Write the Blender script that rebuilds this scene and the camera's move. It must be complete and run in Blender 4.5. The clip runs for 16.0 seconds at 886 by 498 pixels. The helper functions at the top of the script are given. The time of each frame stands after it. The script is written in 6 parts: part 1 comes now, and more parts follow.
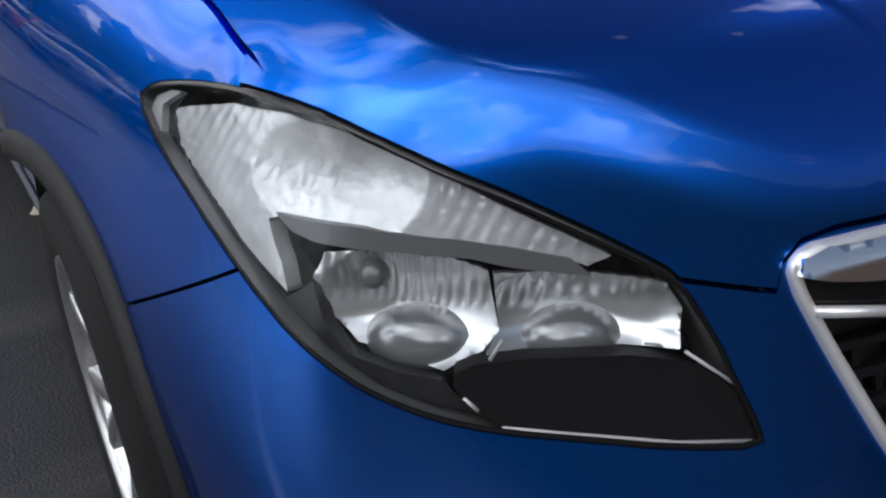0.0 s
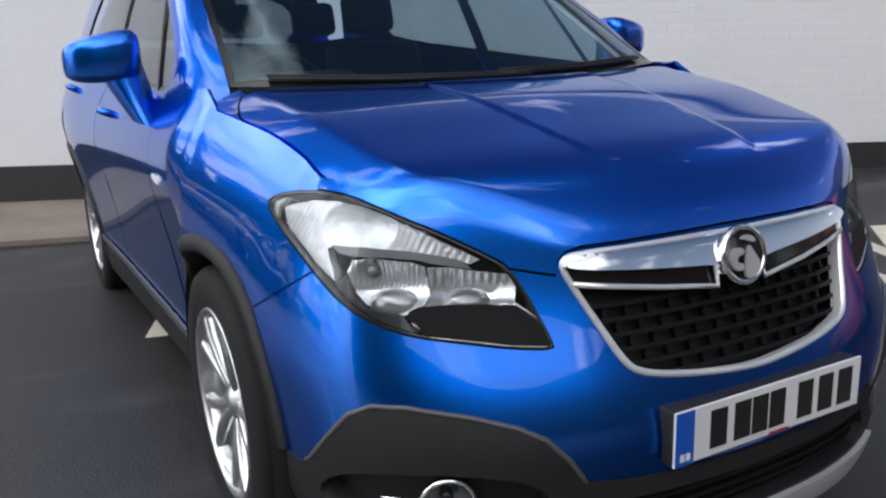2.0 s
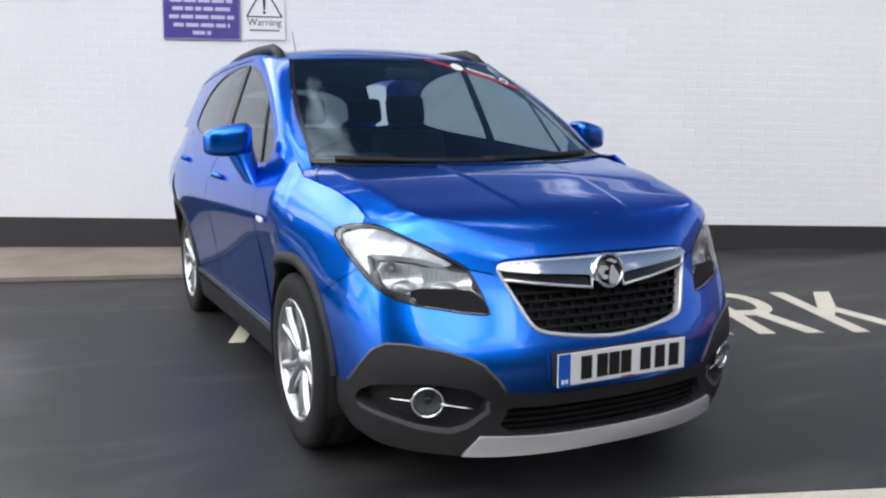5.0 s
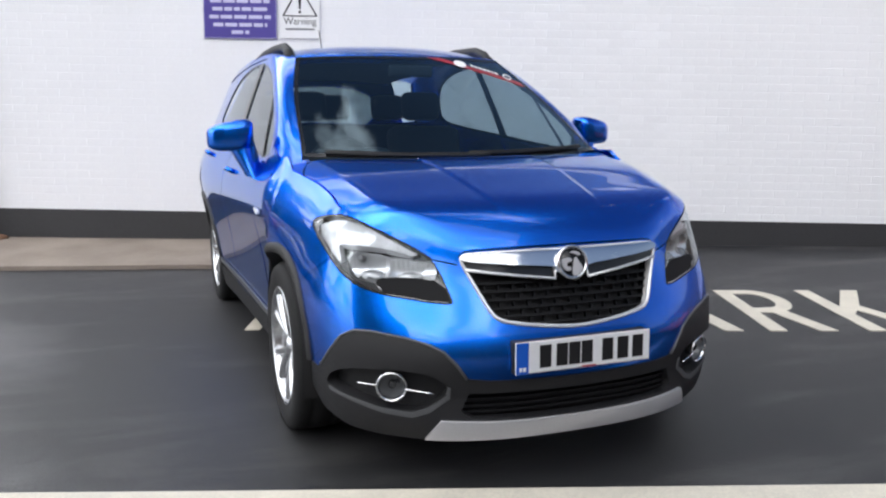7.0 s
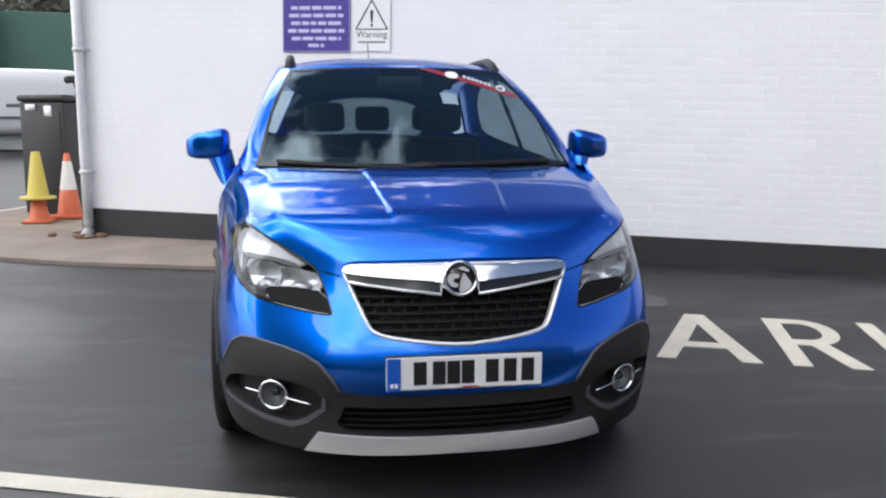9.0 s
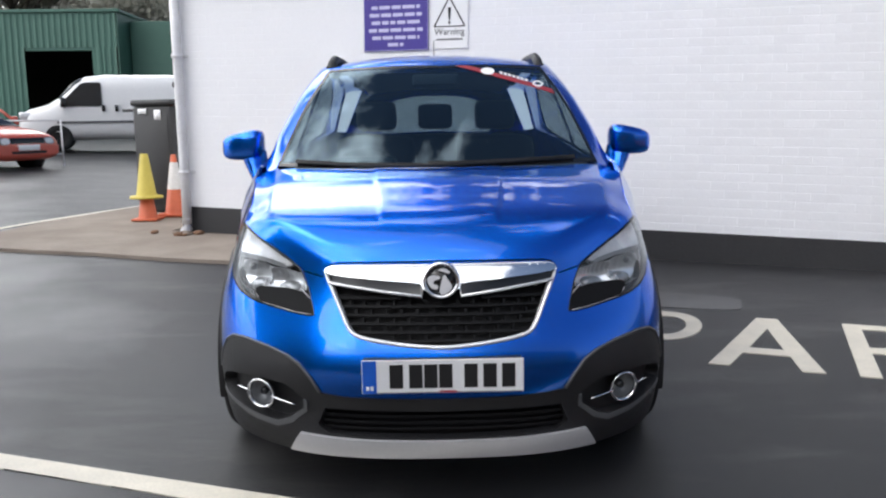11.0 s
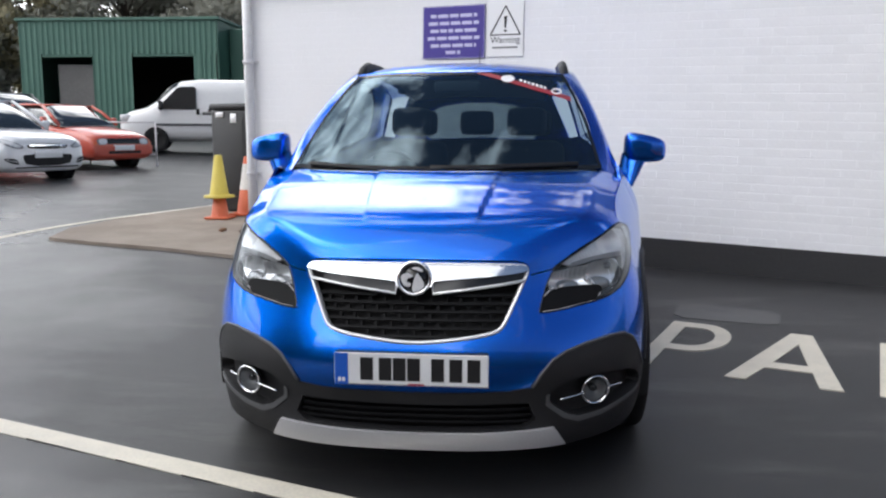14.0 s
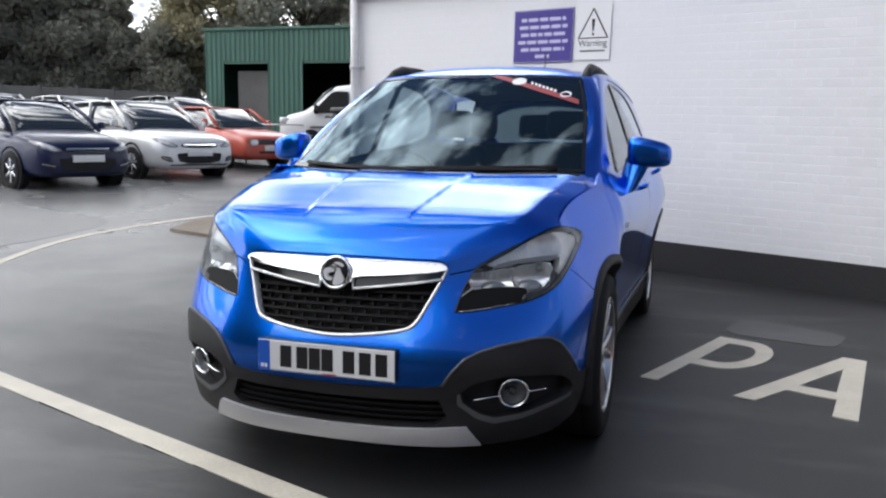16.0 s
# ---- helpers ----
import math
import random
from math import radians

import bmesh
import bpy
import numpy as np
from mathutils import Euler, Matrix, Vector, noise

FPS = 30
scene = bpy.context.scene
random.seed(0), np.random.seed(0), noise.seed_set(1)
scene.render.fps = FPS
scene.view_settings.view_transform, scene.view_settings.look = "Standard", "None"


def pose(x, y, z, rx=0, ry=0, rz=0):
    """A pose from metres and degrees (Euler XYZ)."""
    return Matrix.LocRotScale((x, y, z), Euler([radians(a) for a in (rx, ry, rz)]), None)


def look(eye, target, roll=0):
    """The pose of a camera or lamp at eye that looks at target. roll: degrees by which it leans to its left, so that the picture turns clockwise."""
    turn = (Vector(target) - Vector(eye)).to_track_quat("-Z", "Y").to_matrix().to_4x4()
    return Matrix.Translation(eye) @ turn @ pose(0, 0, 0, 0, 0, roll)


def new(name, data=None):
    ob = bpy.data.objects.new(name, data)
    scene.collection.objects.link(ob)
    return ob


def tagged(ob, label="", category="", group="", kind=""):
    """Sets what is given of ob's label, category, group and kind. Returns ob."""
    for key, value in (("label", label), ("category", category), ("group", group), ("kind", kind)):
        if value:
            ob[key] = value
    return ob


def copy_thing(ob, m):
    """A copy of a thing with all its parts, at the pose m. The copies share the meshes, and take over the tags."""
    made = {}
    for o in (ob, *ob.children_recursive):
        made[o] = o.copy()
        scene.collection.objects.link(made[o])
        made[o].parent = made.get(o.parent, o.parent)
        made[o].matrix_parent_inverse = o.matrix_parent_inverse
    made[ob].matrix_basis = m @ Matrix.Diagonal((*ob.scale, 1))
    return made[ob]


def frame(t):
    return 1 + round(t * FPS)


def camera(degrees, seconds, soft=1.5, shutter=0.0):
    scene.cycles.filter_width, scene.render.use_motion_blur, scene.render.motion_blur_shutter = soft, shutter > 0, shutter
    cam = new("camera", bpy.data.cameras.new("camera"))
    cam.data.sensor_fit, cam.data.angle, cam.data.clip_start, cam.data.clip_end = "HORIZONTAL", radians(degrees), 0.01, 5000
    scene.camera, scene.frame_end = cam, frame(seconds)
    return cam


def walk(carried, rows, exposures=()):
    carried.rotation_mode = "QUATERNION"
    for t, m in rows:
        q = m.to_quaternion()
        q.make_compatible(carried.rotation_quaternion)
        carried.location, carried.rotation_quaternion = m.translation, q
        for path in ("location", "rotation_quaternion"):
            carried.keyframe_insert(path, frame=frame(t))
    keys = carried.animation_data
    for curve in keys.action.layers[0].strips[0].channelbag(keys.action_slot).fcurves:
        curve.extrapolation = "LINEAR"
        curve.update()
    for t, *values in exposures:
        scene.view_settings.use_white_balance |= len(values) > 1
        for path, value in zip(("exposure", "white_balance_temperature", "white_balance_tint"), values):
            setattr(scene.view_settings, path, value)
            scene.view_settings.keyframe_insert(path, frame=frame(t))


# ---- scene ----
cam = camera(55.9, 16.0, soft=2.25)
PATH = [
    (0, (-0.946, -0.198, 1.140), (-0.048, 1.312, 0.204), -1.0),
    (0.5, (-1.026, -0.377, 1.135), (-0.092, 1.216, 0.366), -1.6),
    (1, (-1.093, -0.570, 1.166), (-0.162, 1.073, 0.504), -2.2),
    (1.5, (-1.160, -0.809, 1.199), (-0.245, 0.879, 0.621), -3.2),
    (2, (-1.267, -1.043, 1.208), (-0.367, 0.680, 0.715), -2.0),
    (2.5, (-1.338, -1.295, 1.213), (-0.469, 0.463, 0.777), -1.2),
    (3, (-1.393, -1.538, 1.254), (-0.551, 0.240, 0.874), -1.2),
    (3.5, (-1.508, -1.755, 1.270), (-0.669, 0.029, 0.935), -0.8),
    (4, (-1.603, -1.942, 1.275), (-0.757, -0.154, 0.939), -0.2),
    (4.2, (-1.623, -2.053, 1.289), (-0.794, -0.272, 0.969), -0.2),
    (6.3, (-1.713, -2.256, 1.266), (-0.882, -0.462, 0.959), 0.0),
    (6.5, (-1.641, -2.284, 1.275), (-0.83, -0.482, 0.964), 0.1),
    (7, (-1.404, -2.417, 1.278), (-0.721, -0.565, 0.959), -0.3),
    (7.5, (-1.2, -2.468, 1.273), (-0.626, -0.577, 0.967), -0.7),
    (8, (-0.99, -2.487, 1.285), (-0.508, -0.576, 0.946), 0.6),
    (8.5, (-0.712, -2.571, 1.276), (-0.327, -0.638, 0.941), -0.0),
    (9, (-0.488, -2.61, 1.274), (-0.179, -0.655, 0.983), 0.2),
    (11.3, (0.019, -2.587, 1.281), (0.008, -0.609, 0.983), -1.0),
    (11.5, (0.004, -2.593, 1.282), (0.005, -0.614, 0.99), -0.7),
    (12, (-0.016, -2.6, 1.278), (0.002, -0.62, 0.992), 0.1),
    (12.5, (-0.014, -2.596, 1.276), (0.024, -0.617, 0.988), -0.1),
    (13, (0.003, -2.609, 1.265), (0.021, -0.632, 0.963), -0.1),
    (13.5, (0.161, -2.64, 1.262), (0.073, -0.664, 0.968), -0.0),
    (14, (0.408, -2.677, 1.266), (0.188, -0.709, 0.987), -0.0),
    (14.5, (0.606, -2.617, 1.264), (0.332, -0.655, 0.987), 0.0),
    (15, (0.837, -2.612, 1.265), (0.472, -0.665, 0.99), 0.0),
    (15.5, (1.095, -2.635, 1.271), (0.597, -0.716, 1.005), 0.6),
    (16, (1.264, -2.552, 1.254), (0.647, -0.669, 0.985), 0.7),
]
walk(cam, [(t, look(eye, target, roll)) for t, eye, target, roll in PATH], [(0.0, -0.08), (1.5, 0.16), (3.2, 0.55), (4.2, 0.60), (6.4, 0.74), (9.2, 0.74), (11.5, 0.72), (16.0, 0.5)])

# ---- world, sun ----
world = bpy.data.worlds.new("sky")
scene.world = world
world.use_nodes = True
wn, wl = world.node_tree.nodes, world.node_tree.links
wn.clear()
w_out, w_bg = wn.new("ShaderNodeOutputWorld"), wn.new("ShaderNodeBackground")
w_sky = wn.new("ShaderNodeTexSky")
w_sky.sky_type, w_sky.sun_disc = "NISHITA", False
SUN_UP, SUN_ROUND = radians(50), radians(216)
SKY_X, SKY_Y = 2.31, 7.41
w_sky.sun_elevation, w_sky.sun_rotation = SUN_UP, SUN_ROUND
w_sky.air_density, w_sky.dust_density = 1.0, 1.5
w_co = wn.new("ShaderNodeTexCoord")
w_sep = wn.new("ShaderNodeSeparateXYZ")
wl.new(w_co.outputs["Generated"], w_sep.inputs[0])
w_up = wn.new("ShaderNodeMath")
w_up.operation = "MAXIMUM"
w_up.inputs[1].default_value = 0.0
wl.new(w_sep.outputs[2], w_up.inputs[0])
w_add = wn.new("ShaderNodeMath")
w_add.inputs[1].default_value = 0.16
wl.new(w_up.outputs[0], w_add.inputs[0])
w_div = wn.new("ShaderNodeVectorMath")
w_div.operation = "DIVIDE"
wl.new(w_co.outputs["Generated"], w_div.inputs[0])
wl.new(w_add.outputs[0], w_div.inputs[1])
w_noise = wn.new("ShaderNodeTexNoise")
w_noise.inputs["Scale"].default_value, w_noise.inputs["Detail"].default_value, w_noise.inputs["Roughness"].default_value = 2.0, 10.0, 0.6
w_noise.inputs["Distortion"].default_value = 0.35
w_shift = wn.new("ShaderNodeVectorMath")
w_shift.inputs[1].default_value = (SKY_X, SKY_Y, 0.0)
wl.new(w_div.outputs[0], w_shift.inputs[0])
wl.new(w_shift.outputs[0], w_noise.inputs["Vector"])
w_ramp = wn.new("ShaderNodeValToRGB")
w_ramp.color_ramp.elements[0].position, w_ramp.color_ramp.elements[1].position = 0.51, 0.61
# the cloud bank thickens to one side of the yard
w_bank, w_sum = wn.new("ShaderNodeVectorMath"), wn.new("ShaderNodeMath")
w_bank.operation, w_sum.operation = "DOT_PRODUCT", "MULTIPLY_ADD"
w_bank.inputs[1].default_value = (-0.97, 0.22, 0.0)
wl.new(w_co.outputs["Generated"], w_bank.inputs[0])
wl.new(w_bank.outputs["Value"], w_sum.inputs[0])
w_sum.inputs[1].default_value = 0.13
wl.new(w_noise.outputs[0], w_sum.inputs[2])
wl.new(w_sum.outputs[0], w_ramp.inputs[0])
w_shade = wn.new("ShaderNodeTexNoise")
w_shade.inputs["Scale"].default_value, w_shade.inputs["Detail"].default_value = 2.6, 4.0
wl.new(w_div.outputs[0], w_shade.inputs["Vector"])
w_tone = wn.new("ShaderNodeMapRange")
w_tone.inputs["From Min"].default_value, w_tone.inputs["From Max"].default_value = 0.3, 0.7
wl.new(w_shade.outputs[0], w_tone.inputs["Value"])
w_cloud = wn.new("ShaderNodeMix")
w_cloud.data_type = "RGBA"
w_cloud.inputs["A"].default_value, w_cloud.inputs["B"].default_value = (7.0, 7.8, 9.4, 1), (45.0, 45.0, 45.0, 1)
wl.new(w_tone.outputs[0], w_cloud.inputs["Factor"])
w_mix = wn.new("ShaderNodeMix")
w_mix.data_type = "RGBA"
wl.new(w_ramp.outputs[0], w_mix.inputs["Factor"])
w_deep = wn.new("ShaderNodeVectorMath")
w_deep.operation = "SCALE"
w_deep.inputs["Scale"].default_value = 0.62
wl.new(w_sky.outputs[0], w_deep.inputs[0])
wl.new(w_deep.outputs[0], w_mix.inputs["A"])
wl.new(w_cloud.outputs["Result"], w_mix.inputs["B"])
# bright haze towards the horizon
w_low = wn.new("ShaderNodeMath")
w_low.operation = "SUBTRACT"
w_low.inputs[0].default_value = 1.0
wl.new(w_up.outputs[0], w_low.inputs[1])
w_pow = wn.new("ShaderNodeMath")
w_pow.operation = "POWER"
w_pow.inputs[1].default_value = 4.5
wl.new(w_low.outputs[0], w_pow.inputs[0])
w_haze = wn.new("ShaderNodeMix")
w_haze.data_type = "RGBA"
w_haze.inputs["B"].default_value = (7.4, 7.8, 8.6, 1)
wl.new(w_pow.outputs[0], w_haze.inputs["Factor"])
wl.new(w_mix.outputs["Result"], w_haze.inputs["A"])
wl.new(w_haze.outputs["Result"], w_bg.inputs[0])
w_bg.inputs[1].default_value = 0.10
wl.new(w_bg.outputs[0], w_out.inputs[0])

sun = new("sun", bpy.data.lights.new("sun", "SUN"))
sun.data.energy, sun.data.angle, sun.data.color = 0.75, radians(80), (1.0, 0.99, 0.98)
_dir = Vector((math.sin(SUN_ROUND) * math.cos(SUN_UP), math.cos(SUN_ROUND) * math.cos(SUN_UP), math.sin(SUN_UP)))
sun.matrix_world = look(_dir * 40, (0, 0, 0))


# ---- materials ----
def material(name, colour, rough=0.5, metal=0.0, grain=0.0, scale=60.0, patch_=0.0, patch_scale=3.0, bump=0.0, bump_scale=None, coat=0.0, coat_rough=0.03,
             rough_vary=0.0, spec=0.5, dark=None, random_=0.0):
    """A principled material with variation at two scales: grain at `scale` per metre and patches at `patch_scale` per metre."""
    m = bpy.data.materials.new(name)
    m.use_nodes = True
    nt = m.node_tree
    n, l = nt.nodes, nt.links
    b = n["Principled BSDF"]
    b.inputs["Roughness"].default_value, b.inputs["Metallic"].default_value = rough, metal
    b.inputs["Coat Weight"].default_value, b.inputs["Coat Roughness"].default_value = coat, coat_rough
    b.inputs["Specular IOR Level"].default_value = spec
    co = n.new("ShaderNodeTexCoord")
    c1 = (*colour, 1)
    c0 = (*(dark or [c * 0.6 for c in colour]), 1)
    b.inputs["Base Color"].default_value = c1
    last = None
    if grain or patch_:
        fine, big = n.new("ShaderNodeTexNoise"), n.new("ShaderNodeTexNoise")
        fine.inputs["Scale"].default_value, fine.inputs["Detail"].default_value = scale, 5
        big.inputs["Scale"].default_value, big.inputs["Detail"].default_value = patch_scale, 6
        l.new(co.outputs["Object"], fine.inputs["Vector"])
        l.new(co.outputs["Object"], big.inputs["Vector"])
        mix1, mix2 = n.new("ShaderNodeMix"), n.new("ShaderNodeMix")
        r1, r2 = n.new("ShaderNodeMapRange"), n.new("ShaderNodeMapRange")
        for r, top in ((r1, grain), (r2, patch_)):
            r.inputs["From Min"].default_value, r.inputs["From Max"].default_value = 0.35, 0.65
            r.inputs["To Max"].default_value = top
        l.new(fine.outputs[0], r1.inputs[0])
        l.new(big.outputs[0], r2.inputs[0])
        for mx in (mix1, mix2):
            mx.data_type = "RGBA"
        mix1.inputs["A"].default_value, mix1.inputs["B"].default_value = c1, c0
        l.new(r1.outputs[0], mix1.inputs["Factor"])
        l.new(r2.outputs[0], mix2.inputs["Factor"])
        l.new(mix1.outputs["Result"], mix2.inputs["A"])
        mix2.inputs["B"].default_value = c0
        last = mix2.outputs["Result"]
        if rough_vary:
            rr = n.new("ShaderNodeMapRange")
            rr.inputs["From Min"].default_value, rr.inputs["From Max"].default_value = 0.35, 0.65
            rr.inputs["To Min"].default_value, rr.inputs["To Max"].default_value = rough - rough_vary, rough + rough_vary
            l.new(big.outputs[0], rr.inputs[0])
            l.new(rr.outputs[0], b.inputs["Roughness"])
    if random_:
        info, hsv = n.new("ShaderNodeObjectInfo"), n.new("ShaderNodeHueSaturation")
        rm = n.new("ShaderNodeMapRange")
        rm.inputs["To Min"].default_value, rm.inputs["To Max"].default_value = 1 - random_, 1 + random_
        l.new(info.outputs["Random"], rm.inputs[0])
        l.new(rm.outputs[0], hsv.inputs["Value"])
        if last:
            l.new(last, hsv.inputs["Color"])
        else:
            hsv.inputs["Color"].default_value = c1
        last = hsv.outputs[0]
    if last:
        l.new(last, b.inputs["Base Color"])
    if bump:
        bn, bt = n.new("ShaderNodeBump"), n.new("ShaderNodeTexNoise")
        bt.inputs["Scale"].default_value, bt.inputs["Detail"].default_value = bump_scale or scale, 4
        l.new(co.outputs["Object"], bt.inputs["Vector"])
        bn.inputs["Strength"].default_value, bn.inputs["Distance"].default_value = bump, 0.01
        l.new(bt.outputs[0], bn.inputs["Height"])
        l.new(bn.outputs[0], b.inputs["Normal"])
    return m


def pane(name, tint, facing=0.04, haze=0.0, sheen=(0.92, 0.97, 1.0)):
    """Thin clear glass: see-through, with a mirror that grows towards grazing angles, and a little dust."""
    m = bpy.data.materials.new(name)
    m.use_nodes = True
    n, l = m.node_tree.nodes, m.node_tree.links
    n.clear()
    out, mix, tr, gl, lw, power, mul, dust, mix2 = (n.new(k) for k in ("ShaderNodeOutputMaterial", "ShaderNodeMixShader", "ShaderNodeBsdfTransparent", "ShaderNodeBsdfGlossy", "ShaderNodeLayerWeight", "ShaderNodeMath", "ShaderNodeMath", "ShaderNodeBsdfDiffuse", "ShaderNodeMixShader"))
    tr.inputs[0].default_value = (*tint, 1)
    gl.inputs[0].default_value = (*sheen, 1)
    gl.inputs["Roughness"].default_value = 0.0
    lw.inputs["Blend"].default_value = 0.5
    power.operation, mul.operation = "POWER", "MULTIPLY_ADD"
    power.inputs[1].default_value = 4.5
    l.new(lw.outputs["Facing"], power.inputs[0])
    l.new(power.outputs[0], mul.inputs[0])
    mul.inputs[1].default_value, mul.inputs[2].default_value = 1 - facing, facing
    dust.inputs[0].default_value = (0.7, 0.72, 0.74, 1)
    mix2.inputs[0].default_value = haze
    l.new(tr.outputs[0], mix2.inputs[1])
    l.new(dust.outputs[0], mix2.inputs[2])
    l.new(mul.outputs[0], mix.inputs[0])
    l.new(mix2.outputs[0], mix.inputs[1])
    l.new(gl.outputs[0], mix.inputs[2])
    l.new(mix.outputs[0], out.inputs[0])
    return m


def leafy(*args, **kw):
    """Leaves: half of the light that falls on them goes through."""
    m = material(*args, **kw)
    n, l = m.node_tree.nodes, m.node_tree.links
    b, out = n["Principled BSDF"], n["Material Output"]
    tr, mix = n.new("ShaderNodeBsdfTranslucent"), n.new("ShaderNodeMixShader")
    l.new(b.inputs["Base Color"].links[0].from_socket, tr.inputs[0])
    mix.inputs[0].default_value = 0.5
    l.new(b.outputs[0], mix.inputs[1])
    l.new(tr.outputs[0], mix.inputs[2])
    l.new(mix.outputs[0], out.inputs[0])
    return m


M_PAINT = material("blue_metallic_paint", (0.0001, 0.140, 0.71), 0.27, 1.0, grain=0.25, scale=900, coat=1.0, coat_rough=0.006, dark=(0.0001, 0.104, 0.55))
M_PAINT.node_tree.nodes["Principled BSDF"].inputs["Specular Tint"].default_value = (0.04, 0.50, 1.0, 1)
M_PAINT.node_tree.nodes["Principled BSDF"].inputs["Coat IOR"].default_value = 1.45
M_PLASTIC = material("black_textured_plastic", (0.015, 0.015, 0.017), 0.55, spec=0.4, grain=0.5, scale=300, patch_=0.3, patch_scale=5, bump=0.25, bump_scale=700)
M_GLOSSBLACK = material("gloss_black_plastic", (0.008, 0.008, 0.009), 0.12)
M_DARK = material("dark_cavity", (0.011, 0.011, 0.012), 0.8)
M_CHROME = material("chrome", (0.88, 0.89, 0.91), 0.09, 1.0)
M_BRIGHT = material("bright_trim", (0.86, 0.87, 0.88), 0.18, 0.55)
M_SATIN = material("satin_silver", (0.58, 0.58, 0.60), 0.38, 0.35, grain=0.2, scale=200)
M_ALLOY = material("silver_alloy", (0.62, 0.63, 0.65), 0.24, 0.9, grain=0.25, scale=40)
M_TYRE = material("tyre_rubber", (0.014, 0.014, 0.015), 0.8, spec=0.3, grain=0.4, scale=120, patch_=0.3, patch_scale=8, bump=0.2, bump_scale=260)
M_GLASS = pane("windscreen_glass", (0.50, 0.65, 0.72), 0.075, 0.0, (0.66, 0.85, 0.95))
M_TINT = pane("tinted_side_glass", (0.60, 0.65, 0.65), 0.08, 0.02)
M_LENS = pane("clear_lamp_lens", (0.95, 0.97, 0.99), 0.03, 0.004)
M_REARGLASS = pane("privacy_rear_glass", (0.22, 0.25, 0.25), 0.06, 0.01)
M_INTERIOR = material("dark_trim", (0.02, 0.021, 0.023), 0.7, grain=0.4, scale=80)
M_SEAT = material("charcoal_cloth", (0.035, 0.036, 0.04), 0.9, grain=0.5, scale=250, bump=0.3)
M_CONCRETE = material("stained_concrete", (0.30, 0.25, 0.205), 0.85, grain=0.35, scale=60, patch_=0.6, patch_scale=2.2, bump=0.4, bump_scale=90, dark=(0.17, 0.135, 0.11))
M_LINE = material("worn_white_road_paint", (0.72, 0.665, 0.55), 0.65, grain=0.35, scale=90, patch_=0.3, patch_scale=5, bump=0.3, bump_scale=160, dark=(0.42, 0.40, 0.35))
M_WHITEWALL = material("white_painted_brick", (0.84, 0.84, 0.86), 0.6, grain=0.10, scale=45, patch_=0.10, patch_scale=1.2, bump=0.25, bump_scale=120, dark=(0.66, 0.66, 0.68), random_=0.02)
M_BLACKWALL = material("black_painted_plinth", (0.023, 0.023, 0.025), 0.55, grain=0.4, scale=40, patch_=0.4, patch_scale=2, bump=0.3, dark=(0.03, 0.03, 0.032), random_=0.1)
M_REFLECT = material("lamp_reflector", (0.82, 0.83, 0.84), 0.20, 0.35, grain=0.35, scale=45, patch_=0.6, patch_scale=16, bump=0.22, bump_scale=75)
M_LAMPGREY = material("grey_lamp_bezel", (0.17, 0.172, 0.176), 0.30, 0.35)
M_LAMPDARK = material("dark_lamp_bezel", (0.018, 0.018, 0.02), 0.3, grain=0.3, scale=150)
M_LAMPBACK = material("pale_lamp_housing", (0.55, 0.555, 0.56), 0.35, 0.4)
M_SHIELD = material("grey_lamp_shield", (0.32, 0.325, 0.33), 0.18, 0.55)
M_BOWL = material("fluted_chrome_bowl", (0.88, 0.89, 0.90), 0.18, 0.7, grain=0.2, scale=60)
M_LIPGREY = material("grey_plastic_lip", (0.085, 0.087, 0.092), 0.42, grain=0.3, scale=200)
M_PLATE = material("reflective_plate_white", (0.78, 0.79, 0.80), 0.35, grain=0.08, scale=90)
M_PLATEBLUE = material("plate_blue", (0.01, 0.10, 0.52), 0.35)
M_INK = material("black_ink", (0.012, 0.012, 0.013), 0.4)
M_WHITE = material("white_print", (0.82, 0.82, 0.83), 0.5)
M_RED = material("red_print", (0.30, 0.018, 0.03), 0.4)
M_PURPLE = material("purple_sign_face", (0.075, 0.055, 0.30), 0.35, grain=0.15, scale=30, patch_=0.2, patch_scale=3)
M_LILAC = material("pale_sign_print", (0.55, 0.53, 0.75), 0.5)
M_PIPE = material("white_pipe_paint", (0.74, 0.74, 0.76), 0.4, grain=0.25, scale=20, patch_=0.3, patch_scale=3, dark=(0.5, 0.49, 0.48))
M_BINBLACK = material("black_moulded_plastic", (0.016, 0.016, 0.018), 0.5, grain=0.3, scale=60, patch_=0.4, patch_scale=3, dark=(0.035, 0.034, 0.033))
M_ORANGE = material("orange_cone_plastic", (0.62, 0.135, 0.055), 0.5, grain=0.3, scale=50, patch_=0.35, patch_scale=8, dark=(0.42, 0.08, 0.03))
M_YELLOW = material("yellow_cone_plastic", (0.58, 0.47, 0.08), 0.5, grain=0.3, scale=50, patch_=0.3, patch_scale=8, dark=(0.42, 0.32, 0.05))
M_SLEEVE = material("white_cone_sleeve", (0.72, 0.70, 0.68), 0.4, grain=0.3, scale=50)
M_GREENSHEET = material("green_steel_sheet", (0.052, 0.130, 0.098), 0.5, 0.1, grain=0.3, scale=12, patch_=0.35, patch_scale=0.7, dark=(0.036, 0.095, 0.072))
M_SHED_SHADE = material("shed_inside_shade", (0.02, 0.02, 0.02), 0.9)
M_SILVERCAR = material("silver_car_paint", (0.72, 0.73, 0.75), 0.32, 0.2, coat=1.0, grain=0.15, scale=400)
M_WHITECAR = material("white_car_paint", (0.72, 0.72, 0.72), 0.35, coat=0.8, grain=0.1, scale=20)
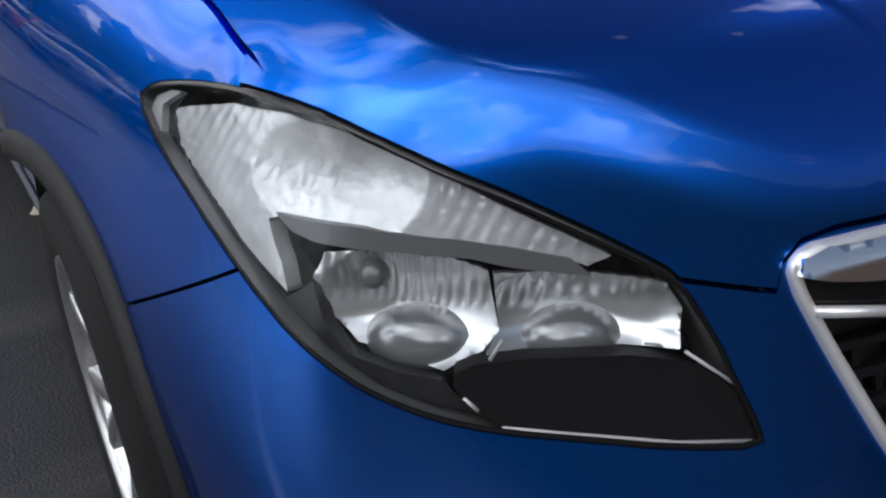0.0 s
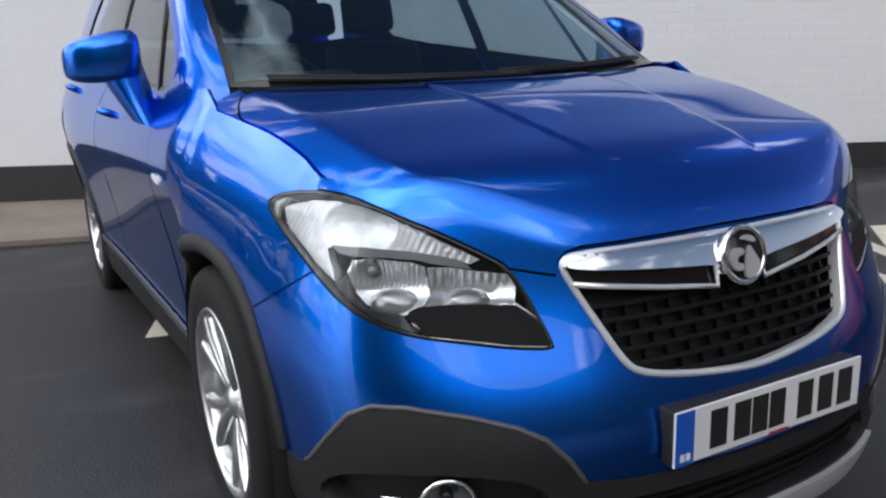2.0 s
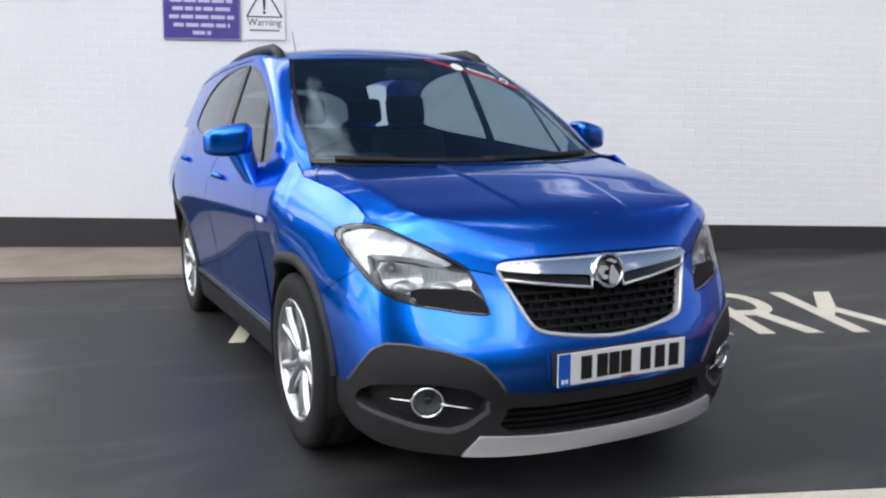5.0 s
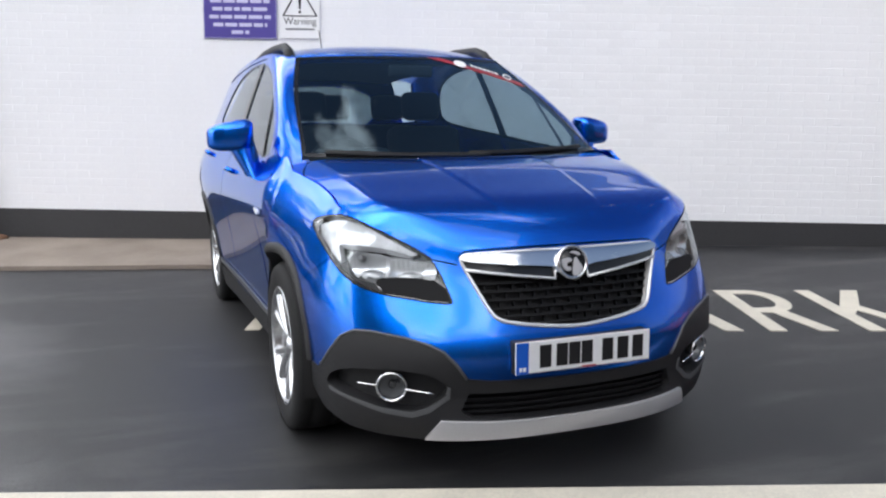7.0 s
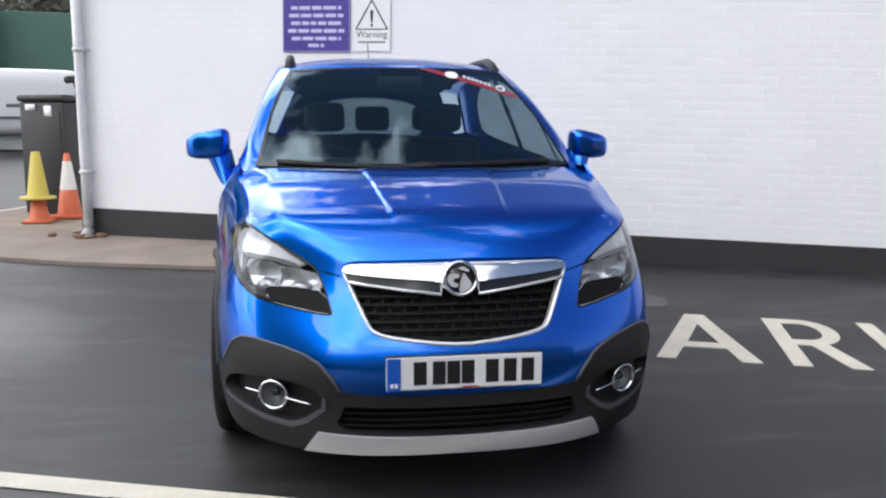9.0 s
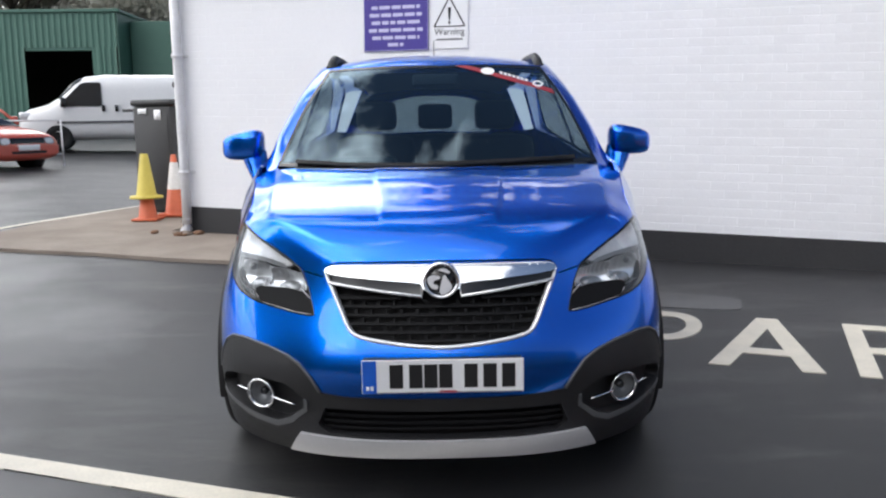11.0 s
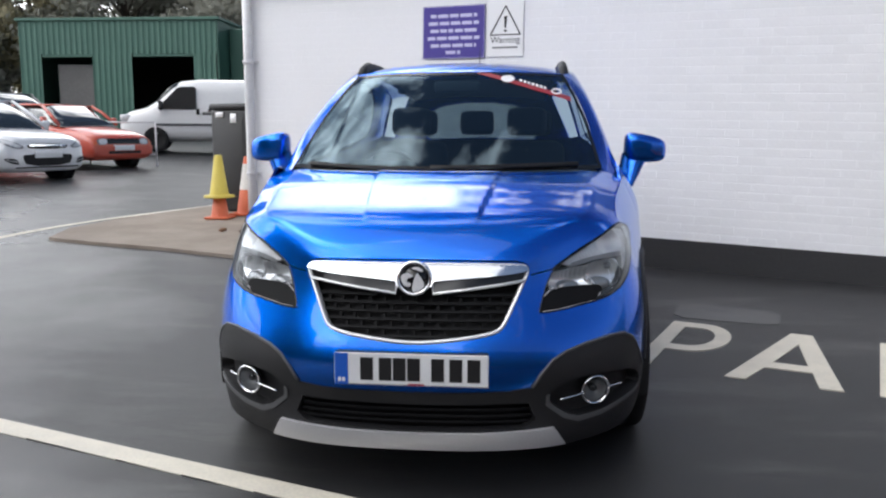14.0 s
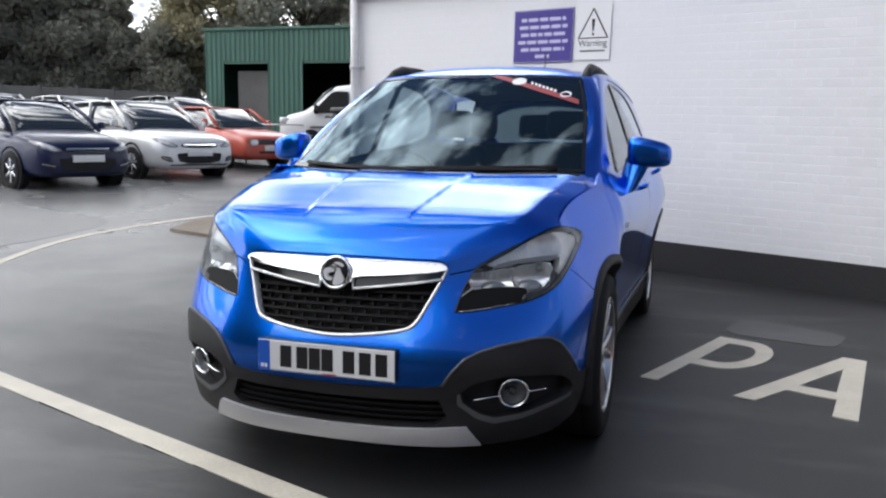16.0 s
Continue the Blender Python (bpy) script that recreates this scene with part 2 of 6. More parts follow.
M_REDCAR = material("orange_red_car_paint", (0.56, 0.085, 0.05), 0.35, coat=0.7, grain=0.2, scale=20)
M_NAVYCAR = material("dark_navy_car_paint", (0.006, 0.011, 0.055), 0.45, 0.0, coat=0.5, grain=0.15, scale=300, spec=0.2)
M_GREYCAR = material("dark_grey_car_paint", (0.05, 0.052, 0.056), 0.3, 0.4, coat=1.0)
M_FARGLASS = material("dark_car_glass", (0.02, 0.026, 0.03), 0.03, spec=1.0, coat=1.0)
M_BARK = material("grey_brown_bark", (0.15, 0.125, 0.105), 0.9, grain=0.5, scale=30, patch_=0.4, patch_scale=4, bump=0.6)
M_LEAF = leafy("dark_green_leaves", (0.42, 0.415, 0.35), 0.8, grain=0.4, scale=3, patch_=0.5, patch_scale=0.5, dark=(0.33, 0.33, 0.28), random_=0.2)
M_LEAF2 = leafy("yellow_green_leaves", (0.52, 0.48, 0.32), 0.8, grain=0.4, scale=3, patch_=0.5, patch_scale=0.5, dark=(0.42, 0.38, 0.25), random_=0.2)
M_FENCE = material("weathered_grey_fence", (0.15, 0.146, 0.142), 0.85, grain=0.4, scale=15, patch_=0.5, patch_scale=1.0)
M_RUBBLE = material("rusty_rubble", (0.22, 0.12, 0.07), 0.9, grain=0.5, scale=40, patch_=0.4, patch_scale=12)
M_MESH = material("matt_black_mesh", (0.008, 0.008, 0.009), 0.55, spec=0.15)


def yard_asphalt():
    """Asphalt whose colour is paler towards the open yard, standing in for the sky's sheen there, and darker in the
    bay; damp, so its gloss comes in patches.
    """
    m = material("yard_asphalt", (0.32, 0.316, 0.312), 0.22, grain=0.5, scale=140, patch_=0.45, patch_scale=0.35, bump=0.4, bump_scale=170, rough_vary=0.16, dark=(0.11, 0.11, 0.11))
    n, l = m.node_tree.nodes, m.node_tree.links
    b = n["Principled BSDF"]
    # pale yard colour, with the sheen of the bright sky put into it
    old = b.inputs["Base Color"].links[0].from_socket
    co, dot, wob, add, rng_, mix, fine, tone = (n.new(k) for k in ("ShaderNodeTexCoord", "ShaderNodeVectorMath", "ShaderNodeTexNoise", "ShaderNodeMath", "ShaderNodeMapRange", "ShaderNodeMix", "ShaderNodeTexNoise", "ShaderNodeMix"))
    dot.operation = "DOT_PRODUCT"
    dot.inputs[1].default_value = (0.90, 0.45, 0)
    l.new(co.outputs["Object"], dot.inputs[0])
    l.new(co.outputs["Object"], wob.inputs["Vector"])
    wob.inputs["Scale"].default_value, wob.inputs["Detail"].default_value = 0.5, 5
    add.operation = "MULTIPLY_ADD"
    add.inputs[1].default_value = 3.0
    l.new(wob.outputs[0], add.inputs[0])
    l.new(dot.outputs["Value"], add.inputs[2])
    rng_.inputs["From Min"].default_value, rng_.inputs["From Max"].default_value = -1.5, 0.8
    l.new(add.outputs[0], rng_.inputs[0])
    fine.inputs["Scale"].default_value, fine.inputs["Detail"].default_value = 150, 5
    l.new(co.outputs["Object"], fine.inputs["Vector"])
    tone.data_type = mix.data_type = "RGBA"
    tone.inputs["A"].default_value, tone.inputs["B"].default_value = (0.024, 0.024, 0.026, 1), (0.010, 0.010, 0.011, 1)
    l.new(fine.outputs[0], tone.inputs["Factor"])
    # dusty smears and dried puddle edges in the bay
    warp, smear, mark, pale = (n.new(k) for k in ("ShaderNodeMapping", "ShaderNodeTexNoise", "ShaderNodeMapRange", "ShaderNodeMix"))
    warp.inputs["Rotation"].default_value = (0, 0, radians(-20))
    warp.inputs["Scale"].default_value = (0.7, 2.6, 1.0)
    l.new(co.outputs["Object"], warp.inputs["Vector"])
    l.new(warp.outputs[0], smear.inputs["Vector"])
    smear.inputs["Scale"].default_value, smear.inputs["Detail"].default_value, smear.inputs["Roughness"].default_value, smear.inputs["Distortion"].default_value = 0.9, 9, 0.66, 0.6
    mark.inputs["From Min"].default_value, mark.inputs["From Max"].default_value, mark.inputs["To Max"].default_value = 0.50, 0.68, 0.85
    l.new(smear.outputs[0], mark.inputs[0])
    pale.data_type = "RGBA"
    pale.inputs["B"].default_value = (0.070, 0.068, 0.067, 1)
    l.new(mark.outputs[0], pale.inputs["Factor"])
    l.new(tone.outputs["Result"], pale.inputs["A"])
    l.new(rng_.outputs[0], mix.inputs["Factor"])
    l.new(old, mix.inputs["A"])
    l.new(pale.outputs["Result"], mix.inputs["B"])
    l.new(mix.outputs["Result"], b.inputs["Base Color"])
    # the bay is drier and duller than the yard
    wet, dull = b.inputs["Roughness"].links[0].from_socket, n.new("ShaderNodeMix")
    l.new(rng_.outputs[0], dull.inputs["Factor"])
    l.new(wet, dull.inputs["A"])
    dull.inputs["B"].default_value = 0.5
    l.new(dull.outputs["Result"], b.inputs["Roughness"])
    return m




# ---- mesh helpers ----
from mathutils.bvhtree import BVHTree
from mathutils.geometry import delaunay_2d_cdt


def part(name, bm, mat, parent=None, label="", smooth=True):
    me = bpy.data.meshes.new(name)
    bm.to_mesh(me)
    bm.free()
    if mat:
        me.materials.append(mat)
    if smooth:
        me.shade_smooth()
    if "skin" in me.attributes:
        # panels keep the normals of the surface that they are cut from
        n = np.zeros(3 * len(me.vertices), np.float32)
        me.attributes["skin"].data.foreach_get("vector", n)
        n = n.reshape(-1, 3)
        own = np.zeros(3 * len(me.vertices), np.float32)
        me.vertex_normals.foreach_get("vector", own)
        n = np.where((n * n).sum(1, keepdims=True) > 0.5, n, own.reshape(-1, 3))
        me.normals_split_custom_set_from_vertices(n.tolist())
    ob = new(name, me)
    ob.parent = parent
    if label:
        ob["label"] = label
    return ob


def empty(name, m, label, category, group="", kind=""):
    ob = new(name)
    ob.empty_display_size = 0.2
    ob.matrix_world = m
    return tagged(ob, label, category, group, kind)


def mesh_of(verts, faces):
    bm = bmesh.new()
    vs = [bm.verts.new(v) for v in verts]
    for f in faces:
        try:
            bm.faces.new([vs[i] for i in f])
        except ValueError:
            pass
    return bm


def box(x0, x1, y0, y1, z0, z1, bevel=0.0, bm=None, m=None, segs=2):
    own = bm is None
    b = bmesh.new()
    bmesh.ops.create_cube(b, size=1, matrix=Matrix.Translation(((x0 + x1) / 2, (y0 + y1) / 2, (z0 + z1) / 2)) @ Matrix.Diagonal((x1 - x0, y1 - y0, z1 - z0, 1)))
    if bevel:
        bmesh.ops.bevel(b, geom=b.edges[:], offset=bevel, segments=segs, affect="EDGES", profile=0.5)
    if m is not None:
        b.transform(m)
    if own:
        return b
    merge(bm, b)
    return bm


def merge(bm, other):
    me = bpy.data.meshes.new("tmp")
    other.to_mesh(me)
    other.free()
    bm.from_mesh(me)
    bpy.data.meshes.remove(me)
    return bm


def revolve(profile, n=32, m=None, bm=None, closed=False):
    """Turns (radius, height) points round the z axis."""
    verts, faces = [], []
    k = len(profile)
    for i in range(n):
        a = 2 * math.pi * i / n
        verts += [(r * math.cos(a), r * math.sin(a), h) for r, h in profile]
    for i in range(n):
        for j in range(k if closed else k - 1):
            a, b = i * k + j, i * k + (j + 1) % k
            c, d = ((i + 1) % n) * k + (j + 1) % k, ((i + 1) % n) * k + j
            faces.append((a, d, c, b))
    b = mesh_of(verts, faces)
    bmesh.ops.remove_doubles(b, verts=b.verts[:], dist=1e-6)
    bmesh.ops.recalc_face_normals(b, faces=b.faces[:])
    if m is not None:
        b.transform(m)
    return b if bm is None else merge(bm, b)


def tube(points, r, n=8, taper=None, cap=True, flat=1.0, bm=None):
    """A round bar along points."""
    pts = [Vector(p) for p in points]
    verts, faces = [], []
    ref = Vector((0, 0, 1))
    for i, p in enumerate(pts):
        d = (pts[min(i + 1, len(pts) - 1)] - pts[max(i - 1, 0)]).normalized()
        u = d.cross(ref if abs(d.dot(ref)) < 0.95 else Vector((1, 0, 0))).normalized()
        v = u.cross(d)
        rr = r if taper is None else r + (taper - r) * i / (len(pts) - 1)
        verts += [p + u * rr * math.cos(2 * math.pi * k / n) + v * rr * flat * math.sin(2 * math.pi * k / n) for k in range(n)]
    for i in range(len(pts) - 1):
        for k in range(n):
            faces.append((i * n + k, i * n + (k + 1) % n, (i + 1) * n + (k + 1) % n, (i + 1) * n + k))
    if cap:
        faces += [tuple(range(n))[::-1], tuple(range((len(pts) - 1) * n, len(pts) * n))]
    b = mesh_of(verts, faces)
    bmesh.ops.recalc_face_normals(b, faces=b.faces[:])
    return b if bm is None else merge(bm, b)


def inside(poly, pts):
    poly, pts = np.asarray(poly, float), np.asarray(pts, float)
    x, y = pts[:, 0], pts[:, 1]
    res = np.zeros(len(pts), bool)
    j = len(poly) - 1
    for i in range(len(poly)):
        xi, yi, xj, yj = *poly[i], *poly[j]
        if yi != yj:
            res ^= ((yi > y) != (yj > y)) & (x < (xj - xi) * (y - yi) / (yj - yi) + xi)
        j = i
    return res


def rounded(poly, rounds=2):
    """A closed outline with its corners cut softer."""
    p = np.asarray(poly, float)
    for _ in range(rounds):
        q = np.roll(p, -1, axis=0)
        p = np.stack([0.75 * p + 0.25 * q, 0.25 * p + 0.75 * q], 1).reshape(-1, 2)
    return p


def dense(poly, step):
    out = []
    p = np.asarray(poly, float)
    for a, b in zip(p, np.roll(p, -1, axis=0)):
        k = max(1, int(np.ceil(np.hypot(*(b - a)) / step)))
        out += [a + (b - a) * i / k for i in range(k)]
    return np.array(out)


def inset(poly, d):
    """The outline drawn in by d."""
    p = np.asarray(poly, float)
    area = np.sum(p[:, 0] * np.roll(p[:, 1], -1) - np.roll(p[:, 0], -1) * p[:, 1])
    t = np.roll(p, -1, axis=0) - np.roll(p, 1, axis=0)
    t /= np.maximum(np.hypot(t[:, 0], t[:, 1]), 1e-9)[:, None]
    return p + d * np.stack([-t[:, 1], t[:, 0]], 1) * np.sign(area)


def lifted(surf, uv, off=0.0, out=None):
    """Points of a surface, off metres outwards, with the outward normals."""
    uv = np.asarray(uv, float)
    u, v, e = uv[:, 0], uv[:, 1], 1e-4
    p = surf(u, v)
    n = np.cross(surf(u + e, v) - surf(u - e, v), surf(u, v + e) - surf(u, v - e))
    n /= np.maximum(np.linalg.norm(n, axis=1), 1e-12)[:, None]
    side = np.sum(n * (p - np.array(out or (0, 2.1, 0.55))), axis=1)
    n *= np.where(side < 0, -1, 1)[:, None]
    return p + off * n, n


def trimmed(surf, outer, holes=(), step=0.03, off=0.0, flange=0.012, out=None):
    """A panel: the stretch of a surface inside an outline of its two parameters, without the holes, its rim turned in by flange."""
    outer = dense(outer, step)
    holes = [dense(h, step) for h in holes]
    rings = [outer, *holes]
    pts, edges = [], []
    for r in rings:
        k = len(pts)
        pts += [tuple(q) for q in r]
        edges += [(k + i, k + (i + 1) % len(r)) for i in range(len(r))]
    lo, hi = outer.min(0), outer.max(0)
    g = np.stack(np.meshgrid(np.arange(lo[0], hi[0], step), np.arange(lo[1], hi[1], step), indexing="ij"), -1).reshape(-1, 2)
    keep = inside(outer, g)
    for h in holes:
        keep &= ~inside(h, g)
    g = g[keep]
    ring_pts = np.array(pts)
    if len(g):
        near = np.array([np.min(np.sum((ring_pts - q) ** 2, axis=1)) for q in g])
        g = g[near > (0.45 * step) ** 2]
    pts += [tuple(q) for q in g]
    v2, _, tri, *_ = delaunay_2d_cdt([Vector(p) for p in pts], edges, [], 0, 1e-7)
    uv = np.array([tuple(v) for v in v2])
    mid = np.array([uv[list(t)].mean(0) for t in tri])
    keep = inside(outer, mid)
    for h in holes:
        keep &= ~inside(h, mid)
    tri = [t for t, k in zip(tri, keep) if k]
    base, n = lifted(surf, uv, 0.0, out)
    p = base + (off(uv) if callable(off) else np.full(len(uv), off))[:, None] * n
    bm = bmesh.new()
    skin = None if callable(off) else bm.verts.layers.float_vector.new("skin")
    vs = [bm.verts.new(q) for q in p]
    if skin:
        for v, m in zip(vs, n):
            v[skin] = m
    for t in tri:
        a, b, c = (p[i] for i in t)
        if np.dot(np.cross(b - a, c - a), n[t[0]]) < 0:
            t = t[::-1]
        try:
            bm.faces.new([vs[i] for i in t])
        except ValueError:
            pass
    if flange:
        bm.verts.index_update()
        rim = [e for e in bm.edges if len(e.link_faces) == 1]
        top_v, low = {}, {}
        for e in rim:
            for v in e.verts:
                if v not in low:
                    top_v[v], low[v] = bm.verts.new(v.co), bm.verts.new(v.co - Vector(n[v.index]) * flange)
        for e in rim:
            l = e.link_loops[0]
            a, b = l.vert, l.link_loop_next.vert
            bm.faces.new([top_v[b], top_v[a], low[a], low[b]])
    bmesh.ops.delete(bm, geom=[v for v in bm.verts if not v.link_faces], context="VERTS")
    return bm


def mirrored(bm):
    """A left-right mirrored copy."""
    c = bm.copy()
    c.transform(Matrix.Diagonal((-1, 1, 1, 1)))
    skin = c.verts.layers.float_vector.get("skin")
    if skin:
        for v in c.verts:
            v[skin] = (-v[skin][0], v[skin][1], v[skin][2])
    bmesh.ops.reverse_faces(c, faces=c.faces[:])
    return c


# ---- ground ----
def ground_z(x, y):
    """The yard lies level under the car and climbs gently away behind it."""
    return 0.026 * (math.sqrt((y - 2.6) ** 2 + 1.0) + y - 2.6) / 2 + 0.04 * (math.sqrt((x + 4) ** 2 + 4.0) - x - 4) / 2 - 0.04 * (math.sqrt(20) - 4) / 2


xs = np.concatenate([-np.geomspace(400, 14, 14), np.arange(-13, 13, 0.5), np.geomspace(14, 400, 14)])
ys = np.concatenate([-np.geomspace(400, 8, 12), np.arange(-7, 32, 0.5), np.geomspace(33, 400, 12)])
gv = [(x, y, ground_z(max(x, -60), min(y, 60))) for x in xs for y in ys]
ny_ = len(ys)
gf = [(i * ny_ + j, (i + 1) * ny_ + j, (i + 1) * ny_ + j + 1, i * ny_ + j + 1) for i in range(len(xs) - 1) for j in range(ny_ - 1)]
tagged(part("ground", mesh_of(gv, gf), yard_asphalt()), "dark damp asphalt of a car yard", "ground", kind="structure")

# the building's axes: along the wall and away from it
WALL_TURN = 21.0
AL = Vector((math.cos(radians(WALL_TURN)), -math.sin(radians(WALL_TURN)), 0))
BK = Vector((math.sin(radians(WALL_TURN)), math.cos(radians(WALL_TURN)), 0))
WALL_0 = Vector((0, 5.43, 0))


def wall_point(u, out, z):
    """u metres along the wall, out metres in front of it."""
    p = WALL_0 + AL * u - BK * out
    return Vector((p.x, p.y, z))


# ---- white building ----
COURSE, BRICK_L = 0.075, 0.225
U0, U1, TOP = -3.04, 9.0, 2.86
BAND_0, BAND_SLOPE = 0.36, -0.022  # top of the black plinth, and how the courses run downhill along the wall


def in_wall(bm):
    """From wall coordinates (x along, y out of the wall towards the yard, z up) to the world."""
    m = Matrix(((AL.x, -BK.x, 0, WALL_0.x), (AL.y, -BK.y, 0, WALL_0.y), (0, 0, 1, 0), (0, 0, 0, 1)))
    bm.transform(m)
    bmesh.ops.recalc_face_normals(bm, faces=bm.faces[:])
    return bm


wall = tagged(part("wall_south", in_wall(box(U0, U1, -0.30, 0.0034, -0.2, TOP)), M_WHITEWALL, smooth=False), "white painted brick wall with a black plinth", "wall", kind="structure")
tagged(part("wall_west", in_wall(box(U0, U0 + 0.3, -9.0, -0.302, -0.2, TOP)), M_WHITEWALL, smooth=False), "white painted side wall of the building", "wall", kind="structure")
tagged(part("wall_east", in_wall(box(U1 - 0.3, U1, -9.0, -0.302, -0.2, TOP)), M_WHITEWALL, smooth=False), "white painted side wall of the building", "wall", kind="structure")
tagged(part("roof_slab", in_wall(box(U0 - 0.12, U1 + 0.12, -9.1, 0.10, TOP + 0.002, TOP + 0.14, 0.01)), M_WHITEWALL, smooth=False), "white painted eaves board along the flat roof", "roof", kind="structure")
# black plinth: a thin painted coat whose upper edge follows the falling courses
pl = mesh_of([(U0 - 0.002, 0.012, -0.1), (U1, 0.012, -0.1), (U1, 0.012, BAND_0 + BAND_SLOPE * U1), (U0 - 0.002, 0.012, BAND_0 + BAND_SLOPE * U0),
              (U0 - 0.002, -0.1, -0.1), (U1, -0.1, -0.1), (U1, -0.1, BAND_0 + BAND_SLOPE * U1), (U0 - 0.002, -0.1, BAND_0 + BAND_SLOPE * U0)],
             [(0, 1, 2, 3), (4, 7, 6, 5), (3, 2, 6, 7), (0, 3, 7, 4), (1, 5, 6, 2)])
part("plinth", in_wall(pl), M_BLACKWALL, wall, "black painted plinth", smooth=False)

# bricks, standing a little proud of their joints
brick_me = bpy.data.meshes.new("brick")
bb = box(-BRICK_L / 2 + 0.004, BRICK_L / 2 - 0.004, -0.012, 0.0, -COURSE / 2 + 0.004, COURSE / 2 - 0.004, 0.003, segs=1)
in_wall_dir = Matrix(((AL.x, -BK.x, 0, 0), (AL.y, -BK.y, 0, 0), (0, 0, 1, 0), (0, 0, 0, 1)))
tilt_w = Matrix.Rotation(math.atan(-BAND_SLOPE), 4, "Y")
bb.transform(in_wall_dir @ tilt_w)
bmesh.ops.recalc_face_normals(bb, faces=bb.faces[:])
bb.to_mesh(brick_me)
brick_v = [v.co.copy() for v in bb.verts]
brick_f = [[v.index for v in f.verts] for f in bb.faces]
bb.free()
brick_me.materials.append(M_WHITEWALL)
rest_v, rest_f, n_brick = [], [], 0
rng = random.Random(4)
BRICK_SPOTS = []
for row in range(37):
    for k in range(-2, 56):
        u = U0 + 0.11 + BRICK_L * (k + (0.5 if row % 2 else 0))
        z = BAND_0 + BAND_SLOPE * u + COURSE * (row + 0.5)
        if U0 + 0.105 < u < U1 - 0.12 and z < TOP - 0.04:
            BRICK_SPOTS.append((u, z, rng.uniform(0.0, 0.0012)))


# ---- car surfaces ----
def spline(points):
    """A natural cubic through (x, y) points, as a vectorised function."""
    px = np.array([p[0] for p in points], float)
    py = np.array([p[1] for p in points], float)
    n = len(px)
    h = np.diff(px)
    a, b = np.zeros((n, n)), np.zeros(n)
    a[0, 0] = a[-1, -1] = 1
    for i in range(1, n - 1):
        a[i, i - 1], a[i, i], a[i, i + 1] = h[i - 1], 2 * (h[i - 1] + h[i]), h[i]
        b[i] = 6 * ((py[i + 1] - py[i]) / h[i] - (py[i] - py[i - 1]) / h[i - 1])
    m = np.linalg.solve(a, b)

    def f(v):
        v = np.clip(np.asarray(v, float), px[0], px[-1])
        i = np.clip(np.searchsorted(px, v) - 1, 0, n - 2)
        d, e, w = px[i + 1] - v, v - px[i], h[i]
        return (m[i] * d**3 + m[i + 1] * e**3) / (6 * w) + (py[i] / w - m[i] * w / 6) * d + (py[i + 1] / w - m[i + 1] * w / 6) * e

    return f


def ramp(v, lo, hi):
    u = np.clip((np.asarray(v, float) - lo) / (hi - lo), 0, 1)
    return u * u * (3 - 2 * u)


# outline of the car's half seen from above at bumper height: x, y
PLAN = [(0, 0.02), (0.15, 0.024), (0.30, 0.042), (0.42, 0.075), (0.52, 0.12), (0.62, 0.182), (0.72, 0.265), (0.786, 0.36), (0.823, 0.47),
        (0.848, 0.62), (0.872, 0.86), (0.886, 1.05), (0.891, 1.25), (0.898, 1.6), (0.914, 2.2), (0.936, 2.8), (0.952, 3.3), (0.935, 3.75), (0.85, 4.08), (0.65, 4.23), (0.4, 4.27), (0, 4.28)]
_k = np.concatenate([[0], np.cumsum(np.hypot(*np.diff(np.array(PLAN), axis=0).T))])
plan_x, plan_y = spline([(k, p[0]) for k, p in zip(_k, PLAN)]), spline([(k, p[1]) for k, p in zip(_k, PLAN)])
PLAN_END = _k[-1]
# how far the front and the flanks draw in at each height
front_in = spline([(0.10, 0.09), (0.15, 0.06), (0.2, 0.035), (0.26, 0.02), (0.33, 0.018), (0.40, 0.005), (0.48, 0.001), (0.54, 0.016), (0.58, 0.031), (0.62, 0.048),
                   (0.66, 0.065), (0.70, 0.081), (0.74, 0.095), (0.80, 0.112), (0.85, 0.124), (0.92, 0.142), (1.0, 0.165), (1.2, 0.25)])
# the shoulder draws in strongly behind the lamp and less above the wheel
corner_in = spline([(0.10, 0.07), (0.15, 0.05), (0.25, 0.02), (0.4, 0.0), (0.5, 0.0), (0.6, 0.004), (0.66, 0.014), (0.72, 0.029), (0.78, 0.048), (0.84, 0.067), (0.885, 0.083), (0.934, 0.106), (1.0, 0.142), (1.2, 0.26)])
wing_in = spline([(0.10, 0.07), (0.15, 0.05), (0.25, 0.02), (0.4, 0.0), (0.6, -0.003), (0.75, -0.002), (0.85, 0.011), (0.95, 0.039), (1.041, 0.082), (1.2, 0.17)])


door_in = spline([(0.10, 0.13), (0.2, 0.105), (0.3, 0.085), (0.4, 0.07), (0.5, 0.058), (0.62, 0.042), (0.75, 0.018), (0.86, 0.0), (0.93, 0.007), (0.98, 0.022), (1.03, 0.048), (1.06, 0.066), (1.1, 0.089), (1.15, 0.113), (1.2, 0.137), (1.25, 0.16)])


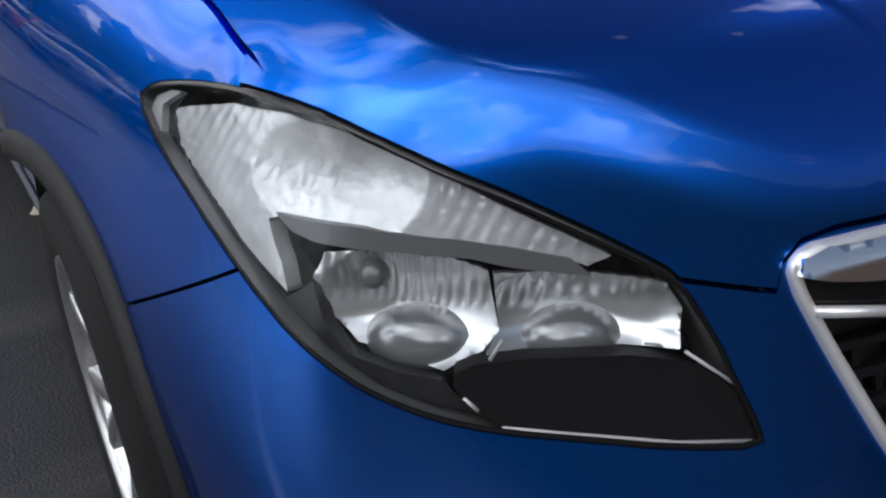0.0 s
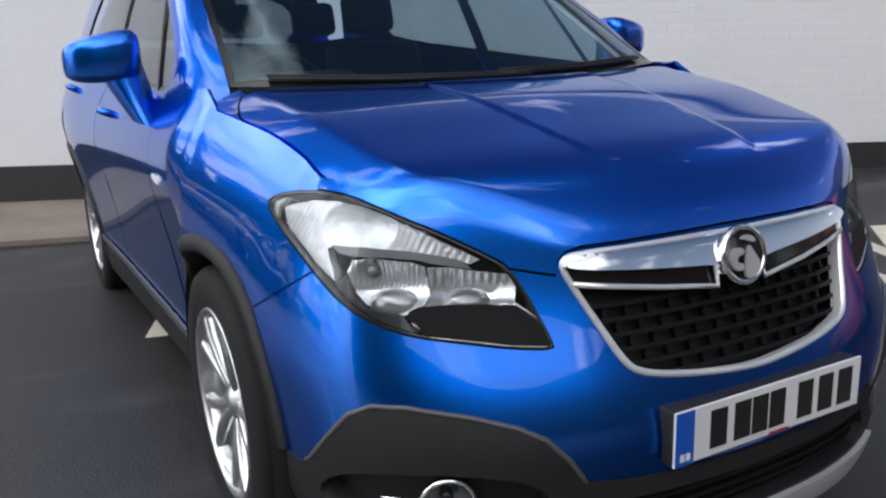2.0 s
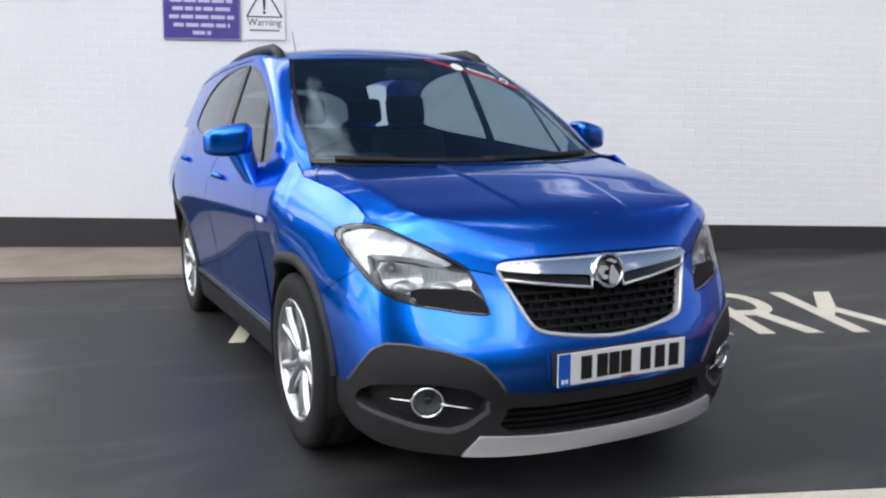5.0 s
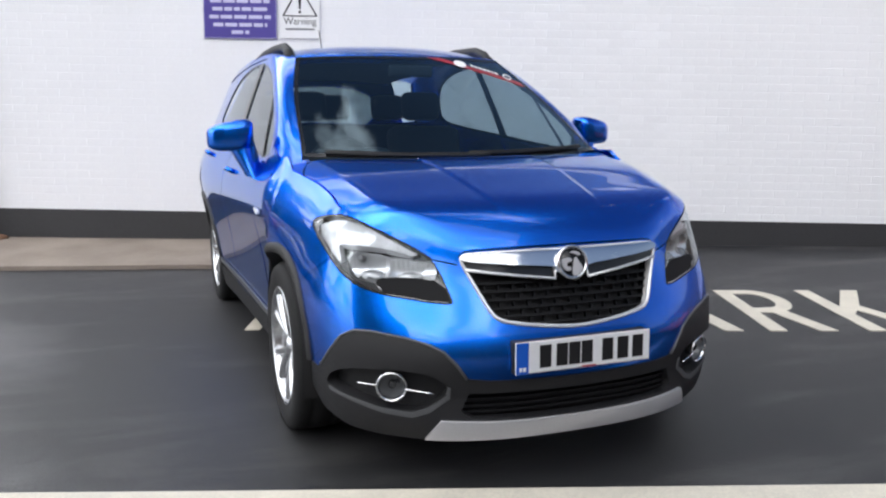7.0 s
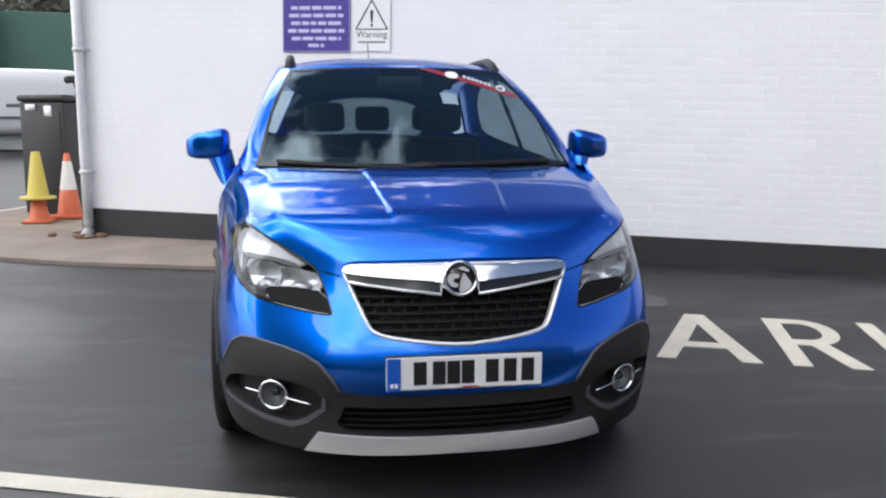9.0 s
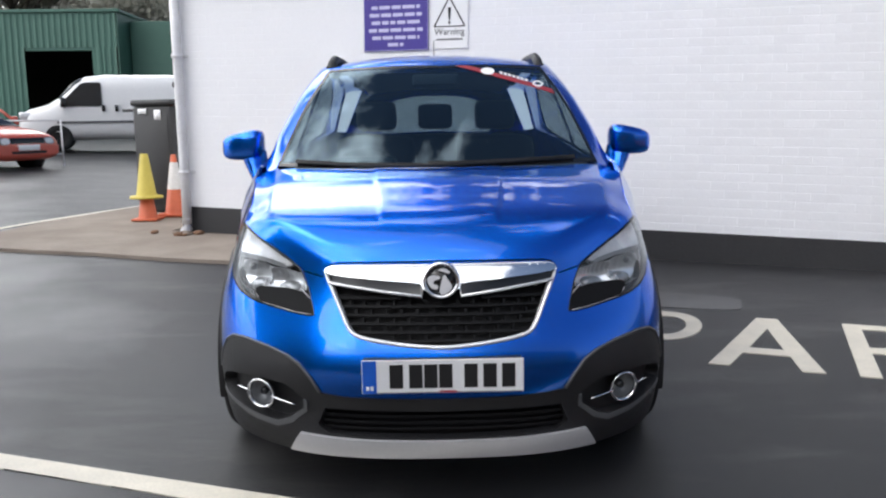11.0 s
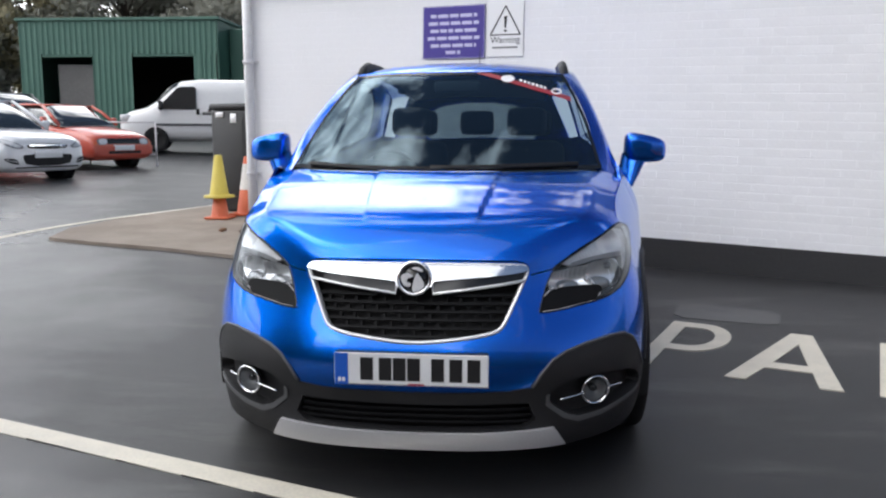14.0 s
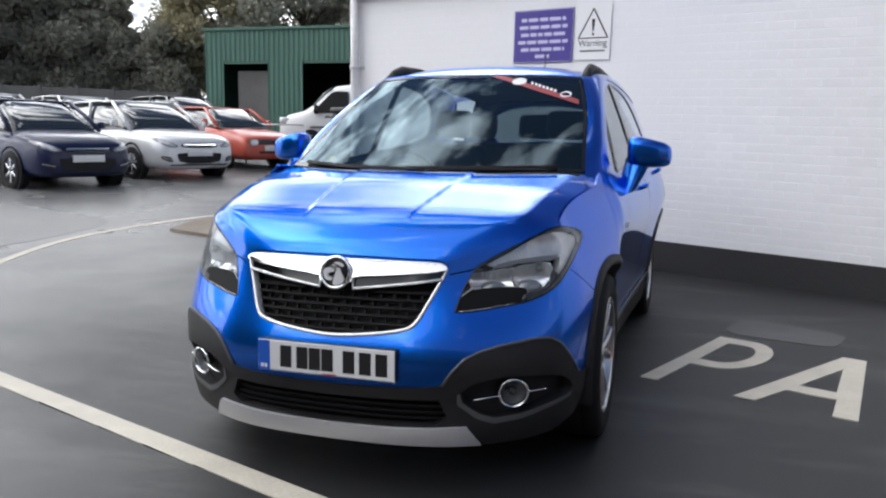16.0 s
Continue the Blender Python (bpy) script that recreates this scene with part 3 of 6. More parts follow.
def belt(s, z):
    """The car's flank, from the nose's middle (s = 0) round to the tail: s metres along the outline, at height z."""
    s, z = np.asarray(s, float), np.asarray(z, float)
    a = np.abs(s)
    e = 1e-3
    tx, ty = plan_x(a + e) - plan_x(a - e), plan_y(a + e) - plan_y(a - e)
    k = np.hypot(tx, ty)
    nx, ny = -ty / k, tx / k
    f, d = 1 - ramp(a, 0.5, 1.1), ramp(a, 1.60, 1.76)
    w = (a - 1.12) / 0.5
    w = np.clip((w + np.sqrt(w * w + 0.004)) / 2, 0, 1.05)
    side = (1 - w) * corner_in(z) + w * wing_in(z)
    g = f * front_in(z) + (1 - f) * ((1 - d) * side + d * door_in(z))
    return np.stack([np.sign(s) * (plan_x(a) + nx * g), plan_y(a) + ny * g, z + 0 * s], -1)


hood_mid = spline([(-0.2, 0.55), (0.0, 0.69), (0.08, 0.776), (0.12, 0.824), (0.145, 0.854), (0.17, 0.882), (0.2, 0.911), (0.235, 0.937), (0.28, 0.960), (0.36, 0.985), (0.5, 1.018), (0.66, 1.055), (0.72, 1.066), (0.80, 1.077), (0.885, 1.089), (1.05, 1.111), (1.6, 1.18)])
hood_crease = spline([(0.0, 0.30), (0.2, 0.41), (0.23, 0.455), (0.285, 0.53), (0.32, 0.562), (0.38, 0.598), (0.52, 0.625), (0.7, 0.646), (0.9, 0.664), (1.2, 0.70)])
hood_fall = spline([(0.0, 0.8), (0.2, 0.8), (0.34, 0.7), (0.48, 0.52), (0.65, 0.38), (0.865, 0.25), (1.2, 0.2)])
dome_edge = spline([(0.0, 0.185), (0.3, 0.207), (0.5, 0.228), (0.7, 0.247), (0.95, 0.268), (1.3, 0.29)])


def hood(x, y):
    """The bonnet's height field: a flat top with a raised middle, falling off outside two creases."""
    x, y = np.asarray(x, float), np.asarray(y, float)
    a = np.abs(x)
    back = 0.08 + 0.22 * (1 - ramp(y, 0.15, 0.42))
    u = a - hood_crease(y)
    fall = hood_fall(y) * (u + np.sqrt(u * u + 0.00018)) / 2
    dome = 0.0045 * (1 - ramp(a - dome_edge(y), -0.009, 0.011)) * ramp(y, 0.22, 0.36)
    z = hood_mid(y - back * x * x) - 0.035 * x * x - fall + dome
    return np.stack([x, y, z], -1)


def nose(s):
    """The height at which the flank meets the bonnet."""
    lo, hi = np.full(np.shape(s), 0.7), np.full(np.shape(s), 1.16)
    for _ in range(40):
        mid = (lo + hi) / 2
        p = belt(s, mid)
        under = hood(p[..., 0], p[..., 1])[..., 2] > mid
        lo, hi = np.where(under, mid, lo), np.where(under, hi, mid)
    return lo


def screen(x, z):
    """The windscreen."""
    x, z = np.asarray(x, float), np.asarray(z, float)
    return np.stack([x, 0.90 + (z - 1.09) * 1.80 + 0.30 * (z - 1.09) ** 2 + 0.47 * x * x, z], -1)


def glass_side(y, z):
    """The side windows, +x."""
    y, z = np.asarray(y, float), np.asarray(z, float)
    return np.stack([0.818 + 0.03 * (y - 1.3) * ramp(y, 1.0, 2.0) - 0.33 * (z - 1.05) - 0.11 * (z - 1.05) ** 2 - 0.03 * np.maximum(y - 2.6, 0) ** 2, y, z], -1)


def roof(x, y):
    x, y = np.asarray(x, float), np.asarray(y, float)
    return np.stack([x, y, 1.668 - np.where(y < 2.45, 0.29, 0.05) * (2.45 - y) ** 2 - 0.10 * x * x - 0.15 * x**4], -1)
# ---- end surfaces ----


# ---- the blue car ----
CAR = empty("compact_suv", pose(0, 0, 0, 0, 0, 0.6), "metallic blue compact suv with black lower cladding parked on asphalt", "car")
AX_F, AX_R, HUB_Z, S_F = 0.93, 3.485, 0.345, 1.49
S_R = S_F + (AX_R - AX_F)


def arc(cs, cz, r, a0, a1, n=24):
    return [(cs + r * math.cos(radians(a0 + (a1 - a0) * i / n)), cz + r * math.sin(radians(a0 + (a1 - a0) * i / n))) for i in range(n + 1)]


def mirror_uv(poly):
    return [(-a, b) for a, b in poly][::-1]


def both(name, surf, poly, mat, parent=None, label="", holes=(), **kw):
    """A panel on the car's left and its mirror image on the right."""
    bm = trimmed(surf, poly, holes, **kw)
    other = mirrored(bm)
    return part(name, bm, mat, parent or CAR, label), part(name, other, mat, parent or CAR, label)


HEADLIGHT = rounded([(1.214, 0.882), (1.19, 0.903), (1.12, 0.917), (1.04, 0.926), (0.968, 0.926), (0.9, 0.920), (0.815, 0.901), (0.744, 0.88), (0.70, 0.866), (0.65, 0.845), (0.59, 0.818), (0.54, 0.793), (0.5, 0.74), (0.483, 0.708),
                     (0.458, 0.662), (0.456, 0.645), (0.543, 0.650), (0.633, 0.662), (0.70, 0.670), (0.76, 0.681), (0.815, 0.696), (0.852, 0.709), (0.914, 0.736), (0.96, 0.761), (1.053, 0.806), (1.15, 0.841)], 1)
GRILLE = rounded([(0, 0.817), (0.21, 0.817), (0.40, 0.813), (0.428, 0.803), (0.432, 0.785), (0.395, 0.728), (0.36, 0.675), (0.327, 0.622), (0.305, 0.597), (0.27, 0.584), (0.2, 0.572), (0.1, 0.56), (0, 0.553),
                  (-0.1, 0.56), (-0.2, 0.572), (-0.27, 0.584), (-0.305, 0.597), (-0.327, 0.622), (-0.36, 0.675), (-0.395, 0.728), (-0.432, 0.785), (-0.428, 0.803), (-0.40, 0.813), (-0.21, 0.817)], 1)
CLAD_TOP = [(0.0, 0.392), (0.2, 0.394), (0.33, 0.397), (0.41, 0.406), (0.443, 0.455), (0.485, 0.496), (0.538, 0.519), (0.62, 0.538), (0.74, 0.554), (0.81, 0.553), (0.86, 0.530), (0.917, 0.468), (0.965, 0.415), (1.0, 0.392), (1.04, 0.396)]
BLUE_R = 0.425

# front bumper
SEAM = [(0.0, 0.826), (0.2, 0.824), (0.38, 0.820), (0.418, 0.812), (0.436, 0.796), (0.442, 0.772), (0.46, 0.775), (0.552, 0.79)]
top = SEAM + [(0.60, 0.77), (0.70, 0.80), (0.90, 0.84), (0.97, 0.84)]
a_in = [p for p in arc(S_F, 0.335, BLUE_R, 172, 90, 30) if p[0] < 1.29]
half = top + [(0.99, 0.776), (1.21, 0.657), (a_in[-1][0], a_in[-1][1])] + a_in[::-1][1:] + CLAD_TOP[::-1]
bumper_poly = half + mirror_uv(half)[1:-1]
part("front_bumper", trimmed(belt, bumper_poly, [HEADLIGHT, mirror_uv(HEADLIGHT), GRILLE], 0.028, 0, 0.02), M_PAINT, CAR)

# bonnet: the top, and the lip that turns down over grille and lamps
lip = [(s, float(nose(s))) for s in np.linspace(0, 1.04, 64)]
lip_poly = lip + [(1.04, 0.89), (0.90, 0.85), (0.70, 0.80), (0.60, 0.77)] + [(a, b + 0.005) for a, b in SEAM[::-1]]
lip_poly += mirror_uv(lip_poly)[1:-1]
s_edge = np.linspace(0, 1.44, 54)
pe = belt(s_edge, nose(s_edge))
edge = [(x, y) for x, y, _ in pe]
rear = [(0.755, 0.925), (0.737, 0.99), (0.708, 1.055), (0.64, 1.06), (0.5, 1.0), (0.3, 0.94), (0.15, 0.92), (0, 0.912)]
cut = [(x, y) if s < 1.03 else (x - 0.004, y + 0.001) for s, (x, y) in zip(s_edge, edge)] + rear


def fold(bm, wide=0.03):
    """Rounds the shading where the bonnet's top rolls over into its lip."""
    s_ = np.linspace(-1.03, 1.03, 240)
    p = belt(s_, nose(np.abs(s_)))
    uv = np.stack([s_, nose(np.abs(s_))], 1)
    n = lifted(belt, uv)[1] + lifted(hood, p[:, :2])[1]
    n /= np.linalg.norm(n, axis=1)[:, None]
    skin = bm.verts.layers.float_vector["skin"]
    for v in bm.verts:
        own = np.array(v[skin])
        if own @ own > 0.5:
            d = np.sum((p - np.array(v.co)) ** 2, axis=1)
            k = int(d.argmin())
            w = 1 - float(ramp(math.sqrt(d[k]), 0.0, wide))
            m = own * (1 - w) + n[k] * w
            v[skin] = m / np.linalg.norm(m)
    return bm


bonnet = part("hood", fold(trimmed(hood, cut + mirror_uv(cut)[1:-1], (), 0.0095, 0, 0.012), 0.05), M_PAINT, CAR)
part("hood_lip", fold(trimmed(belt, lip_poly, [inset(HEADLIGHT, -0.003), mirror_uv(inset(HEADLIGHT, -0.003)), inset(GRILLE, -0.002)], 0.014, 0, 0.015), 0.05), M_PAINT, bonnet)
# scuttle below the windscreen
part("scuttle_panel", trimmed(lambda x, y: hood(x, y) - np.array((0, 0, 0.018)), [(-0.70, 1.0), (0.70, 1.0), (0.67, 1.15), (0.4, 1.12), (0, 1.08), (-0.4, 1.12), (-0.67, 1.15)], (), 0.05, 0, 0), M_PLASTIC, CAR)


def belt_line(y):
    return 1.052 + 0.068 * (y - 1.25)


def s_of(y):
    return y + (S_F - AX_F)


# front wings
top = [(s, float(nose(s)) - 0.003) for s in np.linspace(1.04, 1.56, 30)]
f_arch = [p for p in arc(S_F, 0.335, BLUE_R, 20, 172, 40) if p[1] > 0.30]
f_arch = [p for p in f_arch if p[0] > 1.215 or p[1] > 0.66]
wing = top + [(s_of(1.10), 1.105), (s_of(1.17), 1.10), (s_of(1.25), 1.10), (s_of(1.33), 1.125), (s_of(1.40), 1.155), (s_of(1.43), 1.175), (s_of(1.43), 0.9), (s_of(1.41), 0.6), (s_of(1.40), 0.31), (f_arch[0][0], 0.31)]
wing += [p for p in f_arch if p[0] > 1.22] + [(1.215, 0.659), (0.995, 0.778), (1.02, 0.84)]
front_wings = both("front_wing", belt, wing, M_PAINT, holes=[HEADLIGHT], step=0.025)
# the wing's flat corner between the bonnet and the screen pillar
s_c = np.linspace(1.44, 1.62, 8)
corner = [(x - 0.001, y) for x, y, _ in belt(s_c, nose(s_c))] + [(0.70, 1.12), (0.70, 1.066), (0.714, 1.056), (0.742, 0.992), (0.760, 0.927)]
for w_, flip in zip(front_wings, (False, True)):
    bm = trimmed(hood, corner, (), 0.02, 0, 0.01)
    part("wing_corner", mirrored(bm) if flip else bm, M_PAINT, w_)

# doors
def door_poly(y0, y1, lean=0.0):
    top_ = [(s_of(y), belt_line(y)) for y in np.linspace(y0, y1, 8)]
    return top_ + [(s_of(y1 + lean), 0.7), (s_of(y1 + lean), 0.31), (s_of(y0), 0.31)]


fd = door_poly(1.434, 2.43)
rd = [(s_of(y), belt_line(y)) for y in np.linspace(2.438, 3.42, 8)] + [(s_of(3.40), 0.95)] + [p for p in arc(S_R, 0.335, BLUE_R, 60, 172, 24) if p[1] > 0.31 and p[0] < s_of(3.40)] + [(s_of(2.438), 0.31)]
front_doors = both("front_door", belt, inset(fd, 0.002), M_PAINT, step=0.05)
rear_doors = both("rear_door", belt, inset(rd, 0.002), M_PAINT, step=0.05)
qp = [(s_of(y), belt_line(y)) for y in np.linspace(3.425, 3.9, 6)] + [(S_R + 1.0, 1.20), (PLAN_END, 1.22), (PLAN_END, 0.36), (S_R + 0.55, 0.36)]
qp += [p for p in arc(S_R, 0.335, BLUE_R, 5, 60, 20) if p[1] > 0.31] + [(s_of(3.408), 0.95)]
both("rear_quarter_panel", belt, qp, M_PAINT, step=0.06)

# lower front cladding and the lower intake
low = [(1.055, 0.395), (1.07, 0.30), (1.0, 0.235), (0.86, 0.20), (0.70, 0.185), (0.56, 0.178)]
clad = CLAD_TOP + low + [(0.0, 0.178)]
clad_poly = clad + mirror_uv(clad)[1:-1]
INTAKE = [(0.40, 0.352), (0.43, 0.29), (0.39, 0.262), (0, 0.252), (-0.39, 0.262), (-0.43, 0.29), (-0.40, 0.352), (0, 0.347)]
FOG = rounded([(0.475, 0.382), (0.48, 0.345), (0.545, 0.300), (0.60, 0.282), (0.70, 0.29), (0.80, 0.312), (0.93, 0.335), (0.955, 0.35), (0.90, 0.40), (0.80, 0.425), (0.65, 0.432), (0.53, 0.42)], 1)
cladding = part("lower_cladding", trimmed(belt, clad_poly, [INTAKE, FOG, mirror_uv(FOG)], 0.03, 0.004, 0.035), M_PLASTIC, CAR, "black textured plastic cladding")
part("intake_back", trimmed(belt, [(-0.48, 0.40), (0.48, 0.40), (0.5, 0.22), (-0.5, 0.22)], (), 0.08, -0.05, 0), M_DARK, CAR)
for k in range(4):
    z = 0.275 + 0.021 * k
    part("intake_slat", trimmed(belt, [(-0.42, z), (0.42, z), (0.42, z + 0.009), (-0.42, z + 0.009)], (), 0.05, -0.016, 0.02), M_MESH, CAR)
SKID = [(0.0, 0.247), (0.25, 0.249), (0.498, 0.256), (0.558, 0.186), (0.25, 0.186), (0.0, 0.186)]
part("skid_plate", trimmed(belt, SKID + mirror_uv(SKID)[1:-1], (), 0.03, 0.016, 0.03), M_SATIN, CAR, "satin silver skid plate")

# wheel arch trims, sills
def arch_trim(cs, a0, a1):
    prof = [(0.392, -0.06), (0.392, 0.002), (0.397, 0.009), (0.408, 0.012), (0.427, 0.010), (0.436, 0.002), (0.436, -0.01)]
    rows = []
    for i in range(49):
        a = radians(a0 + (a1 - a0) * i / 48)
        uv = [(cs + r * math.cos(a), max(0.335 + r * math.sin(a), 0.17)) for r, _ in prof]
        p, n = lifted(belt, uv, 0)
        rows.append([Vector(q + o * m) for q, m, (_, o) in zip(p, n, prof)])
    k = len(prof)
    bm = mesh_of([v for r in rows for v in r], [(i * k + j, i * k + j + 1, (i + 1) * k + j + 1, (i + 1) * k + j) for i in range(48) for j in range(k - 1)])
    bmesh.ops.recalc_face_normals(bm, faces=bm.faces[:])
    return bm


for cs, a0, a1 in ((S_F, -12, 172), (S_R, -8, 190)):
    bm = arch_trim(cs, a0, a1)
    other = mirrored(bm)
    part("wheel_arch_trim", bm, M_PLASTIC, CAR, "black plastic arch trim")
    part("wheel_arch_trim", other, M_PLASTIC, CAR, "black plastic arch trim")
both("sill_trim", belt, [(S_F + 0.40, 0.318), (S_R - 0.40, 0.318), (S_R - 0.36, 0.19), (S_F + 0.36, 0.19)], M_PLASTIC, label="black plastic sill trim", step=0.08, off=0.006, flange=0.03)
both("rear_cladding", belt, [(S_R + 0.40, 0.38), (PLAN_END, 0.40), (PLAN_END, 0.2), (S_R + 0.40, 0.2)], M_PLASTIC, label="black plastic cladding", step=0.08, off=0.002)
# floor pan and arch liners keep the body dark inside
part("underbody", box(-0.68, 0.68, 0.60, 4.0, 0.20, 0.24, 0.01), M_DARK, CAR)
for y in (AX_F, AX_R):
    for sx in (-1, 1):
        liner = revolve([(0.0, 0.0), (0.40, 0.0), (0.40, 0.30)], 32, Matrix.Translation((sx * 0.56, y, HUB_Z)) @ Matrix.Rotation(radians(90 * sx), 4, "Y"))
        bmesh.ops.bisect_plane(liner, geom=liner.verts[:] + liner.edges[:] + liner.faces[:], plane_co=(0, 0, 0.24), plane_no=(0, 0, -1), clear_outer=True)
        part("arch_liner", liner, M_DARK, CAR)

# ---- wheels ----
def wheel():
    w = new("wheel")
    tyre = revolve([(0.236, -0.10), (0.262, -0.108), (0.30, -0.112), (0.328, -0.104), (0.342, -0.085), (0.345, -0.05), (0.340, -0.046), (0.340, -0.038), (0.345, -0.034), (0.345, 0.034), (0.340, 0.038), (0.340, 0.046),
                    (0.345, 0.05), (0.342, 0.085), (0.328, 0.104), (0.30, 0.112), (0.262, 0.108), (0.236, 0.10)], 56)
    part("tyre", tyre, M_TYRE, w)
    rim = revolve([(0.238, -0.09), (0.220, -0.08), (0.215, 0.06), (0.224, 0.088), (0.232, 0.104), (0.240, 0.106), (0.243, 0.100)], 56)
    rim_ob = part("rim", rim, M_ALLOY, w)
    part("brake_disc", revolve([(0.0, -0.02), (0.15, -0.02), (0.15, 0.0), (0.0, 0.0)], 32), M_SATIN, w)
    part("hub", revolve([(0.0, 0.086), (0.028, 0.086), (0.032, 0.080), (0.06, 0.070), (0.075, 0.05), (0.06, 0.0)], 24), M_ALLOY, w)
    for k in range(5):
        a = radians(90 + 72 * k)
        for d in (-1, 1):
            # each arm is a pair of blades that spread towards the rim
            p0, p1 = a + d * radians(8), a + d * radians(15)
            sec = []
            for r, ang, wd, h in ((0.045, p0, 0.016, 0.078), (0.10, p0 + d * 0.01, 0.017, 0.088), (0.17, (p0 + p1) / 2, 0.017, 0.096), (0.226, p1, 0.020, 0.098)):
                c = Vector((r * math.cos(ang), r * math.sin(ang), 0))
                t = Vector((-math.sin(ang), math.cos(ang), 0))
                sec.append([c - t * wd + Vector((0, 0, h - 0.022)), c - t * wd * 0.8 + Vector((0, 0, h - 0.004)), c + Vector((0, 0, h)), c + t * wd * 0.8 + Vector((0, 0, h - 0.004)), c + t * wd + Vector((0, 0, h - 0.022))])
            bm = mesh_of([v for s_ in sec for v in s_], [(i * 5 + j, i * 5 + j + 1, (i + 1) * 5 + j + 1, (i + 1) * 5 + j) for i in range(3) for j in range(4)])
            bmesh.ops.recalc_face_normals(bm, faces=bm.faces[:])
            part("spoke", bm, M_ALLOY, rim_ob)
        part("wheel_bolt", revolve([(0.0, 0.072), (0.009, 0.072), (0.011, 0.055)], 8, Matrix.Translation((0.048 * math.cos(a + 0.6), 0.048 * math.sin(a + 0.6), 0))), M_SATIN, rim_ob)
    return w


W0 = wheel()
W0.parent = CAR
W0.matrix_basis = Matrix.Translation((0.765, AX_F, HUB_Z)) @ Matrix.Rotation(radians(90), 4, "Y")
for x, y in ((-0.765, AX_F), (0.765, AX_R), (-0.765, AX_R)):
    copy_thing(W0, Matrix.Translation((x, y, HUB_Z)) @ Matrix.Rotation(radians(90 if x > 0 else -90), 4, "Y") @ Matrix.Rotation(radians(37 * y), 4, "Z"))

# ---- greenhouse ----
SCREEN = [(0.0, 1.575), (0.2, 1.577), (0.4, 1.576), (0.562, 1.57), (0.615, 1.46), (0.662, 1.33), (0.692, 1.20), (0.712, 1.10), (0.5, 1.095), (0.2, 1.095), (0.0, 1.095)]
screen_poly = SCREEN + mirror_uv(SCREEN)[1:-1]
windscreen = part("windscreen", trimmed(screen, screen_poly, (), 0.06, 0, 0), M_GLASS, CAR, "clear windscreen reflecting the sky")
rim_in = inset(dense(screen_poly, 0.05), 0.016)
part("windscreen_border", trimmed(screen, dense(screen_poly, 0.05), [rim_in], 0.05, 0.002, 0), M_GLOSSBLACK, windscreen)

WINDOW = [(1.465, belt_line(1.465) + 0.016), (1.8, belt_line(1.8) + 0.012), (2.5, belt_line(2.5) + 0.012), (3.1, belt_line(3.1) + 0.012), (3.42, 1.235), (3.40, 1.33), (3.25, 1.46), (3.0, 1.53), (2.7, 1.562), (2.45, 1.562), (2.2, 1.52), (1.95, 1.435), (1.7, 1.315), (1.5, 1.185)]
both("side_window", glass_side, rounded(WINDOW, 1), M_TINT, label="dark tinted side glass", step=0.08, off=-0.006, flange=0)
both("window_seal", glass_side, inset(rounded(WINDOW, 1), -0.012), M_GLOSSBLACK, holes=[inset(rounded(WINDOW, 1), 0.004)], step=0.08, off=-0.002, flange=0.004)
both("door_pillar", glass_side, [(2.37, 1.13), (2.47, 1.13), (2.52, 1.565), (2.44, 1.565)], M_GLOSSBLACK, step=0.06, off=0.001, flange=0.004)
both("quarter_light_bar", glass_side, [(1.60, 1.08), (1.63, 1.08), (1.835, 1.385), (1.81, 1.375)], M_GLOSSBLACK, step=0.06, off=0.001, flange=0.004)
frame_poly = [(1.434, belt_line(1.434) - 0.01), (2.0, belt_line(2.0) - 0.01), (3.0, belt_line(3.0) - 0.01), (3.95, belt_line(3.9)), (4.02, 1.22), (3.80, 1.50), (3.5, 1.575), (3.0, 1.61), (2.5, 1.61), (2.2, 1.575), (1.95, 1.48), (1.6, 1.30), (1.434, 1.20)]
both("side_frame", glass_side, frame_poly, M_PAINT, holes=[inset(rounded(WINDOW, 1), -0.006)], step=0.06, off=0.0, flange=0.01)


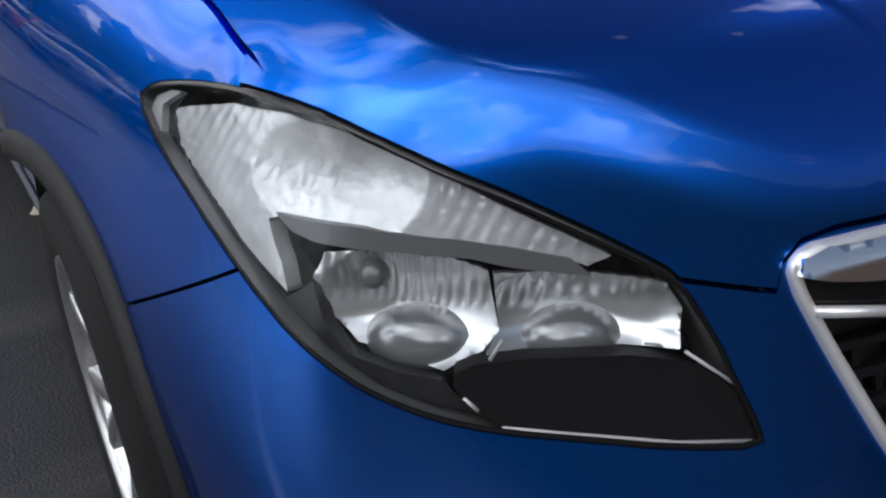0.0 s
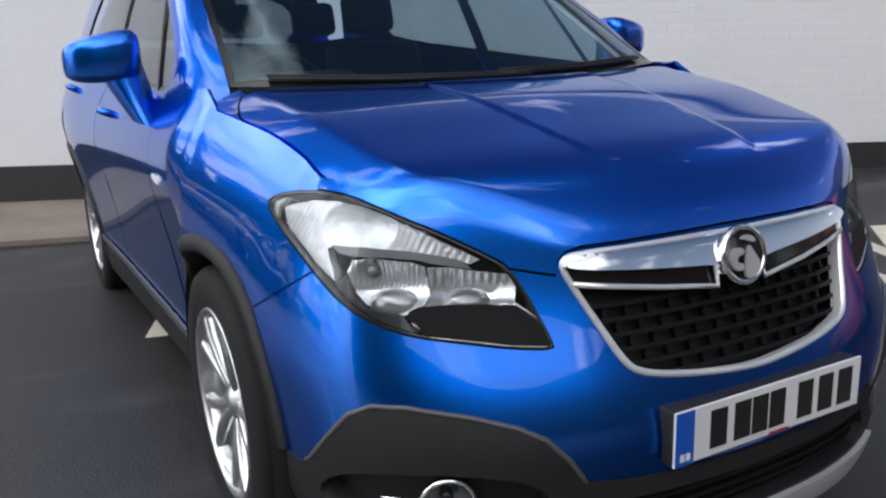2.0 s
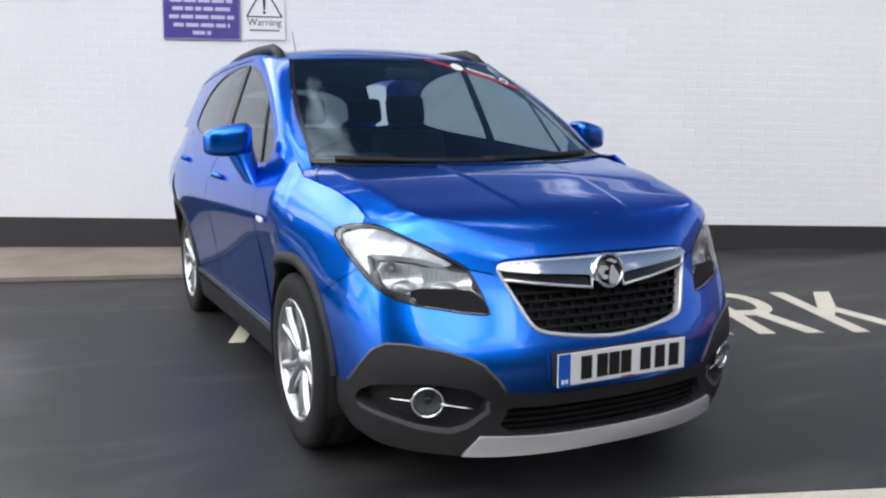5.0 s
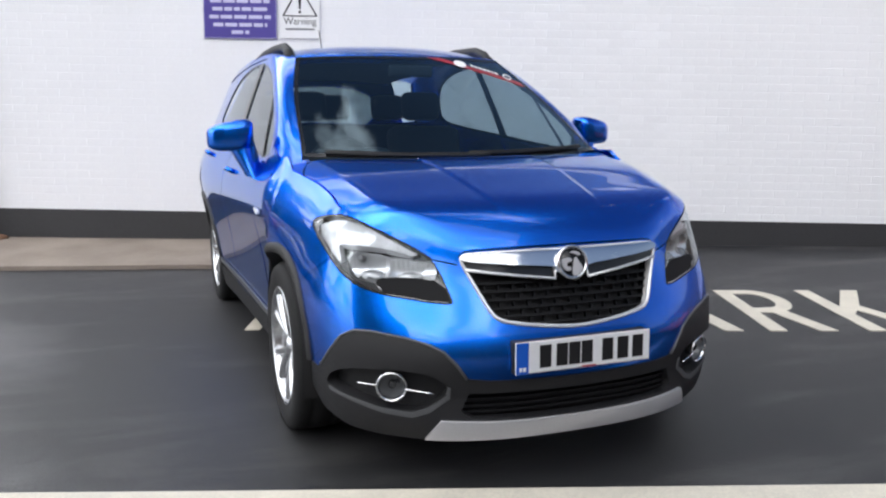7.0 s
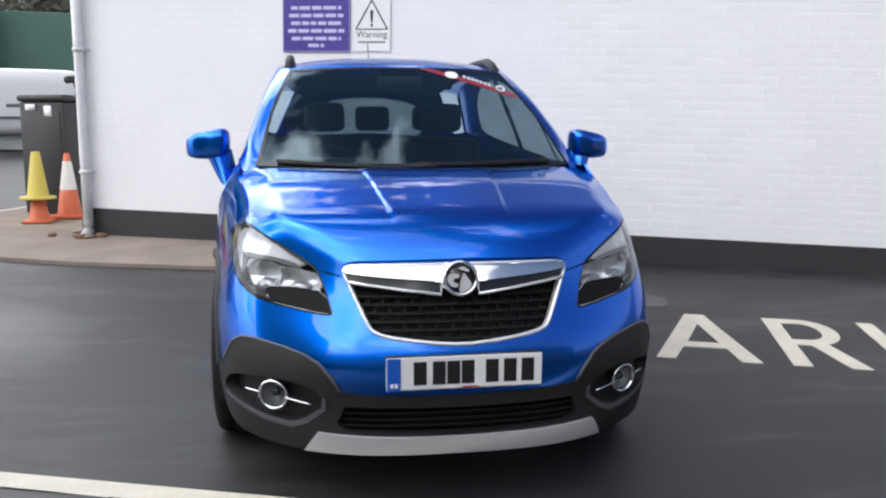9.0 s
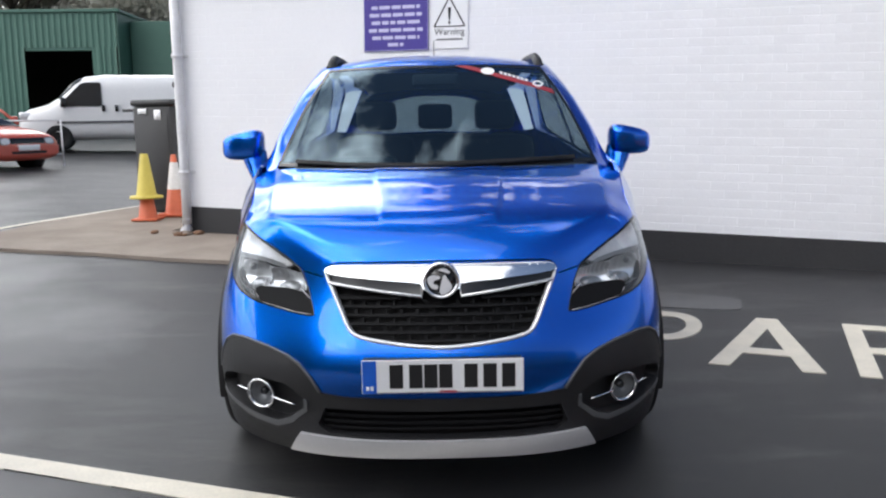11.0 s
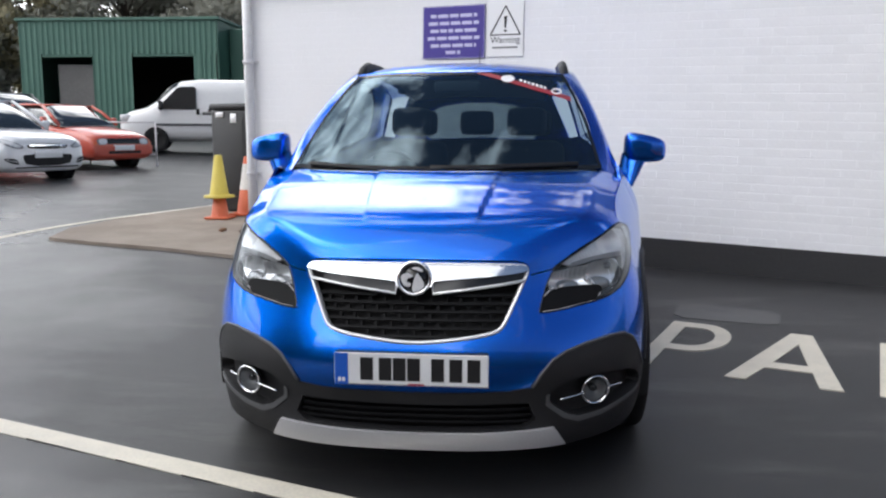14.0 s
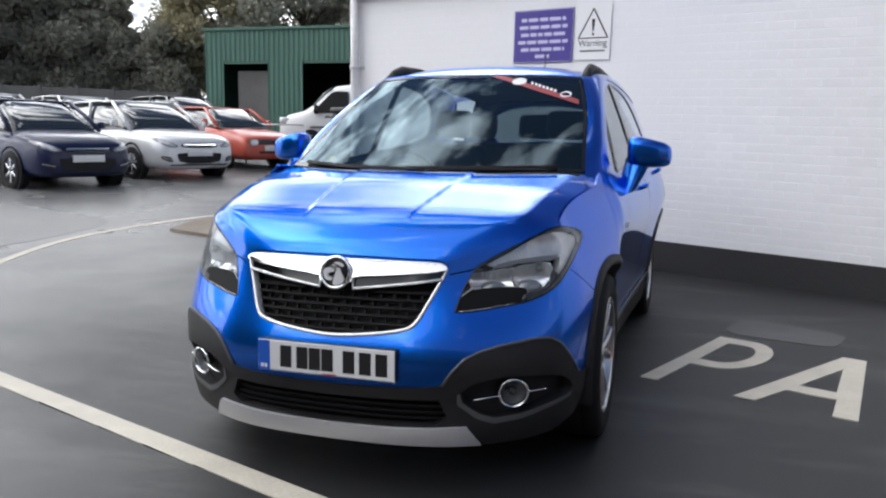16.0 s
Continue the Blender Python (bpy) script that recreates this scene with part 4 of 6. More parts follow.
def pillar():
    """The screen pillar and the roof's edge: a rounded strip from the glass of the screen to the side windows."""
    rows = []
    for t in np.linspace(0, 1, 60):
        if t < 0.55:
            q = t / 0.55
            z = 1.05 + (1.572 - 1.05) * q
            x = float(spline([(1.04, 0.732), (1.20, 0.692), (1.33, 0.664), (1.46, 0.618), (1.575, 0.565)])(z))
            a = Vector(screen(x, z))
            y2 = float(spline([(0, 1.17), (0.2, 1.40), (0.45, 1.71), (0.7, 2.02), (1.0, 2.40)])(q))
            z2 = float(spline([(0, 1.015), (0.2, 1.145), (0.45, 1.322), (0.7, 1.475), (1.0, 1.588)])(q))
        else:
            q = (t - 0.55) / 0.45
            y = 2.0 + 1.9 * q
            a = Vector(roof(0.565 - 0.06 * q * q, y)) + Vector((0, 0, 0.0))
            if q < 0.12:
                a.z = a.z + (1.572 - roof(0.565, 2.0)[2]) * (1 - q / 0.12)
            y2 = 2.40 + 1.4 * q
            z2 = 1.588 - 0.085 * q * q
        k_ = float(ramp(t, 0.0, 0.16))
        b = Vector(belt(s_of(y2), z2)).lerp(Vector(glass_side(y2, z2)) + Vector((0.004, 0, 0)), k_)
        n = Vector((0.75, -0.45 if t < 0.5 else 0, 0.5)).normalized()
        rows.append([a.lerp(b, k / 6) + n * (0.028 * float(ramp(t, 0.02, 0.2)) * math.sin(math.pi * k / 6) - 0.006 * (1 - float(ramp(t, 0, 0.06)))) for k in range(7)])
    return mesh_of([v for r in rows for v in r], [(i * 7 + j, (i + 1) * 7 + j, (i + 1) * 7 + j + 1, i * 7 + j + 1) for i in range(59) for j in range(6)])


pb = pillar()
bmesh.ops.recalc_face_normals(pb, faces=pb.faces[:])
pm = mirrored(pb)
part("screen_pillar", pb, M_PAINT, CAR)
part("screen_pillar", pm, M_PAINT, CAR)
roof_half = [(0.0, 1.86), (0.25, 1.89), (0.42, 1.945), (0.565, 2.0), (0.566, 2.6), (0.55, 3.3), (0.51, 3.9), (0.3, 3.97), (0.0, 4.0)]
part("roof", trimmed(roof, roof_half + mirror_uv(roof_half)[1:-1], (), 0.08, 0, 0.03), M_PAINT, CAR)
# rounded header between the screen and the roof
rows = []
for x in np.linspace(-0.565, 0.565, 29):
    a = Vector(screen(x, float(np.interp(abs(x), [0, 0.4, 0.565], [1.577, 1.577, 1.571]))))
    yr = float(np.interp(abs(x), [0, 0.25, 0.42, 0.565], [1.86, 1.89, 1.945, 2.0]))
    b = Vector(roof(x, yr))
    rows.append([a.lerp(b, k / 4) + Vector((0, -0.35, 0.9)) * 0.010 * math.sin(math.pi * k / 4) for k in range(5)])
hb = mesh_of([v for r in rows for v in r], [(i * 5 + j, (i + 1) * 5 + j, (i + 1) * 5 + j + 1, i * 5 + j + 1) for i in range(28) for j in range(4)])
bmesh.ops.recalc_face_normals(hb, faces=hb.faces[:])
part("roof_header", hb, M_PAINT, CAR)
# tailgate and rear window
tail = lambda x, z: np.stack([x, 4.26 - 0.10 * (z - 1.1) - 0.55 * np.maximum(z - 1.12, 0) - 0.14 * x * x, z + 0 * x], -1)
RW = rounded([(-0.5, 1.14), (0.5, 1.14), (0.44, 1.50), (-0.44, 1.50)], 2)
part("tailgate", trimmed(tail, [(-0.74, 1.0), (0.74, 1.0), (0.72, 1.2), (0.53, 1.60), (-0.53, 1.60), (-0.72, 1.2)], [RW], 0.08, 0, 0.02), M_PAINT, CAR)
part("rear_window", trimmed(tail, RW, (), 0.1, 0, 0), M_REARGLASS, CAR)


# ---- lamps, grille and fittings ----
def bumps(c, r, deep, rib=0.0, pitch=0.011):
    """Offsets of a lamp bowl: a dish of radius r round c, with upright ribs."""
    return lambda uv: -0.022 - deep * np.clip(1 - np.hypot((uv[:, 0] - c[0]) / r[0], (uv[:, 1] - c[1]) / r[1]) ** 2, 0, 1) + rib * np.sin(2 * math.pi * uv[:, 0] / pitch) * ramp(uv[:, 1], 0.762, 0.772)


def strip_along(surf, ring, widths):
    """A closed strip that follows an outline: (inset, offset) pairs across it."""
    rows = []
    for d, o in widths:
        rows.append(lifted(surf, inset(ring, d), o)[0])
    k = len(ring)
    bm = mesh_of([tuple(p) for r in rows for p in r], [(i * k + j, i * k + (j + 1) % k, (i + 1) * k + (j + 1) % k, (i + 1) * k + j) for i in range(len(rows) - 1) for j in range(k)])
    bmesh.ops.recalc_face_normals(bm, faces=bm.faces[:])
    return bm


# the clear lens ends above the black lower bezel
LENS = [(1.214, 0.882), (1.19, 0.903), (1.12, 0.917), (1.04, 0.926), (0.968, 0.926), (0.9, 0.920), (0.815, 0.901), (0.744, 0.88), (0.70, 0.866), (0.65, 0.845), (0.59, 0.818), (0.54, 0.793), (0.5, 0.74), (0.484, 0.706),
        (0.537, 0.727), (0.715, 0.729), (0.752, 0.714), (0.722, 0.679), (0.76, 0.683), (0.815, 0.696), (0.852, 0.709), (0.914, 0.736), (0.96, 0.761), (1.053, 0.806), (1.15, 0.841)]
LAMP_UP = [(1.18, 0.873), (1.174, 0.882), (1.14, 0.892), (1.071, 0.909), (0.984, 0.915), (0.891, 0.909), (0.817, 0.894), (0.754, 0.875), (0.698, 0.852), (0.644, 0.829), (0.60, 0.809), (0.622, 0.801), (0.643, 0.808), (0.696, 0.82), (0.751, 0.827), (0.81, 0.832), (0.861, 0.832), (0.96, 0.831), (0.982, 0.824), (0.969, 0.805), (0.955, 0.79), (0.942, 0.767), (0.988, 0.785), (1.046, 0.808), (1.109, 0.829), (1.162, 0.852)]
LAMP_A = [(0.912, 0.786), (0.904, 0.808), (0.849, 0.815), (0.751, 0.809), (0.715, 0.80), (0.701, 0.748), (0.717, 0.731), (0.757, 0.714), (0.804, 0.72), (0.86, 0.73), (0.892, 0.751)]
LAMP_B = [(0.71, 0.798), (0.662, 0.797), (0.597, 0.787), (0.541, 0.781), (0.524, 0.759), (0.529, 0.727), (0.714, 0.729), (0.70, 0.748)]
LAMP_LOW = [(0.755, 0.718), (0.715, 0.732), (0.537, 0.729), (0.479, 0.694), (0.460, 0.661), (0.466, 0.650), (0.536, 0.654), (0.641, 0.667), (0.701, 0.674), (0.722, 0.687)]
LAMP_BAR = [(0.969, 0.832), (0.858, 0.834), (0.751, 0.828), (0.697, 0.821), (0.639, 0.809), (0.618, 0.793), (0.696, 0.804), (0.734, 0.812), (0.807, 0.816), (0.911, 0.816), (0.942, 0.82)]
LAMP_RIM = [(1.20, 0.862), (1.19, 0.885), (1.15, 0.902), (1.168, 0.88), (1.15, 0.852), (1.10, 0.826), (1.046, 0.804), (0.988, 0.782), (0.94, 0.763), (0.91, 0.782), (0.89, 0.75), (0.86, 0.727), (0.80, 0.716), (0.757, 0.711), (0.724, 0.684), (0.76, 0.69), (0.82, 0.705), (0.87, 0.726), (0.93, 0.754), (0.985, 0.782), (1.05, 0.812), (1.14, 0.845)]


def lamp_pieces():
    """Name, mesh and material of each piece of a headlight."""
    ring = dense(HEADLIGHT, 0.015)
    yield "housing", trimmed(belt, inset(HEADLIGHT, 0.004), (), 0.04, -0.085, 0), M_GLOSSBLACK
    yield "housing_wall", strip_along(belt, ring, [(0.003, -0.001), (0.004, -0.085)]), M_LAMPGREY
    yield "rim", strip_along(belt, ring, [(-0.003, -0.012), (-0.001, -0.002), (0.003, 0.0005), (0.006, 0.0)]), M_GLOSSBLACK
    yield "indicator_reflector", trimmed(belt, LAMP_UP, (), 0.0055, lambda uv: -0.020 - 0.022 * np.clip(1 - ((uv[:, 0] - 0.90) / 0.12) ** 2 - ((uv[:, 1] - 0.87) / 0.05) ** 2, 0, 1) + 0.0009 * np.sin(2 * math.pi * (uv[:, 0] * 0.9 + uv[:, 1] * 0.5) / 0.016) * ramp(np.abs(uv[:, 0] - 0.90), 0.07, 0.16), 0.02), M_REFLECT
    yield "dipped_beam_bowl", trimmed(belt, LAMP_A, (), 0.004, bumps((0.80, 0.762), (0.115, 0.06), 0.05, 0.003, 0.013), 0.012), M_BOWL
    yield "main_beam_bowl", trimmed(belt, LAMP_B, (), 0.004, bumps((0.625, 0.755), (0.11, 0.05), 0.045, 0.002, 0.018), 0.012), M_BOWL
    yield "outer_bezel", trimmed(belt, LAMP_RIM, (), 0.02, -0.018, 0.02), M_LAMPDARK
    yield "lower_bezel", trimmed(belt, rounded(LAMP_LOW, 1), (), 0.02, -0.004, 0.03), M_MESH
    yield "divider", trimmed(belt, LAMP_BAR, (), 0.02, -0.016, 0.02), M_LAMPGREY
    yield "position_lamp_rim", trimmed(belt, [(1.202, 0.866), (1.192, 0.89), (1.168, 0.900), (1.15, 0.902), (1.178, 0.884), (1.172, 0.858), (1.150, 0.836), (1.165, 0.842)], (), 0.02, -0.010, 0.01), M_LAMPBACK
    for c, r in (((0.788, 0.733), 0.044), ((0.628, 0.733), 0.042)):
        p, n = lifted(belt, [c], -0.07)
        m = Matrix.Translation(p[0]) @ Vector(n[0]).to_track_quat("Z", "Y").to_matrix().to_4x4() @ Matrix.Diagonal((1.25, 0.72, 1.0, 1.0))
        yield "beam_shield", revolve([(0.0, 0.034), (r * 0.5, 0.031), (r * 0.85, 0.020), (r, 0.004), (r, -0.006)], 24, m), M_SHIELD
    p, n = lifted(belt, [(0.845, 0.792)], -0.03)
    m = Matrix.Translation(p[0]) @ Vector(n[0]).to_track_quat("Z", "Y").to_matrix().to_4x4()
    yield "bulb_holder", revolve([(0.0, 0.006), (0.008, 0.005), (0.012, 0.0), (0.013, -0.012)], 16, m), M_LAMPGREY
    for seam in ([(0.468, 0.652), (0.54, 0.656), (0.64, 0.6685), (0.70, 0.6755)], [(0.722, 0.690), (0.736, 0.701)], [(0.702, 0.748), (0.713, 0.732)], [(0.478, 0.697), (0.532, 0.730)]):
        yield "trim_line", tube([Vector(lifted(belt, [q], -0.003)[0][0]) for q in seam], 0.0018, 6), M_SATIN
    yield "lens", trimmed(belt, inset(LENS, 0.005), (), 0.03, 0.0, 0), M_LENS


def headlight(flip):
    base = None
    for name, bm, mat in lamp_pieces():
        if flip:
            o = mirrored(bm)
            bm.free()
            bm = o
        if base is None:
            base = part("headlight", bm, mat, CAR, "clear headlight with chrome reflectors")
        else:
            ob = part(name, bm, mat, base)
            if name == "lens":
                ob.visible_shadow = False


headlight(False)
headlight(True)

# grille
grille = part("grille", trimmed(belt, inset(GRILLE, 0.003), (), 0.05, -0.055, 0), M_DARK, CAR, "black mesh grille in a chrome frame")
part("grille_wall", strip_along(belt, dense(GRILLE, 0.03), [(0.002, 0.0), (0.004, -0.055)]), M_GLOSSBLACK, grille)
part("chrome_frame", strip_along(belt, dense(GRILLE, 0.012), [(-0.003, -0.006), (-0.002, 0.006), (0.002, 0.010), (0.008, 0.009), (0.011, 0.003), (0.011, -0.02)]), M_BRIGHT, grille, "chrome frame")
bar = [(0.0, 0.814), (0.21, 0.815), (0.395, 0.810), (0.424, 0.802), (0.428, 0.789), (0.40, 0.783), (0.36, 0.778), (0.21, 0.766), (0.10, 0.757), (0.066, 0.752), (0.06, 0.735), (0.0, 0.73)]
part("chrome_bar", trimmed(belt, bar + mirror_uv(bar)[1:-1], (), 0.008, lambda uv: 0.004 + 0.020 * np.sqrt(np.clip((0.815 - uv[:, 1]) / 0.06, 0, 1)), 0.02), M_CHROME, grille, "chrome top bar")
for sx in (-1, 1):
    slot = [(0.415, 0.783), (0.36, 0.776), (0.21, 0.764), (0.10, 0.755), (0.064, 0.75), (0.066, 0.716), (0.2, 0.733), (0.33, 0.748), (0.402, 0.757)]
    slot = slot if sx > 0 else mirror_uv(slot)
    part("slot_panel", trimmed(belt, slot, (), 0.03, 0.002, 0.01), M_GLOSSBLACK, grille, "gloss black slot below the chrome bar")
    pts = [(sx * s, z) for s, z in ((0.407, 0.756), (0.33, 0.746), (0.2, 0.730), (0.066, 0.713))]
    part("chrome_strip", tube([Vector(lifted(belt, [q], 0.010)[0][0]) for q in pts] + [Vector(lifted(belt, [(sx * 0.064, 0.755)], 0.010)[0][0])], 0.0055, 8), M_BRIGHT, grille)
half_at = lambda z: float(np.interp(z, [0.556, 0.575, 0.6, 0.65, 0.7, 0.74], [0.06, 0.21, 0.305, 0.335, 0.368, 0.39]))
for k in range(6):
    z = 0.577 + 0.0265 * k
    w, top_z = half_at(z), z + 0.008
    if k == 5:
        spans = [(-w, -0.14), (0.14, w)]
    else:
        spans = [(-w, w)]
    for a, b in spans:
        part("grille_slat", trimmed(belt, [(a, z), (b, z), (b, top_z), (a, top_z)], (), 0.04, -0.014, 0.018), M_MESH, grille)
    n = int(w / 0.055)
    for j in range(-n, n + 1):
        s = 0.055 * (j + (0.5 if k % 2 else 0))
        if k < 5 and abs(s) < half_at(z + 0.02) - 0.02:
            part("grille_web", trimmed(belt, [(s - 0.005, z + 0.008), (s + 0.005, z + 0.008), (s + 0.005, z + 0.0265), (s - 0.005, z + 0.0265)], (), 0.03, -0.024, 0.015), M_MESH, grille)

# badge, shown as plain shapes
bp, bn = lifted(belt, [(0.0, 0.764)], 0.016)
bm_ = Matrix.Translation(bp[0]) @ Vector((0, -0.97, 0.22)).to_track_quat("Z", "Y").to_matrix().to_4x4()
badge = part("badge", revolve([(0.0, 0.0), (0.05, 0.0), (0.05, 0.012), (0.0, 0.014)], 40, bm_), M_GLOSSBLACK, CAR, "round chrome badge with a plain shape")
part("badge_ring", revolve([(0.052, 0.0), (0.060, 0.004), (0.0615, 0.011), (0.058, 0.017), (0.051, 0.017), (0.049, 0.012)], 48, bm_, closed=True), M_CHROME, badge)
shape = bmesh.new()
for outline_ in ([(-0.15, -0.92), (0.0, -0.1), (0.22, 0.42), (0.42, 0.05), (0.78, -0.48), (0.35, -0.88)],
                 [(-0.84, 0.22), (-0.4, 0.34), (-0.05, 0.2), (-0.12, 0.02), (-0.45, 0.0), (-0.5, -0.3), (-0.2, -0.28), (-0.18, -0.58), (-0.62, -0.55), (-0.86, -0.15)],
                 [(-0.25, 0.62), (0.2, 0.78), (0.62, 0.5), (0.5, 0.38), (0.1, 0.55)]):
    o_ = rounded(outline_, 2) * 0.052
    merge(shape, mesh_of([(x, y, 0.019) for x, y in o_] + [(x, y, 0.011) for x, y in o_], [tuple(range(len(o_)))] + [(i, (i + 1) % len(o_), len(o_) + (i + 1) % len(o_), len(o_) + i) for i in range(len(o_))]))
shape.transform(bm_)
bmesh.ops.recalc_face_normals(shape, faces=shape.faces[:])
part("badge_shape", shape, M_SATIN, badge, smooth=False)

# number plate with plain bars
part("plate_plinth", box(-0.258, 0.258, 0.006, 0.06, 0.418, 0.530, 0.006), M_PLASTIC, CAR)
plate = part("number_plate", box(-0.26, 0.26, 0.0, 0.005, 0.4205, 0.5315, 0.002), M_PLATE, CAR, "white number plate with blue end band", smooth=False)
part("blue_band", box(-0.258, -0.213, -0.0015, 0.0, 0.422, 0.530), M_PLATEBLUE, plate, smooth=False)
for x in (-0.247, -0.233):
    part("band_mark", box(x, x + 0.010, -0.003, -0.0015, 0.432, 0.446), M_WHITE, plate, smooth=False)
for x in (-0.171, -0.108, -0.060, -0.012, 0.069, 0.130, 0.190):
    part("plate_mark", box(x, x + 0.043, -0.0015, 0.0, 0.438, 0.516), M_INK, plate, smooth=False)
part("plate_mark", box(-0.01, 0.045, -0.0016, 0.0, 0.4225, 0.4285), M_RED, plate, smooth=False)
part("plate_edge", box(-0.212, 0.256, -0.0012, 0.0, 0.4225, 0.4242), M_INK, plate, smooth=False)

# moulded edge along the cladding
for sx in (-1, 1):
    pts = dense([(sx * s, z) for s, z in CLAD_TOP[3:14]], 0.03)[:-10]
    part("cladding_edge", tube([Vector(lifted(belt, [q], 0.003)[0][0]) for q in pts if q[1] > 0.40 or abs(q[0]) < 0.45], 0.0055, 6), M_LIPGREY, cladding)

# front fog lamps
def fog_pieces():
    ring = dense(FOG, 0.02)
    yield "recess", trimmed(belt, inset(FOG, 0.002), (), 0.03, -0.042, 0), M_PLASTIC
    yield "recess_wall", strip_along(belt, ring, [(0.0, 0.003), (0.003, -0.042)]), M_PLASTIC
    lip_ = [(0.476, 0.378), (0.480, 0.344), (0.545, 0.299), (0.60, 0.281), (0.70, 0.289), (0.80, 0.311), (0.935, 0.334), (0.93, 0.322), (0.80, 0.296), (0.70, 0.272), (0.598, 0.262), (0.535, 0.283), (0.466, 0.335), (0.464, 0.374)]
    yield "lip", trimmed(belt, lip_, (), 0.015, 0.008, 0.02), M_LIPGREY
    p, n = lifted(belt, [(0.672, 0.366)], -0.012)
    nn = (Vector(n[0]) + Vector((0, -0.55, 0.0))).normalized()
    m = Matrix.Translation(p[0]) @ nn.to_track_quat("Z", "Y").to_matrix().to_4x4()
    yield "ring", revolve([(0.046, 0.0), (0.054, 0.004), (0.0555, 0.012), (0.053, 0.018), (0.049, 0.018), (0.046, 0.012)], 40, m, closed=True), M_CHROME
    yield "bowl", revolve([(0.0, -0.03), (0.025, -0.026), (0.040, -0.01), (0.044, 0.008)], 32, m), M_LAMPGREY
    yield "bulb_cap", revolve([(0.0, 0.002), (0.012, 0.0), (0.015, -0.012), (0.012, -0.028)], 20, m), M_GLOSSBLACK
    yield "glass", revolve([(0.0, 0.020), (0.02, 0.0185), (0.044, 0.012)], 32, m), M_LENS
    for a, b in (((0.722, 0.369), (0.80, 0.371)), ((0.624, 0.362), (0.522, 0.349))):
        pts = [tuple(np.array(a) + (np.array(b) - np.array(a)) * k / 5) for k in range(6)]
        yield "chrome_bar", tube([Vector(lifted(belt, [q], 0.0)[0][0]) for q in pts], 0.0045, 8, flat=0.8), M_CHROME


for flip in (False, True):
    base = None
    for name, bm, mat in fog_pieces():
        if flip:
            bm = mirrored(bm)
        if base is None:
            base = part("fog_lamp", bm, mat, CAR, "round fog lamp in a chrome ring")
        else:
            part(name, bm, mat, base)

# door mirrors
def mirror_pieces():
    b = bmesh.new()
    bmesh.ops.create_uvsphere(b, u_segments=28, v_segments=18, radius=1)
    for v in b.verts:
        x, y, z = (math.copysign(abs(c) ** 0.52, c) for c in v.co)
        x, y, z = x * 0.104, y * (0.078 - 0.018 * x), z * (0.069 - 0.012 * x)
        if y > 0.03:
            y = 0.03 + (y - 0.03) * 0.25
        v.co = (0.96 + x, 1.60 + y + 0.25 * max(x, 0) , 1.182 + z - 0.10 * x)
    yield "door_mirror", b, M_PAINT
    g = trimmed(lambda u, w: np.stack([u, 1.648 + 0.12 * np.maximum(u - 0.957, 0), w], -1), rounded([(0.878, 1.135), (1.03, 1.125), (1.035, 1.22), (0.875, 1.238)], 2), (), 0.04, 0, 0, out=(0.95, 0, 1.18))
    yield "mirror_glass", g, M_CHROME
    stalk = bmesh.new()
    sec = [((0.918, 1.60, 1.185), 0.070, 0.062), ((0.902, 1.59, 1.11), 0.070, 0.064), ((0.884, 1.575, 1.05), 0.056, 0.068), ((0.862, 1.555, 0.985), 0.040, 0.078)]
    vs, fs = [], []
    for c, rx, ry in sec:
        vs += [(c[0] + rx * math.cos(a), c[1] + ry * math.sin(a), c[2] + 0.4 * rx * math.cos(a)) for a in np.linspace(0, 2 * math.pi, 16, endpoint=False)]
    for i in range(3):
        fs += [(i * 16 + j, i * 16 + (j + 1) % 16, (i + 1) * 16 + (j + 1) % 16, (i + 1) * 16 + j) for j in range(16)]
    stalk.free()
    stalk = mesh_of(vs, fs)
    bmesh.ops.recalc_face_normals(stalk, faces=stalk.faces[:])
    yield "mirror_stalk", stalk, M_PAINT


for flip in (False, True):
    base = None
    for name, bm, mat in mirror_pieces():
        if flip:
            bm = mirrored(bm)
        if base is None:
            base = part(name, bm, mat, CAR, "body-coloured door mirror")
        else:
            part(name, bm, mat, base)

# wipers, rails, aerial, handles, repeaters
for pts in ([(0.60, 1.112), (0.2, 1.102), (-0.12, 1.10)], [(0.05, 1.094), (-0.35, 1.098), (-0.62, 1.110)]):
    arm = [Vector(lifted(screen, [q], 0.012)[0][0]) for q in dense(pts, 0.1)[: 9]]
    w = part("wiper", tube(arm, 0.0055, 6), M_PLASTIC, CAR, "black wiper arm")
    part("wiper_blade", tube([p + Vector((0, 0.012, 0.007)) for p in arm], 0.004, 6), M_PLASTIC, w)
for sx in (-1, 1):
    pts = [(sx * 0.572, 2.08, 1.560), (sx * 0.570, 2.16, 1.612), (sx * 0.568, 2.28, 1.642), (sx * 0.566, 2.6, 1.650), (sx * 0.560, 3.0, 1.642), (sx * 0.550, 3.35, 1.622), (sx * 0.54, 3.6, 1.59), (sx * 0.535, 3.75, 1.55)]
    rail = tube(pts, 0.026, 12, flat=1.0)
    for x, y in ((0.572, 2.14), (0.552, 3.55)):
        box(sx * x - 0.028, sx * x + 0.028, y - 0.05, y + 0.07, 1.54, 1.60, 0.012, bm=rail)
    part("roof_rail", rail, M_PLASTIC, CAR, "black roof rail")
part("aerial", tube([(0, 3.82, 1.57), (0, 3.80, 1.64), (0, 3.94, 1.90)], 0.006, 8, taper=0.003), M_GLOSSBLACK, CAR)
